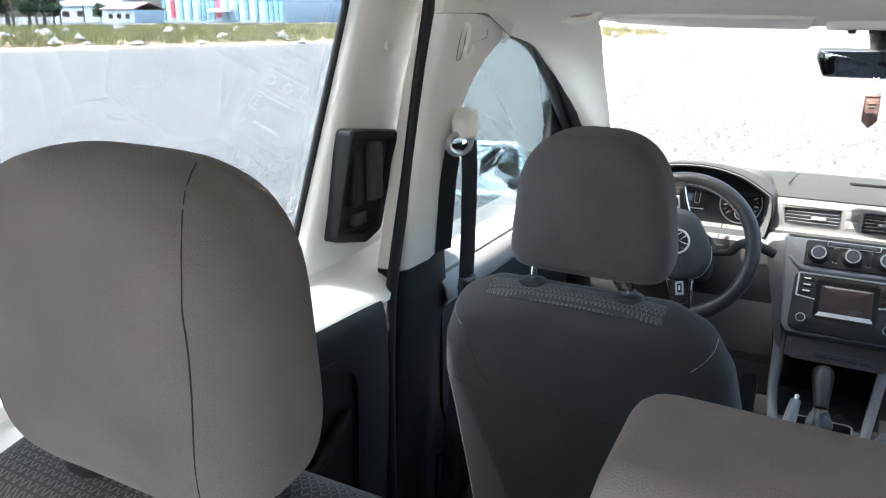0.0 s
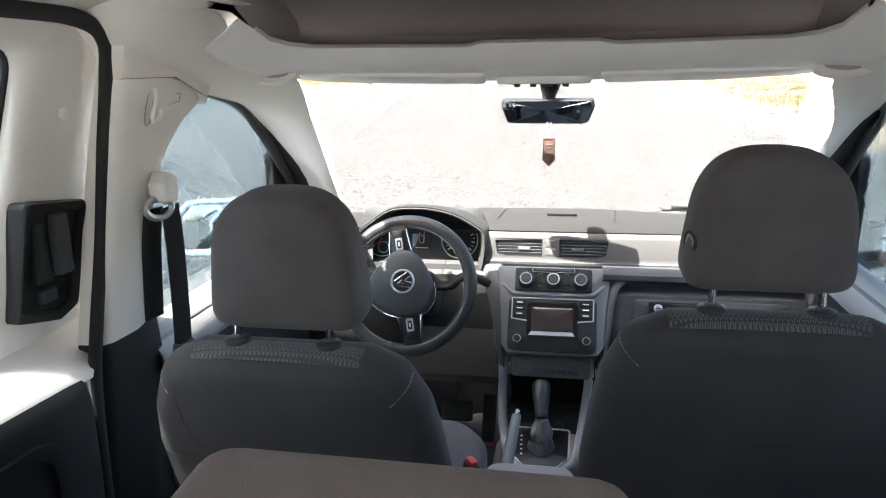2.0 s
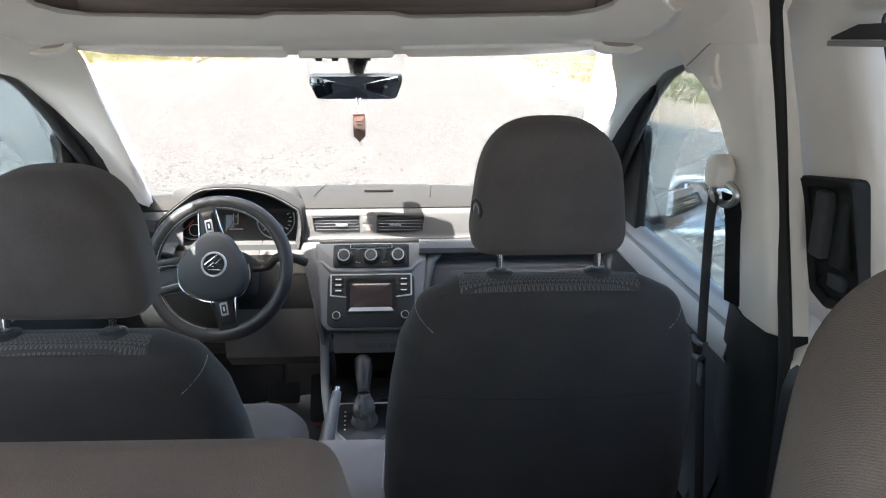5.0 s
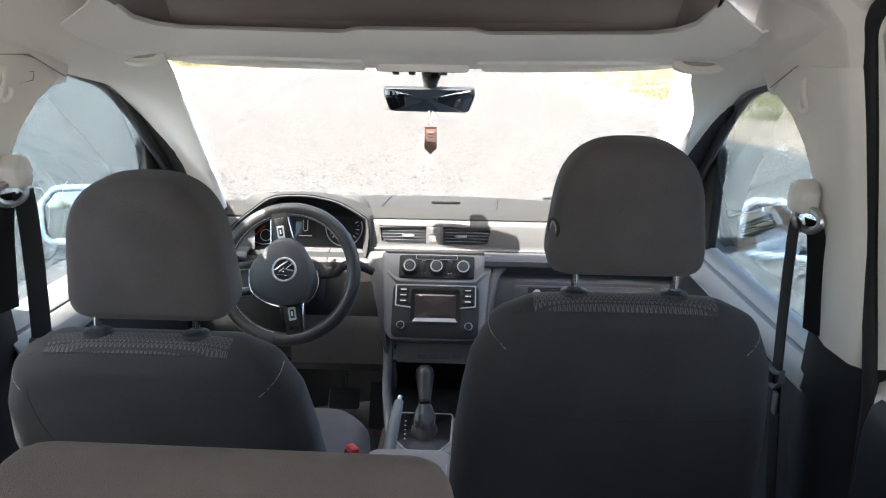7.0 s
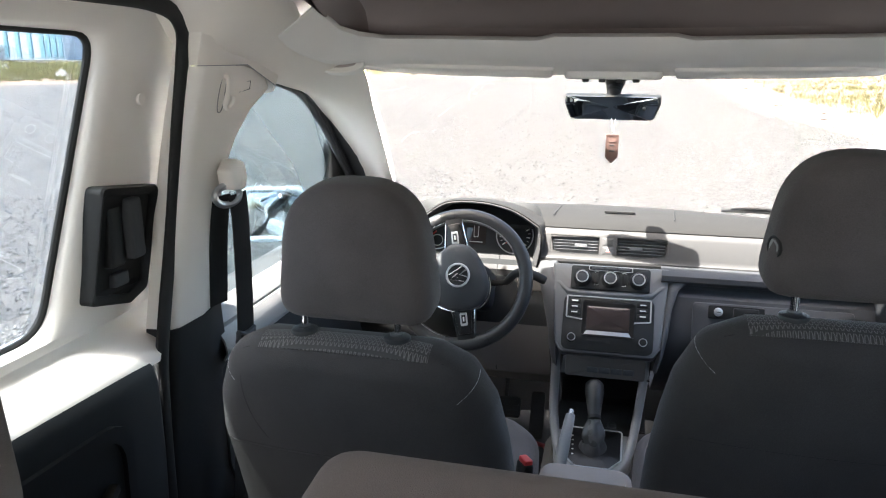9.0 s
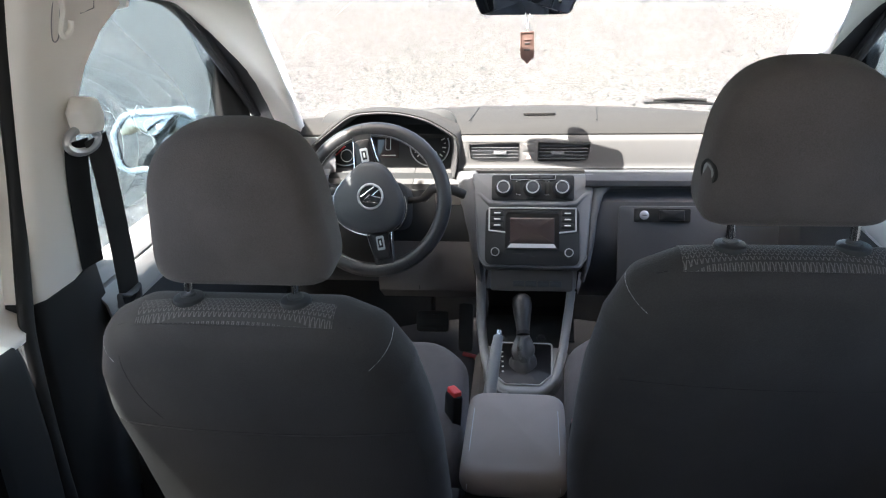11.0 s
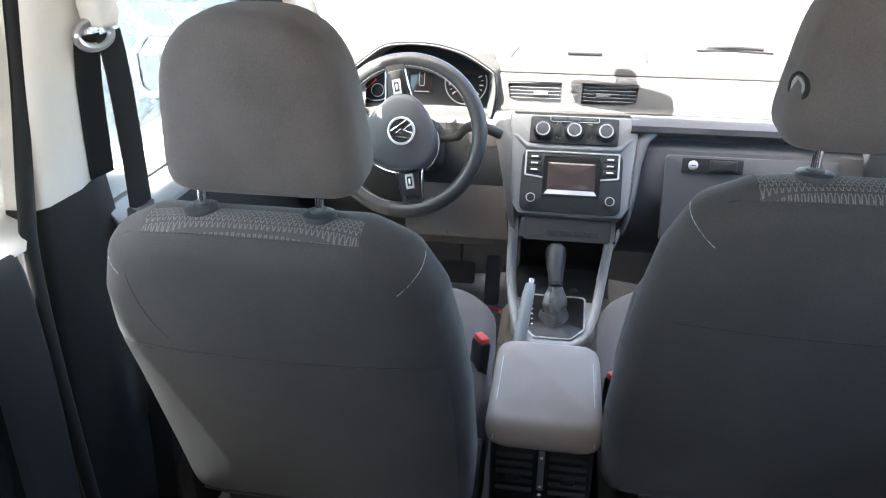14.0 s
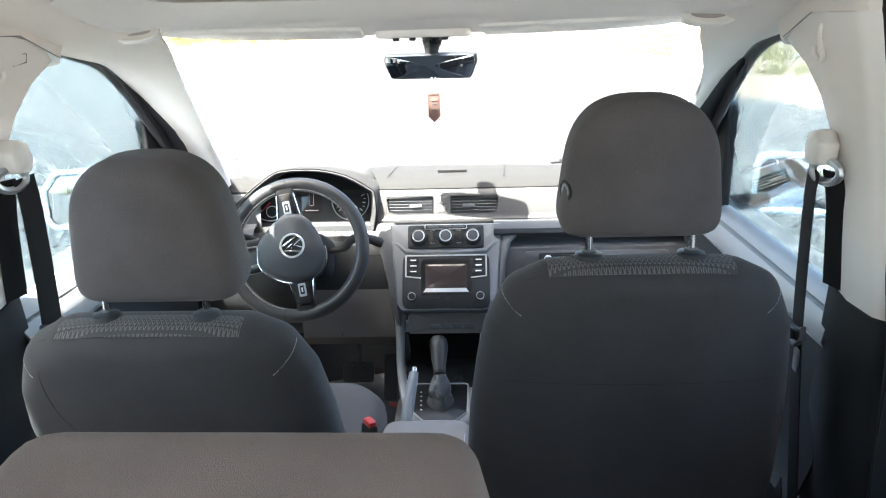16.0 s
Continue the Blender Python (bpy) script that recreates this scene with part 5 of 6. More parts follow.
part("column_cover", slab(rr(0.075, 0.045, 0.016), axes((-0.215, 2.03, 1.03), (1, 0, 0), (0, 0.4, 1)), -0.02, 0.004, 0.006), M_GREYLOW, dash)

# steering wheel, turned a quarter to the right
C = Vector((-0.383, 1.893, 1.070))
wm = axes(C, (1, 0, 0), (0, 0.407, 0.914))
wheel = thing("steering_wheel", "worn black leather steering wheel, turned a quarter", "steering wheel", at=C)
R = 0.1715
part("rim", tube([wm @ Vector((R * math.cos(a), R * math.sin(a), 0)) for a in np.linspace(0, 2 * math.pi, 65)[:-1]], 0.0178, 14, closed=True), M_LEATHER, wheel, "worn black leather rim")
bm = bmesh.new()
for k in range(96):
    a = radians(35 + k * 2.35)
    q = 0.0042 * (1 if k % 2 else -1)
    tube([wm @ Vector(((R - 0.0155) * math.cos(a), (R - 0.0155) * math.sin(a), 0.0095 + q * 0.35)), wm @ Vector(((R - 0.0145) * math.cos(a + 0.036), (R - 0.0145) * math.sin(a + 0.036), 0.0105 - q * 0.35))], 0.0008, 4, bm=bm)
part("rim_stitching", bm, M_BRIGHT, wheel, "pale stitching inside the rim")
for a in (186, 100, 262, 300):
    part("rim_joint", tube([wm @ Vector(((R + 0.0181 * math.cos(b)) * math.cos(radians(a)), (R + 0.0181 * math.cos(b)) * math.sin(radians(a)), 0.0181 * math.sin(b))) for b in np.linspace(-0.4, math.pi + 0.4, 12)], 0.0007, 5), M_BLACK, wheel, "sewn joint in the leather")
hub = [Vector((p.x, p.y)) for p in spline([(x, y, 0) for x, y in ((-0.097, 0.004), (-0.090, -0.045), (-0.055, -0.073), (-0.010, -0.085), (0.036, -0.080), (0.065, -0.062), (0.079, -0.027), (0.074, 0.008), (0.057, 0.043), (0.029, 0.079), (-0.006, 0.090), (-0.038, 0.081), (-0.080, 0.036), (-0.097, 0.004))], 5)][:-1]
hb = part("hub_pad", pillow(bmesh.new(), hub, wm, 0.0, 0.042, 0.018, (0, 0.008), 5), M_HUB, wheel, "dark airbag cover", angle=80)
part("hub_edge", tube([wm @ Vector((p.x * 1.03, p.y * 1.03, 0.013)) for p in hub[-6:] + hub[:36]], 0.0019, 6), M_CHROME, wheel, "bright edge under the airbag cover")
em = wm @ Matrix.Translation((0.0, 0.004, 0.049)) @ Matrix.Scale(1.22, 4)
bd = part("badge", lathe([(0.026, -0.006), (0.026, 0.002), (0.0245, 0.004), (0.0225, 0.004), (0.022, 0.001), (0.001, 0.001)], em, 30), M_BRIGHT, hb, "round chrome badge")
part("badge_ground", lathe([(0.0218, 0.0), (0.0216, 0.0016), (0.001, 0.0016)], em, 26), M_BLACK, bd)
bm = bmesh.new()
for pts in (((-0.016, 0.012), (-0.004, -0.018), (0.004, 0.0)), ((0.016, 0.012), (0.006, -0.018), (-0.004, 0.0)), ((-0.008, 0.019), (0.0, 0.004), (0.008, 0.019))):
    tube([em @ Matrix.Rotation(radians(-75), 4, "Z") @ Vector((*p, 0.002)) for p in pts], 0.0022, 6, bm=bm)
part("badge_mark", bm, M_CHROME, bd)


def spoke(ang, w0, w1, r0=0.05, r1=0.165):
    sp = wm @ Matrix.Rotation(radians(ang), 4, "Z")
    o = round_poly([(r0, -w0 / 2), (r1, -w1 / 2), (r1, w1 / 2), (r0, w0 / 2)], 0.006, 3)
    p = part("spoke", slab(o, sp, -0.006, 0.014, 0.005, 3), M_BLACK, wheel, "dark spoke with switch pad")
    return sp, p


for ang in (102, 281):
    sp, p = spoke(ang, 0.072, 0.046)
    pad = part("switch_pad", slab(round_poly([(0.078, -0.024), (0.146, -0.017), (0.146, 0.017), (0.078, 0.024)], 0.006, 3), sp, 0.012, 0.020, 0.003), M_GLOSS, p, "glossy switch pad")
    part("pad_key", slab(rr(0.034, 0.019, 0.003, 3, 0.108, 0.0), sp, 0.019, 0.0225, 0.0015), M_BRIGHT, pad, "pale framed key")
    part("key_mark", slab(rr(0.022, 0.011, 0.001, 2, 0.108, 0.0), sp, 0.022, 0.0232, 0.0004), M_BLACK, pad)
    part("key_stroke", slab(rr(0.012, 0.004, 0.001, 2, 0.108, 0.0), sp, 0.0228, 0.0236, 0.0003), M_WHITE, pad)
    for q in (-1, 1):
        part("spoke_edge", tube(spline([sp @ Vector((0.066, q * 0.034, 0.014)), sp @ Vector((0.105, q * 0.0275, 0.016)), sp @ Vector((0.152, q * 0.022, 0.012))], 4), 0.0015, 6), M_CHROME, p, "chrome spoke edge")
for dv in (-0.034, 0.030):
    sp = wm @ Matrix.Rotation(radians(190), 4, "Z")
    part("spoke", slab(round_poly([(0.055, dv - 0.012), (0.160, dv * 1.1 - 0.009), (0.160, dv * 1.1 + 0.009), (0.055, dv + 0.012)], 0.004, 3), sp, -0.006, 0.014, 0.004, 3), M_GLOSS, wheel, "glossy black twin spoke")
    part("twin_edge", tube([sp @ Vector((0.070, dv - math.copysign(0.011, dv), 0.0145)), sp @ Vector((0.155, dv * 1.1 - math.copysign(0.008, dv), 0.0135))], 0.0012, 6), M_RAIL, wheel)
sp = wm @ Matrix.Rotation(radians(190), 4, "Z")
part("spoke_web", slab(rr(0.070, 0.046, 0.008, 3, 0.115, -0.002), sp, -0.010, 0.002, 0.004), M_HUB, wheel, "blue-grey web between the twin spokes")

# ---- centre console ----
console = thing("centre_console", "dark centre console with grey tunnel and padded armrest", "centre console", at=(-0.02, 1.6, 0.42))
ox = -0.018
part("tunnel", sheet([[(ox + d, y, z) for y, z in ((1.15, zz), (1.5, zz), (1.75, zz + 0.0), (1.95, zz + 0.01))] for d, zz in ((-0.135, 0.42), (-0.125, 0.58), (-0.105, 0.612), (0.0, 0.62), (0.105, 0.612), (0.125, 0.58), (0.135, 0.42))], 0.006), M_GREYLOW, console, "warm grey tunnel cover")
gp = axes((ox + 0.0, 1.80, 0.683), (1, 0, 0), (0, 1, 0.16))
out = round_poly([(-0.098, -0.02), (-0.055, -0.115), (0.055, -0.115), (0.098, -0.02), (0.105, 0.16), (-0.105, 0.16)], [0.03, 0.05, 0.05, 0.03, 0.01, 0.01], 5)
part("gear_surround", slab(out, gp, -0.06, 0.0, 0.012, 4), M_RAIL, console, "dark grey gear surround")
plate = part("gear_plate", slab(round_poly([(-0.068, -0.052), (-0.040, -0.088), (0.040, -0.088), (0.068, -0.052), (0.070, 0.06), (-0.070, 0.06)], 0.010, 4), gp, -0.002, 0.004, 0.002), M_GLOSS, console, "glossy black gear plate")
o = round_poly([(-0.070, -0.053), (-0.041, -0.090), (0.041, -0.090), (0.070, -0.053), (0.072, 0.062), (-0.072, 0.062)], 0.010, 4)
part("plate_rim", tube([gp @ Vector((p.x, p.y, 0.003)) for p in o], 0.0022, 6, closed=True), M_BRIGHT, plate)
for k in range(5):
    part("gear_mark", slab(rr(0.005, 0.004, 0.0008, 2, -0.052 + 0.001 * k, 0.025 - 0.018 * k), gp, 0.003, 0.0048, 0.0003), M_WHITE, plate)
part("socket", lathe([(0.012, 0.0), (0.012, 0.006), (0.010, 0.007), (0.008, 0.004)], gp @ Matrix.Translation((0.045, 0.085, 0)), 18), M_BLACK, console, "round black socket cap")
part("rear_tray", slab(round_poly([(-0.10, 0.05), (0.10, 0.05), (0.10, 0.18), (-0.10, 0.18)], 0.01, 3), gp, -0.02, 0.002, 0.004), M_BLACK, console)
for s in (-1, 1):
    pts = [(ox + 0.004 + s * 0.116, 1.925, 0.885), (ox + 0.004 + s * 0.114, 1.915, 0.82), (ox + s * 0.108, 1.88, 0.74), (ox + s * 0.094, 1.81, 0.685), (ox + s * 0.070, 1.73, 0.66), (ox + s * 0.03, 1.695, 0.652)]
    part("side_rail", tube(spline(pts), [0.013] * 31, 10, flat=0.8), M_RAIL, console, "curved grey side rail")
    part("stack_leg", sheet([[(ox + s * (0.130 - 0.02 * k), y, 0.88 - 0.20 * k) for y in (1.93, 2.02, 2.10)] for k in (0, 0.5, 1.0)], 0.008), M_BLACK, console)
am = axes((-0.026, 1.325, 0.826), (1, 0, 0), (0, 1, -0.03))
arm = part("armrest", pillow(bmesh.new(), rr(0.186, 0.265, 0.035, 5), am, -0.045, 0.012, 0.028, (0, 0.012), 6), M_ARM, console, "grey padded armrest lid", angle=80)
for s in (-1, 1):
    part("seam", tube([am @ Vector((s * 0.078, v, w)) for v, w in ((0.10, 0.008), (0.05, 0.0115), (-0.06, 0.0115), (-0.105, 0.007), (-0.122, -0.004), (-0.1315, -0.018))], 0.0007, 5), M_BRIGHT, arm, "pale armrest stitching")
part("armrest_post", block(-0.108, 0.056, 1.20, 1.46, 0.42, 0.805, 0.012), M_BLACK, console, "black armrest box")
vm = axes((-0.026, 1.198, 0.737), (1, 0, 0), (0, 0.05, 1))
rv = part("rear_vent", slab(rr(0.158, 0.105, 0.008, 4, 0, 0.012), vm, -0.004, 0.003, 0.002), M_BLACK, console, "black rear air vent")
for sx in (-1, 1):
    for k in range(5):
        part("slat", slab(rr(0.058, 0.004, 0.001, 2), vm @ Matrix.Translation((sx * 0.042, 0.045 - 0.0165 * k, 0.004)) @ Matrix.Rotation(0.5, 4, "X"), -0.004, 0.005, 0.0008, 1), M_DARK, rv)
    part("vent_tab", slab(rr(0.022, 0.012, 0.003, 3, sx * 0.042, 0.008), vm, 0.005, 0.014, 0.003), M_DARK, rv)
part("vent_wheel", slab(rr(0.010, 0.075, 0.003, 3, 0.0, 0.02), vm, 0.002, 0.010, 0.003), M_STACK, rv)
for v in (0.048, -0.008, -0.024):
    part("vent_mark", slab(rr(0.005, 0.004, 0.001, 2, 0.0, v), vm, 0.0095, 0.0108, 0.0003), M_WHITE, rv)
part("power_socket", lathe([(0.014, 0), (0.014, 0.006), (0.011, 0.008), (0.006, 0.008)], vm @ Matrix.Translation((0.0, -0.085, 0)), 18), M_DARK, console)

lever = thing("gear_lever", "black gear lever with leather gaiter", "gear lever", at=(-0.024, 1.80, 0.67))
bm = bmesh.new()
rings = []
gaiter = np.array(((0.0, 0.033, 0.037, 0.0), (0.006, 0.031, 0.035, 0.001), (0.020, 0.025, 0.031, 0.004), (0.038, 0.026, 0.030, 0.010), (0.052, 0.023, 0.026, 0.018), (0.064, 0.015, 0.018, 0.025), (0.070, 0.015, 0.018, 0.029)))
for z in np.linspace(0, 0.070, 19):
    hx, hy, oy = (float(np.interp(z, gaiter[:, 0], gaiter[:, k])) for k in (1, 2, 3))
    deep = 0.10 * math.sin(math.pi * z / 0.070) ** 0.6
    row = []
    for a in np.linspace(0, 2 * math.pi, 49)[:-1]:
        fold = 1 + deep * (math.sin(5 * a + 70 * z) + 0.6 * math.sin(3 * a - 110 * z + 1.3)) + 0.05 * math.cos(4 * a)
        row.append(bm.verts.new(gp @ Vector((hx * math.cos(a) * fold, -0.015 + oy + hy * math.sin(a) * fold, 0.004 + z + 0.12 * hx * (fold - 1)))))
    rings.append(row)
for a, b in zip(rings, rings[1:]):
    bridge(bm, a, b)
bm.faces.new(rings[0]), bm.faces.new(rings[-1])
part("gaiter", bm, M_GAITER, lever, "creased grey leather gaiter", angle=80)
g0, g1 = gp @ Vector((0.0, 0.014, 0.072)), Vector((-0.024, 1.885, 0.822))
ax = (g1 - g0)
pts, rad = [], []
for t, r in ((0.0, 0.014), (0.06, 0.0155), (0.3, 0.0185), (0.55, 0.0225), (0.75, 0.0250), (0.9, 0.0225), (0.97, 0.016), (1.0, 0.007)):
    pts.append(g0 + ax * t), rad.append(r)
part("knob", tube(pts, rad, 18), M_LEATHER, lever, "black leather knob", angle=80)
part("collar", tube([g0 - ax * 0.03, g0 + ax * 0.05], 0.0168, 18), M_BLACK, lever)
nrm = Vector((0, -0.9, 0.42))
part("knob_mark", slab(rr(0.013, 0.007, 0.002, 2), axes(g0 + ax * 0.36 + nrm * 0.0172, (1, 0, 0), ax), -0.001, 0.0008, 0.0003), M_WHITE, lever)

brake = thing("handbrake", "grey handbrake lever lying beside the console", "handbrake", at=(-0.086, 1.55, 0.60))
part("grip", tube(spline([(-0.094, 1.46, 0.665), (-0.090, 1.54, 0.72), (-0.080, 1.62, 0.785), (-0.072, 1.672, 0.826)], 4), [0.012, 0.014, 0.0145, 0.015, 0.0155, 0.0155, 0.0155, 0.0155, 0.015, 0.0145, 0.014, 0.013, 0.012], 12, flat=0.85), M_RAIL, brake, "grey leather grip")
part("button", tube([(-0.0725, 1.670, 0.8245), (-0.0705, 1.682, 0.834)], 0.006, 10), M_CHROME, brake, "bright release button")
part("base", tube([(-0.097, 1.40, 0.61), (-0.094, 1.47, 0.672)], 0.010, 10), M_BLACK, brake)


def buckle(x, y, z, lean, label):
    b = thing("belt_buckle", label, "belt buckle", "belt buckles", at=(x, y - 0.02, z - 0.2))
    m = axes((x, y, z), (0.6, -0.8, 0), (lean, 0.10, 1))
    part("case", slab(rr(0.036, 0.085, 0.006, 3, 0, -0.045), m, -0.011, 0.011, 0.005, 3), M_BLACK, b, "black buckle case")
    part("release", slab(rr(0.030, 0.014, 0.003, 3, 0, 0.0), m, -0.009, 0.009, 0.003), M_RED, b, "red release button")
    part("stalk", slab(rr(0.020, 0.16, 0.004, 3, 0, -0.16), m, -0.004, 0.004, 0.002), M_BLACK, b)
    return b


buckle(-0.152, 1.470, 0.812, 0.05, "belt buckle with red button beside the driver's seat")
buckle(0.095, 1.40, 0.80, -0.05, "black belt buckle beside the armrest")

# pedals and mat
pedal = thing("brake_pedal", "black rubber brake pedal in the dark footwell", "pedal", at=(-0.30, 2.22, 0.42))
pm = axes((-0.30, 2.20, 0.56), (1, 0, 0), (0, 0.6, 1))
part("pad", slab(rr(0.10, 0.065, 0.012, 3), pm, -0.006, 0.006, 0.004), M_RUBBER, pedal)
for k in range(4):
    part("rib", slab(rr(0.085, 0.005, 0.001, 2, 0, -0.022 + 0.015 * k), pm, 0.004, 0.009, 0.001), M_DARK, pedal)
part("arm", tube([(-0.30, 2.21, 0.56), (-0.30, 2.27, 0.66), (-0.30, 2.30, 0.85)], 0.008, 8), M_BLACK, pedal)
gas = thing("gas_pedal", "black plastic accelerator pedal", "pedal", at=(-0.20, 2.24, 0.42))
part("pad", slab(rr(0.045, 0.15, 0.012, 3), axes((-0.20, 2.22, 0.53), (1, 0, 0), (0, 0.6, 1)), -0.006, 0.006, 0.004), M_RUBBER, gas)
mat_ob = thing("floor_mat", "dark floor mat with red edging", "floor mat", at=(-0.37, 1.95, 0.42))
part("mat_surface", slab(rr(0.44, 0.62, 0.05, 5, -0.37, 1.92), Matrix.Identity(4), 0.421, 0.430, 0.003), M_CARPET, mat_ob)
part("edging", tube([(-0.152, 1.65, 0.432), (-0.152, 2.16, 0.432), (-0.170, 2.205, 0.432), (-0.21, 2.222, 0.432)], 0.008, 8), M_DARKRED, mat_ob, "dark red woven edging")


cloth_ob = thing("safety_vest", "folded orange safety vest under the driver's seat", "safety vest", at=(-0.46, 1.34, 0.42))
part("fold", pillow(bmesh.new(), rr(0.26, 0.16, 0.03, 4, -0.46, 1.36), Matrix.Identity(4), 0.421, 0.49, 0.02, (0, 0.01), 4), M_ORANGE, cloth_ob)
part("fold", pillow(bmesh.new(), rr(0.22, 0.13, 0.03, 4, -0.45, 1.37), Matrix.Identity(4), 0.488, 0.515, 0.012, (0, 0.01), 4), M_ORANGE, cloth_ob)

# ---- seat belts ----
def seat_belt(s, drop, tongue):
    belt = thing("seat_belt", "dark seat belt hanging from a pale pillar anchor", "seat belt", "front seat belts", at=(side_x(s, 0.64), 1.24, 1.41))
    m = axes((side_x(s, 0.638), 1.238, 1.462 - drop), (0, 1, 0), (0, 0.0, 1))
    part("anchor_cover", pillow(bmesh.new(), round_poly([(-0.018, -0.022), (0.020, -0.026), (0.030, -0.005), (0.022, 0.024), (-0.004, 0.032), (-0.024, 0.012)], 0.008, 4), m if s > 0 else axes((side_x(s, 0.638), 1.238, 1.462 - drop), (0, 1, 0), (0, 0, 1)), -0.018, 0.018, 0.010, (0.003, 0.003), 4), M_BEIGE, belt, "pale plastic anchor cover", angle=80)
    ringp = [(side_x(s, 0.642 - 0.010 * math.cos(a)), 1.226 + 0.024 * math.cos(a), 1.430 - drop + 0.017 * math.sin(a)) for a in np.linspace(0, 2 * math.pi, 21)[:-1]]
    part("guide_ring", tube(ringp, 0.0065, 8, closed=True), M_SATIN, belt, "satin metal guide ring")
    lo = spline([(side_x(s, 0.634), 1.247, 1.430 - drop), (side_x(s, 0.634), 1.252, 1.34), (side_x(s, 0.638), 1.253, 1.18), (side_x(s, 0.640), 1.24, 1.05), (side_x(s, 0.645), 1.20, 0.80), (side_x(s, 0.66), 1.18, 0.50)], 5)
    part("front_webbing", ribbon(lo, 0.046, 0.002, (0.19 if s < 0 else 0.07, 1, 0)), M_BELT, belt, "dark belt webbing")
    up = spline([(side_x(s, 0.650), 1.222, 1.430 - drop), (side_x(s, 0.664), 1.225, 1.33), (side_x(s, 0.676), 1.228, 1.20)], 5)
    part("rear_webbing", ribbon(up, 0.044, 0.002, (0.25 * -s, 1, 0)), M_BLACK, belt, "belt webbing running into the pillar")
    low = spline([(side_x(s, 0.625), 1.205, 0.84), (side_x(s, 0.60), 1.24, 0.70), (side_x(s, 0.57), 1.30, 0.60)], 4)
    part("lap_webbing", ribbon(low, 0.046, 0.002, (0.3, 1, 0)), M_BELT, belt)
    tm = axes((side_x(s, 0.630), 1.236, tongue), (0.08 * s, 1, 0), (0.0, 0.15, 1))
    t = part("tongue", tube([tm @ Vector(p) for p in ((-0.032, 0.022, 0), (-0.034, 0.004, 0), (-0.010, -0.016, 0), (0.014, -0.020, 0), (0.030, -0.008, 0), (0.033, 0.010, 0), (0.022, 0.006, 0), (-0.006, 0.010, 0))], 0.006, 8, closed=True, flat=0.7), M_DASH, belt, "grey belt tongue")
    part("blade", slab(rr(0.020, 0.042, 0.003, 3, -0.016, -0.040), tm, -0.0015, 0.0015, 0.0006), M_SATIN, t, "steel tongue blade")
    return belt


seat_belt(-1, 0.026, 1.135)
seat_belt(1, 0.040, 1.115)

# ---- rear-view mirror and pendant ----
mir = thing("rear_view_mirror", "black rear-view mirror on a windscreen stem", "mirror", at=(CX, 1.90, 1.52))
mm = axes((-0.024, 1.935, 1.518), (1, -0.10, 0.0), (0, -0.17, 1))
shape = round_poly([(-0.100, -0.030), (0.100, -0.030), (0.116, 0.010), (0.113, 0.029), (-0.113, 0.029), (-0.116, 0.010)], [0.012, 0.012, 0.02, 0.006, 0.006, 0.02], 4)
part("housing", pillow(bmesh.new(), shape, mm, -0.032, 0.0, 0.010, (0.008, 0), 4), M_BLACK, mir, "black mirror housing", angle=60)
part("glass", slab([p * 0.955 for p in shape], mm, -0.001, 0.0012, 0.0006), M_MIRROR, mir, "silvered mirror glass")
part("dim_switch", lathe([(0.004, 0.0), (0.004, 0.004), (0.002, 0.005)], mm @ Matrix.Translation((0.078, 0.0, 0.0)), 12), M_BLACK, mir)
part("stem", tube([(-0.021, 1.945, 1.530), (-0.020, 1.962, 1.558), (-0.018, 1.968, 1.585)], [0.013, 0.018, 0.027], 12), M_BLACK, mir, "black ball stem")
part("bracket", pillow(bmesh.new(), rr(0.048, 0.085, 0.018, 4), axes((-0.018, 1.945, 1.592), (1, 0, 0), (0, 0.80, -0.55)), -0.012, 0.012, 0.012, (0, 0.0), 3), M_BLACK, mir, "dark sensor bracket")

tag_ob = thing("air_freshener", "brown card pendant hanging from the mirror on a cord", "air freshener", at=(-0.018, 1.915, 1.42))
part("cord", tube([(-0.022, 1.935, 1.492), (-0.018, 1.940, 1.457)], 0.0009, 5), M_WHITE, tag_ob)
part("cord", tube([(-0.012, 1.935, 1.492), (-0.017, 1.940, 1.457)], 0.0009, 5), M_WHITE, tag_ob)
tm = axes((-0.017, 1.940, 1.418), (1, 0.12, 0), (0, 0, 1))
out = round_poly([(0.0, -0.036), (0.0155, -0.020), (0.0155, 0.036), (-0.0155, 0.036), (-0.0155, -0.020)], 0.002, 3)
tg = part("card", slab(out, tm, -0.0012, 0.0012, 0.0005), M_TAG, tag_ob, "brown shield-shaped card")
part("card_rim", tube([tm @ Vector((p.x * 0.9, p.y * 0.93, 0.0014)) for p in out], 0.0009, 5, closed=True), M_TAG, tg)
for v, w in ((0.018, 0.016), (0.010, 0.012), (-0.004, 0.014)):
    part("card_bar", slab(rr(w, 0.004, 0.001, 2, 0, v), tm, 0.001, 0.0018, 0.0003), M_TAG if v > 0.015 else M_GAITER, tg)


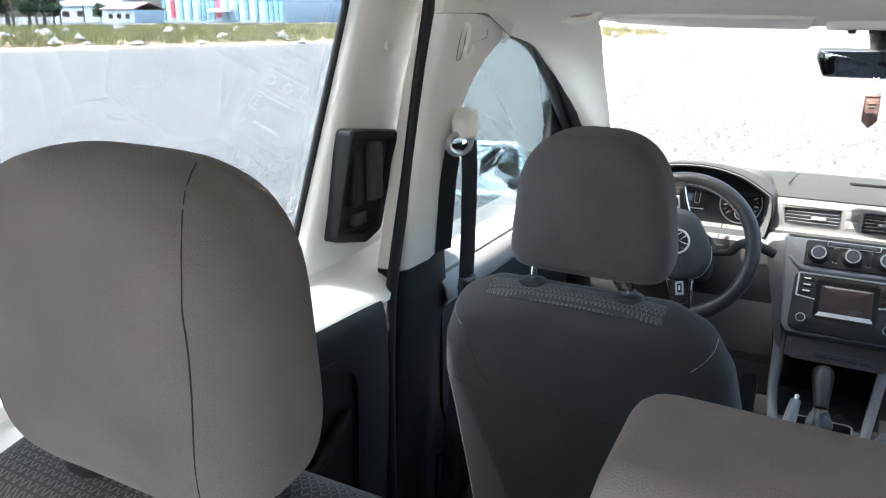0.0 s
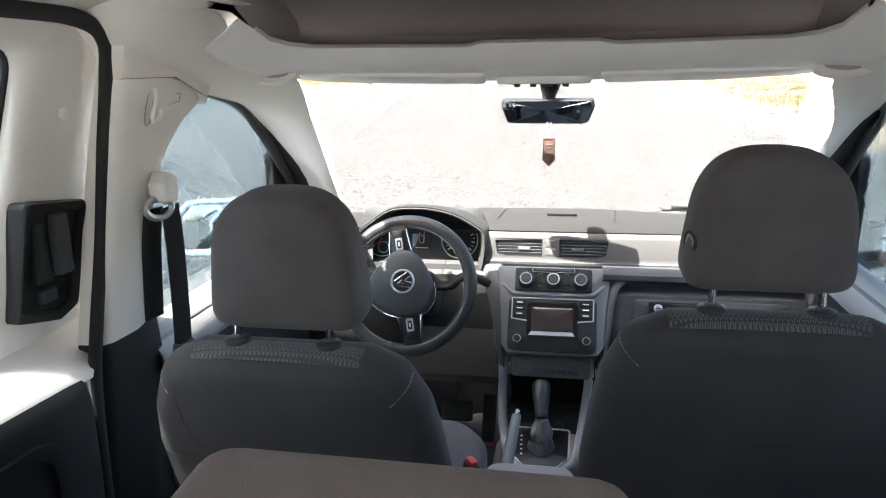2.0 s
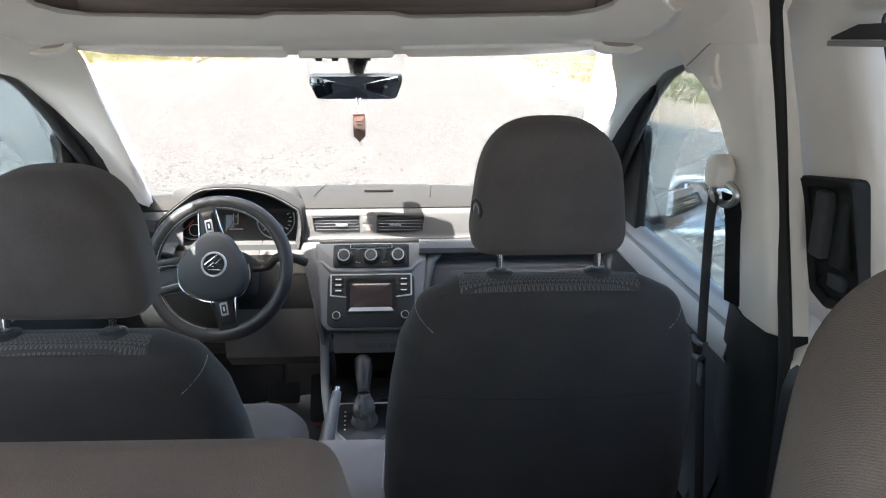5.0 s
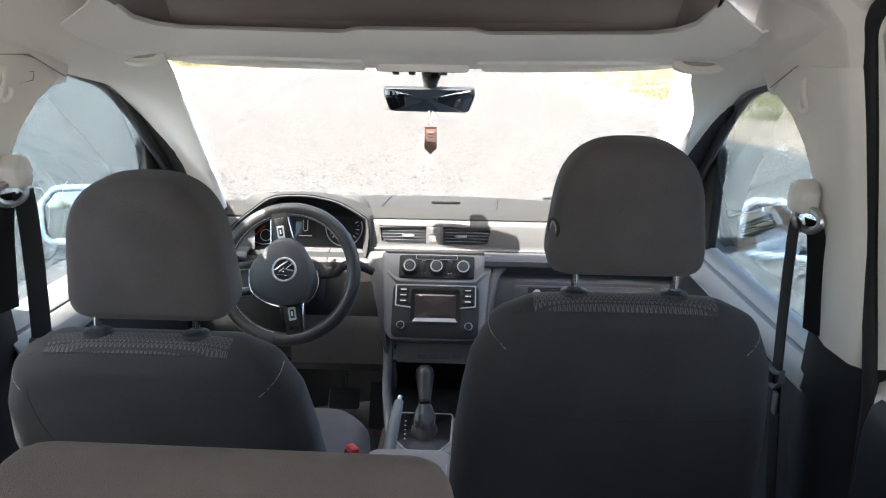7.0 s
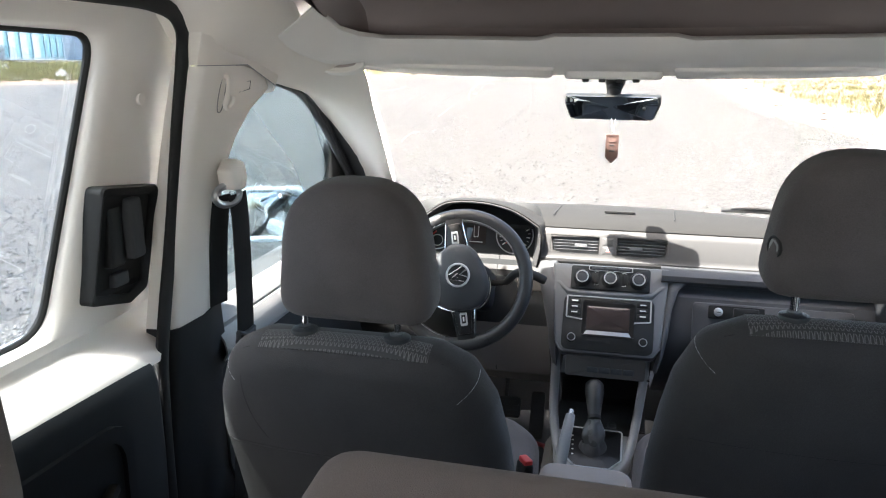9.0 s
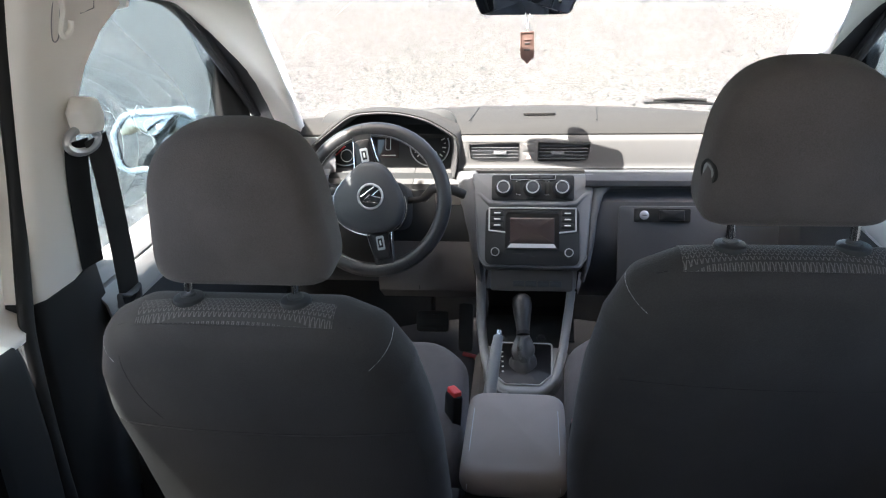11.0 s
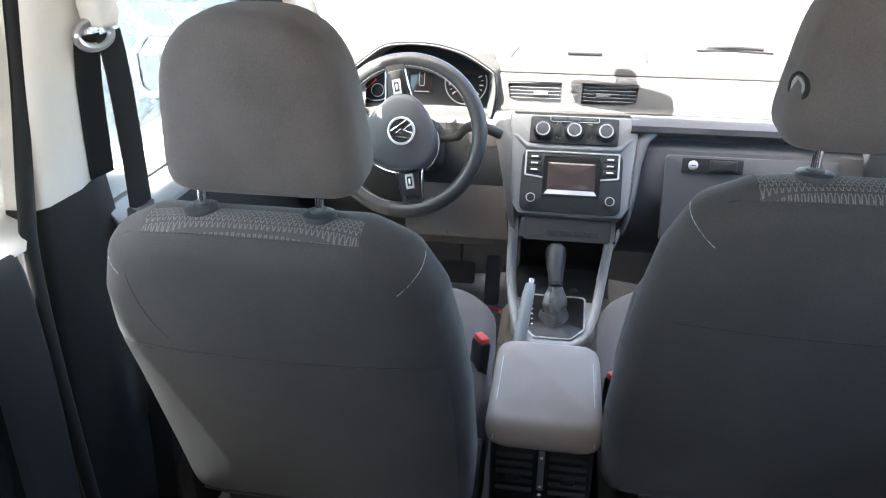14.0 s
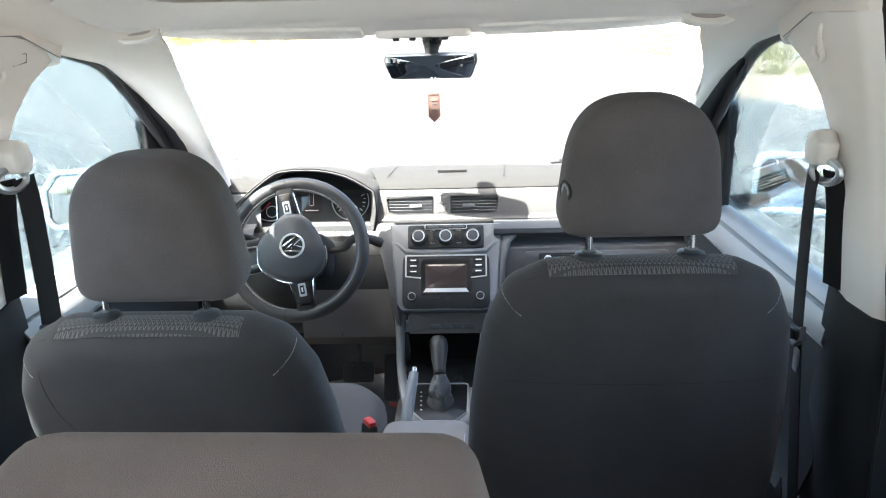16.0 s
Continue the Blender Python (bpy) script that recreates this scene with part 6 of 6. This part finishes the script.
# ---- outside mirrors and wiper ----
def wing_mirror(s):
    w = thing("wing_mirror", "pale blue wing mirror outside the front door", "wing mirror", "wing mirrors", at=(side_x(s, 0.80), 1.97, 1.16))
    m = axes((side_x(s, 0.925), 1.955, 1.20), (0.955, 0.30 * -s * -1 * -1, 0), (0, 0.04, 1))
    out = round_poly([(-0.105, -0.055), (-0.085, -0.072), (0.10, -0.072), (0.108, -0.04), (0.104, 0.055), (0.08, 0.075), (-0.07, 0.075), (-0.105, 0.03)], 0.025, 4)
    out = out if s < 0 else [Vector((-p.x, p.y)) for p in out][::-1]
    part("housing", pillow(bmesh.new(), out, m, -0.09, 0.0, 0.03, (0.02, 0), 5), M_PAINT, w, "pale blue painted mirror housing", angle=60)
    part("housing_rim", tube([m @ Vector((p.x * 0.965, p.y * 0.965, 0.0)) for p in out], 0.009, 8, closed=True), M_PAINT, w)
    part("glass_gap", tube([m @ Vector((p.x * 0.90, p.y * 0.90, 0.002)) for p in out], 0.003, 6, closed=True), M_BLACK, w)
    part("glass", slab([p * 0.90 for p in out], m, -0.002, 0.002, 0.001), M_MIRROR, w, "silvered mirror glass")
    part("arm", tube([(side_x(s, 0.74), 1.99, 1.145), (side_x(s, 0.80), 1.985, 1.15), (side_x(s, 0.86), 1.985, 1.165)], 0.022, 10, flat=0.8), M_BLACK, w, "black mirror arm")
    return w


wing_mirror(-1), wing_mirror(1)
wiper = thing("wiper", "black windscreen wiper at the foot of the glass", "wiper", at=(0.40, 2.36, 1.19))
part("blade", tube([(0.33, 2.50, 1.165), (0.42, 2.475, 1.172), (0.52, 2.42, 1.178)], 0.004, 8), M_BLACK, wiper)
part("arm", tube([(0.36, 2.50, 1.172), (0.42, 2.47, 1.182), (0.50, 2.44, 1.184)], 0.005, 8), M_BLACK, wiper)

# ---- outside ----
def gravel_material():
    m = mat("gravel", (0.122, 0.116, 0.109), 0.95, vary=0.15, big=0.35, grain=14, bump=0.0, spec=0.2)
    t = m.node_tree
    p = t.nodes["Principled BSDF"]
    co = t.nodes.new("ShaderNodeTexCoord")
    v = add(t, "ShaderNodeTexVoronoi", Scale=46.0)
    v2 = add(t, "ShaderNodeTexVoronoi", Scale=150.0)
    for n in (v, v2):
        t.links.new(co.outputs["Object"], n.inputs["Vector"])
    old = p.inputs["Base Color"].links[0].from_socket
    hsv = add(t, "ShaderNodeSeparateColor")
    t.links.new(v.outputs["Color"], hsv.inputs[0])
    rng = add(t, "ShaderNodeMapRange")
    rng.inputs["To Min"].default_value, rng.inputs["To Max"].default_value = 0.42, 1.6
    t.links.new(hsv.outputs[0], rng.inputs["Value"])
    mul = add(t, "ShaderNodeMixRGB", Fac=1.0)
    mul.blend_type = "MULTIPLY"
    t.links.new(old, mul.inputs["Color1"])
    t.links.new(rng.outputs[0], mul.inputs["Color2"])
    t.links.new(mul.outputs[0], p.inputs["Base Color"])
    b = add(t, "ShaderNodeBump", Strength=0.4, Distance=0.008)
    b.invert = True
    t.links.new(v.outputs["Distance"], b.inputs["Height"])
    b2 = add(t, "ShaderNodeBump", Strength=0.4, Distance=0.003)
    b2.invert = True
    t.links.new(v2.outputs["Distance"], b2.inputs["Height"])
    t.links.new(b.outputs[0], b2.inputs["Normal"])
    t.links.new(b2.outputs[0], p.inputs["Normal"])
    return m


M_GRAVEL = gravel_material()
def island_shade(m, lo, hi):
    """Gives each loose piece of a mesh a brightness of its own."""
    t = m.node_tree
    p = t.nodes["Principled BSDF"]
    g = t.nodes.new("ShaderNodeNewGeometry")
    r = add(t, "ShaderNodeMapRange")
    r.inputs["To Min"].default_value, r.inputs["To Max"].default_value = lo, hi
    t.links.new(g.outputs["Random Per Island"], r.inputs["Value"])
    mul = add(t, "ShaderNodeMixRGB", Fac=1.0)
    mul.blend_type = "MULTIPLY"
    t.links.new(p.inputs["Base Color"].links[0].from_socket, mul.inputs["Color1"])
    t.links.new(r.outputs[0], mul.inputs["Color2"])
    t.links.new(mul.outputs[0], p.inputs["Base Color"])
    return m


M_STONE = mat("loose stone", (0.16, 0.158, 0.156), 0.9, vary=0.25, big=8, grain=200, bump=0.3)
M_ROCK = mat("pale rock", (0.36, 0.34, 0.32), 0.9, vary=0.2, big=5, grain=60, bump=0.6)
M_SOIL = mat("dry soil", (0.27, 0.19, 0.135), 0.95, vary=0.35, big=1.2, grain=40, bump=0.6)
M_GRASS = mat("dry grass", (0.19, 0.185, 0.07), 0.85, vary=0.45, big=2.0, grain=30, bump=0.0)
island_shade(M_STONE, 0.35, 1.7)
island_shade(M_GRASS, 0.6, 1.4)
M_CLAD = mat("teal cladding", (0.16, 0.33, 0.38), 0.5, vary=0.1, big=0.3, grain=20, bump=0.1)
M_CLAD2 = mat("pale cladding", (0.46, 0.52, 0.55), 0.5, vary=0.08, big=0.3, grain=20, bump=0.1)
M_REDWALL = mat("red cladding", (0.55, 0.08, 0.11), 0.5, vary=0.08, big=0.3, grain=20, bump=0.1)
M_FARROOF = mat("far roof", (0.30, 0.20, 0.17), 0.8, vary=0.15, big=0.5, grain=10, bump=0.1)
M_FARWALL = mat("far wall", (0.42, 0.46, 0.52), 0.8, vary=0.12, big=0.4, grain=10, bump=0.1)
M_BARK = mat("bark", (0.10, 0.08, 0.06), 0.95, vary=0.3, big=3, grain=60, bump=0.6)
M_LEAF = mat("leaf", (0.06, 0.09, 0.035), 0.7, vary=0.4, big=2, grain=20, bump=0.0)

rng = np.random.default_rng(4)
bm = bmesh.new()
R0 = [0.0, 3, 6, 10, 16, 25, 40, 70, 120, 250, 600, 2500]
rings = []
for r in R0[1:]:
    rings.append([bm.verts.new((r * math.cos(a), r * math.sin(a), (0.02 * noise.noise(Vector((r * math.cos(a) * 0.3, r * math.sin(a) * 0.3, 0))) if 3 < r < 50 else 0.0))) for a in np.linspace(0, 2 * math.pi, 49)[:-1]])
c = bm.verts.new((0, 0, 0))
for i in range(48):
    bm.faces.new((c, rings[0][i], rings[0][(i + 1) % 48]))
for a, b in zip(rings, rings[1:]):
    bridge(bm, a, b)
solid("ground", bm, M_GRAVEL, "grey crushed-stone parking ground in sunlight", "ground", "structure")

# loose stones where the windows look out
def stones(n, spot, size, name, label, material, category):
    verts, faces = [], []
    base = np.array([(0, 0, 1), (1, 0, 0.1), (0.2, 1, 0), (-1, 0.1, 0.1), (-0.1, -1, 0), (0, 0, -0.6)])
    tri = [(0, 1, 2), (0, 2, 3), (0, 3, 4), (0, 4, 1), (5, 2, 1), (5, 3, 2), (5, 4, 3), (5, 1, 4)]
    for _ in range(n):
        x, y, z = spot()
        s = size * rng.uniform(0.5, 1.5)
        a = rng.uniform(0, 6.28)
        rot = np.array([(math.cos(a), -math.sin(a), 0), (math.sin(a), math.cos(a), 0), (0, 0, 1)])
        q = (base * rng.uniform(0.6, 1.3, (6, 3)) * (s, s * rng.uniform(0.6, 1), s * rng.uniform(0.4, 0.8))) @ rot.T + (x, y, z + 0.25 * s)
        k = len(verts)
        verts += [tuple(p) for p in q]
        faces += [(k + i, k + j, k + l) for i, j, l in tri]
    me = bpy.data.meshes.new(name)
    me.from_pydata(verts, [], faces)
    me.materials.append(material)
    return tagged(new(name, me), label, category, kind="stuff")


def spot_left():
    r, a = rng.uniform(1.8, 9) , rng.uniform(100, 178)
    return -0.9 + r * math.cos(radians(a)), 0.6 + r * math.sin(radians(a)), 0.0


def spot_front():
    y = 5.5 + 16 * rng.random() ** 1.5
    return rng.uniform(-0.6, 0.6) * (y + 2), y, 0.0


def spot_right():
    return 1.6 + 6 * rng.random() ** 1.3, rng.uniform(1.5, 9.0), 0.0


stones(14000, spot_left, 0.016, "gravel", "loose grey crushed stones on the ground", M_STONE, "gravel")
stones(16000, spot_front, 0.020, "gravel", "loose grey crushed stones on the ground", M_STONE, "gravel")
stones(8000, spot_right, 0.012, "gravel", "loose grey crushed stones on the ground", M_STONE, "gravel")


def verge(name, line, width, height, label):
    """A low rough bank of soil along a line."""
    rows = []
    pts = spline(line, 10)
    for i, p in enumerate(pts):
        t = (pts[min(i + 1, len(pts) - 1)] - pts[max(i - 1, 0)]).normalized()
        nr = Vector((-t.y, t.x, 0))
        row = []
        for k in np.linspace(0, 1, 12):
            q = p + nr * width * k
            h = height * (min(1, k * 5) * 0.8 + 0.2 * k) * (0.75 + 0.5 * noise.noise(q * 0.35)) + 0.10 * min(1, k * 6) * noise.noise(q * 1.7)
            row.append((q.x, q.y, h - 0.03))
        rows.append(row)
    return solid(name, sheet(rows, 0), M_SOIL, label, "ground", "structure"), pts


def tufts(name, n, spot, size, label):
    """Many thin blades in loose tufts."""
    verts, faces = [], []
    for _ in range(n):
        x, y, z = spot()
        for _ in range(7):
            a, l, lean = rng.uniform(0, 6.28), size * rng.uniform(0.5, 1.3), rng.uniform(0.1, 0.7)
            dx, dy = math.cos(a), math.sin(a)
            ox_, oy_ = rng.normal(0, size * 0.35, 2)
            w = size * 0.05
            k = len(verts)
            verts += [(x + ox_ - dy * w, y + oy_ + dx * w, z), (x + ox_ + dy * w, y + oy_ - dx * w, z), (x + ox_ + dx * l * lean * 0.4 + dy * w * 0.7, y + oy_ + dy * l * lean * 0.4 - dx * w * 0.7, z + l * 0.6), (x + ox_ + dx * l * lean, y + oy_ + dy * l * lean, z + l)]
            faces += [(k, k + 1, k + 2), (k, k + 2, k + 3)]
    me = bpy.data.meshes.new(name)
    me.from_pydata(verts, [], faces)
    me.materials.append(M_GRASS)
    return tagged(new(name, me), label, "grass", kind="stuff")


def bank_spot(pts, width, height, kmin=0.06, kmax=0.95):
    """A random place on a bank made by verge()."""
    def spot():
        i = int(rng.integers(0, len(pts) - 1))
        t = (pts[i + 1] - pts[i]).normalized()
        k = rng.uniform(kmin, kmax)
        q = pts[i] + (pts[i + 1] - pts[i]) * rng.random() + Vector((-t.y, t.x, 0)) * width * k
        h = height * (min(1, k * 5) * 0.8 + 0.2 * k) * (0.75 + 0.5 * noise.noise(q * 0.35)) - 0.05
        return q.x, q.y, h
    return spot


_, left_line = verge("bank", [(-44, 4, 0), (-38, 15, 0), (-34, 23.5, 0), (-30.7, 31, 0), (-27.6, 37.5, 0), (-21, 48, 0), (-10, 60, 0)], 55, 0.55, "dry grassy bank beside the gravel")
_, right_line = verge("bank", [(6.5, 62, 0), (4.6, 44, 0), (3.7, 33, 0), (3.35, 24, 0), (4.0, 19, 0), (4.5, 15.5, 0), (4.9, 12.6, 0), (6.4, 10, 0), (9.5, 6, 0), (14, -4, 0)], 26, 0.45, "reddish soil bank with dry grass")
tufts("grass", 9000, bank_spot(left_line, 55, 0.55), 0.42, "dry yellow-green grass on the far bank")
tufts("grass", 10000, bank_spot(right_line, 26, 0.45, 0.10), 0.17, "dry yellow-green grass on the near bank")
for spots, n, size in ((bank_spot(left_line, 55, 0.55, 0.02, 0.5), 90, 0.45), (bank_spot(right_line, 26, 0.45, 0.02, 0.5), 160, 0.13)):
    stones(n, spots, size, "rocks", "pale broken rocks lying in the grass", M_ROCK, "rock")


def far_at(dx, dy, dist):
    k = dist / math.hypot(dx, dy)
    return Vector((dx * k, dy * k, 0))


# long clad hall
hall = thing("industrial_hall", "long teal and grey clad hall with red stripes", "building", at=(-146, 150, 0))
hx0, hx1, hy, hh = -167.2, -124.6, 150.0, 10.5
part("wall", block(hx0, hx1, hy, hy + 30, 0.0, hh, 0.05), M_CLAD2, hall, "pale grey clad wall")
part("roof", block(hx0 - 0.4, hx1 + 0.4, hy - 0.4, hy + 30.4, hh, hh + 0.5, 0.1), M_CLAD, hall, "flat teal roof edge")
n = 26
pw = (hx1 - hx0) / n
for i in range(n):
    x = hx0 + pw * (i + 0.5)
    red = i in (2, 12)
    if red or i % 2 == 0 or i > 21 or i in (9, 11):
        part("clad_panel", block(x - pw * (0.42 if red else 0.33), x + pw * (0.42 if red else 0.33), hy - 0.25, hy, 0.6 if not red else 1.2, hh - 0.3, 0.02), M_REDWALL if red else M_CLAD, hall, "red stripe panel" if red else "teal wall panel")
part("canopy", block(-147.5, -141.5, hy - 3, hy, 2.6, 3.4, 0.05), M_WHITE, hall, "white door canopy")


def shed(name, dx, dy, dist, w, d, h, wall, roof, label):
    p = far_at(dx, dy, dist)
    ob = thing(name, label, "building", at=p)
    part("wall", block(p.x - w / 2, p.x + w / 2, p.y, p.y + d, 0, h, 0.05), wall, ob)
    bm = sheet([[(x, p.y - 0.4, h), (x, p.y + d / 2, h + 1.6), (x, p.y + d + 0.4, h)] for x in (p.x - w / 2 - 0.4, p.x + w / 2 + 0.4)], 0.25)
    part("roof", bm, roof, ob, "pitched roof", smooth=False)
    for k in range(3):
        part("window", block(p.x - w / 2 + w * (0.2 + 0.27 * k), p.x - w / 2 + w * (0.33 + 0.27 * k), p.y - 0.08, p.y, h * 0.35, h * 0.7, 0.02), M_SCREEN, ob, "dark window")


shed("warehouse", -0.803, 0.596, 240, 24, 12, 4.2, M_FARWALL, M_FARWALL, "low blue-grey warehouse in the distance")
shed("house", -0.777, 0.629, 200, 11, 9, 3.0, M_CLAD2, M_FARROOF, "small house with a reddish roof far off")
shed("house", -0.625, 0.780, 260, 16, 10, 3.6, M_CLAD2, M_FARROOF, "pale house with a reddish roof far off")
shed("warehouse", -0.597, 0.802, 280, 22, 10, 5.0, M_FARWALL, M_FARWALL, "grey warehouse in the distance")
tower = thing("water_tower", "grey tower block standing behind the hall", "tower", at=far_at(-0.612, 0.79, 300))
p = far_at(-0.612, 0.79, 300)
part("shaft", block(p.x - 3.5, p.x + 3.5, p.y, p.y + 6, 0, 13, 0.2), M_FARWALL, tower)
part("cap", block(p.x - 4.2, p.x + 4.2, p.y - 0.7, p.y + 6.7, 13, 14.2, 0.2), M_CLAD, tower)


def pole(dx, dy, dist, h):
    p = far_at(dx, dy, dist)
    ob = thing("power_pole", "thin wooden power pole on the far bank", "power pole", "power poles", at=p)
    part("post", tube([p, p + Vector((0, 0, h))], [0.16, 0.10], 8), M_BARK, ob)
    part("crossarm", tube([p + Vector((-0.9, 0, h - 0.6)), p + Vector((0.9, 0, h - 0.6))], 0.07, 6), M_BARK, ob)


for dx, dy, dist, h in ((-0.842, 0.54, 95, 8), (-0.829, 0.559, 120, 8), (-0.815, 0.58, 150, 8.5), (-0.80, 0.60, 190, 9)):
    pole(dx, dy, dist, h)


def tree(dx, dy, dist, h):
    p = far_at(dx, dy, dist)
    ob = thing("tree", "small dark green tree on the far field", "tree", "far trees", at=p)
    bm = tube([p, p + Vector((0.1, 0, h * 0.3)), p + Vector((0.0, 0.1, h * 0.75))], [h * 0.04, h * 0.03, h * 0.012], 8)
    for k in range(5):
        a, z = k * 1.3, h * (0.32 + 0.08 * k)
        tube([p + Vector((0, 0, z)), p + Vector((math.cos(a) * h * 0.2, math.sin(a) * h * 0.2, z + h * 0.18))], [h * 0.018, h * 0.006], 6, bm=bm)
    part("trunk", bm, M_BARK, ob)
    verts, faces = [], []
    for _ in range(900):
        c = rng.normal(0, 1, 3)
        c = c / np.linalg.norm(c) * rng.random() ** 0.4
        c = np.array((p.x + c[0] * h * 0.3 * (1 + 0.3 * math.sin(5 * c[1])), p.y + c[1] * h * 0.3, h * 0.64 + c[2] * h * 0.33))
        a, b = rng.normal(0, h * 0.028, 3), rng.normal(0, h * 0.028, 3)
        k = len(verts)
        verts += [tuple(c - a), tuple(c + b), tuple(c + a), tuple(c - b)]
        faces.append((k, k + 1, k + 2, k + 3))
    me = bpy.data.meshes.new("crown")
    me.from_pydata(verts, [], faces)
    me.materials.append(M_LEAF)
    cr = new("crown", me)
    cr.parent = ob
    cr.matrix_parent_inverse = Matrix.Translation(p).inverted()


for dx, dy, dist, h in ((-0.825, 0.566, 130, 7), (-0.833, 0.553, 110, 5.5), (-0.819, 0.574, 145, 5), (-0.845, 0.535, 100, 6.5), (-0.79, 0.614, 210, 5)):
    tree(dx, dy, dist, h)
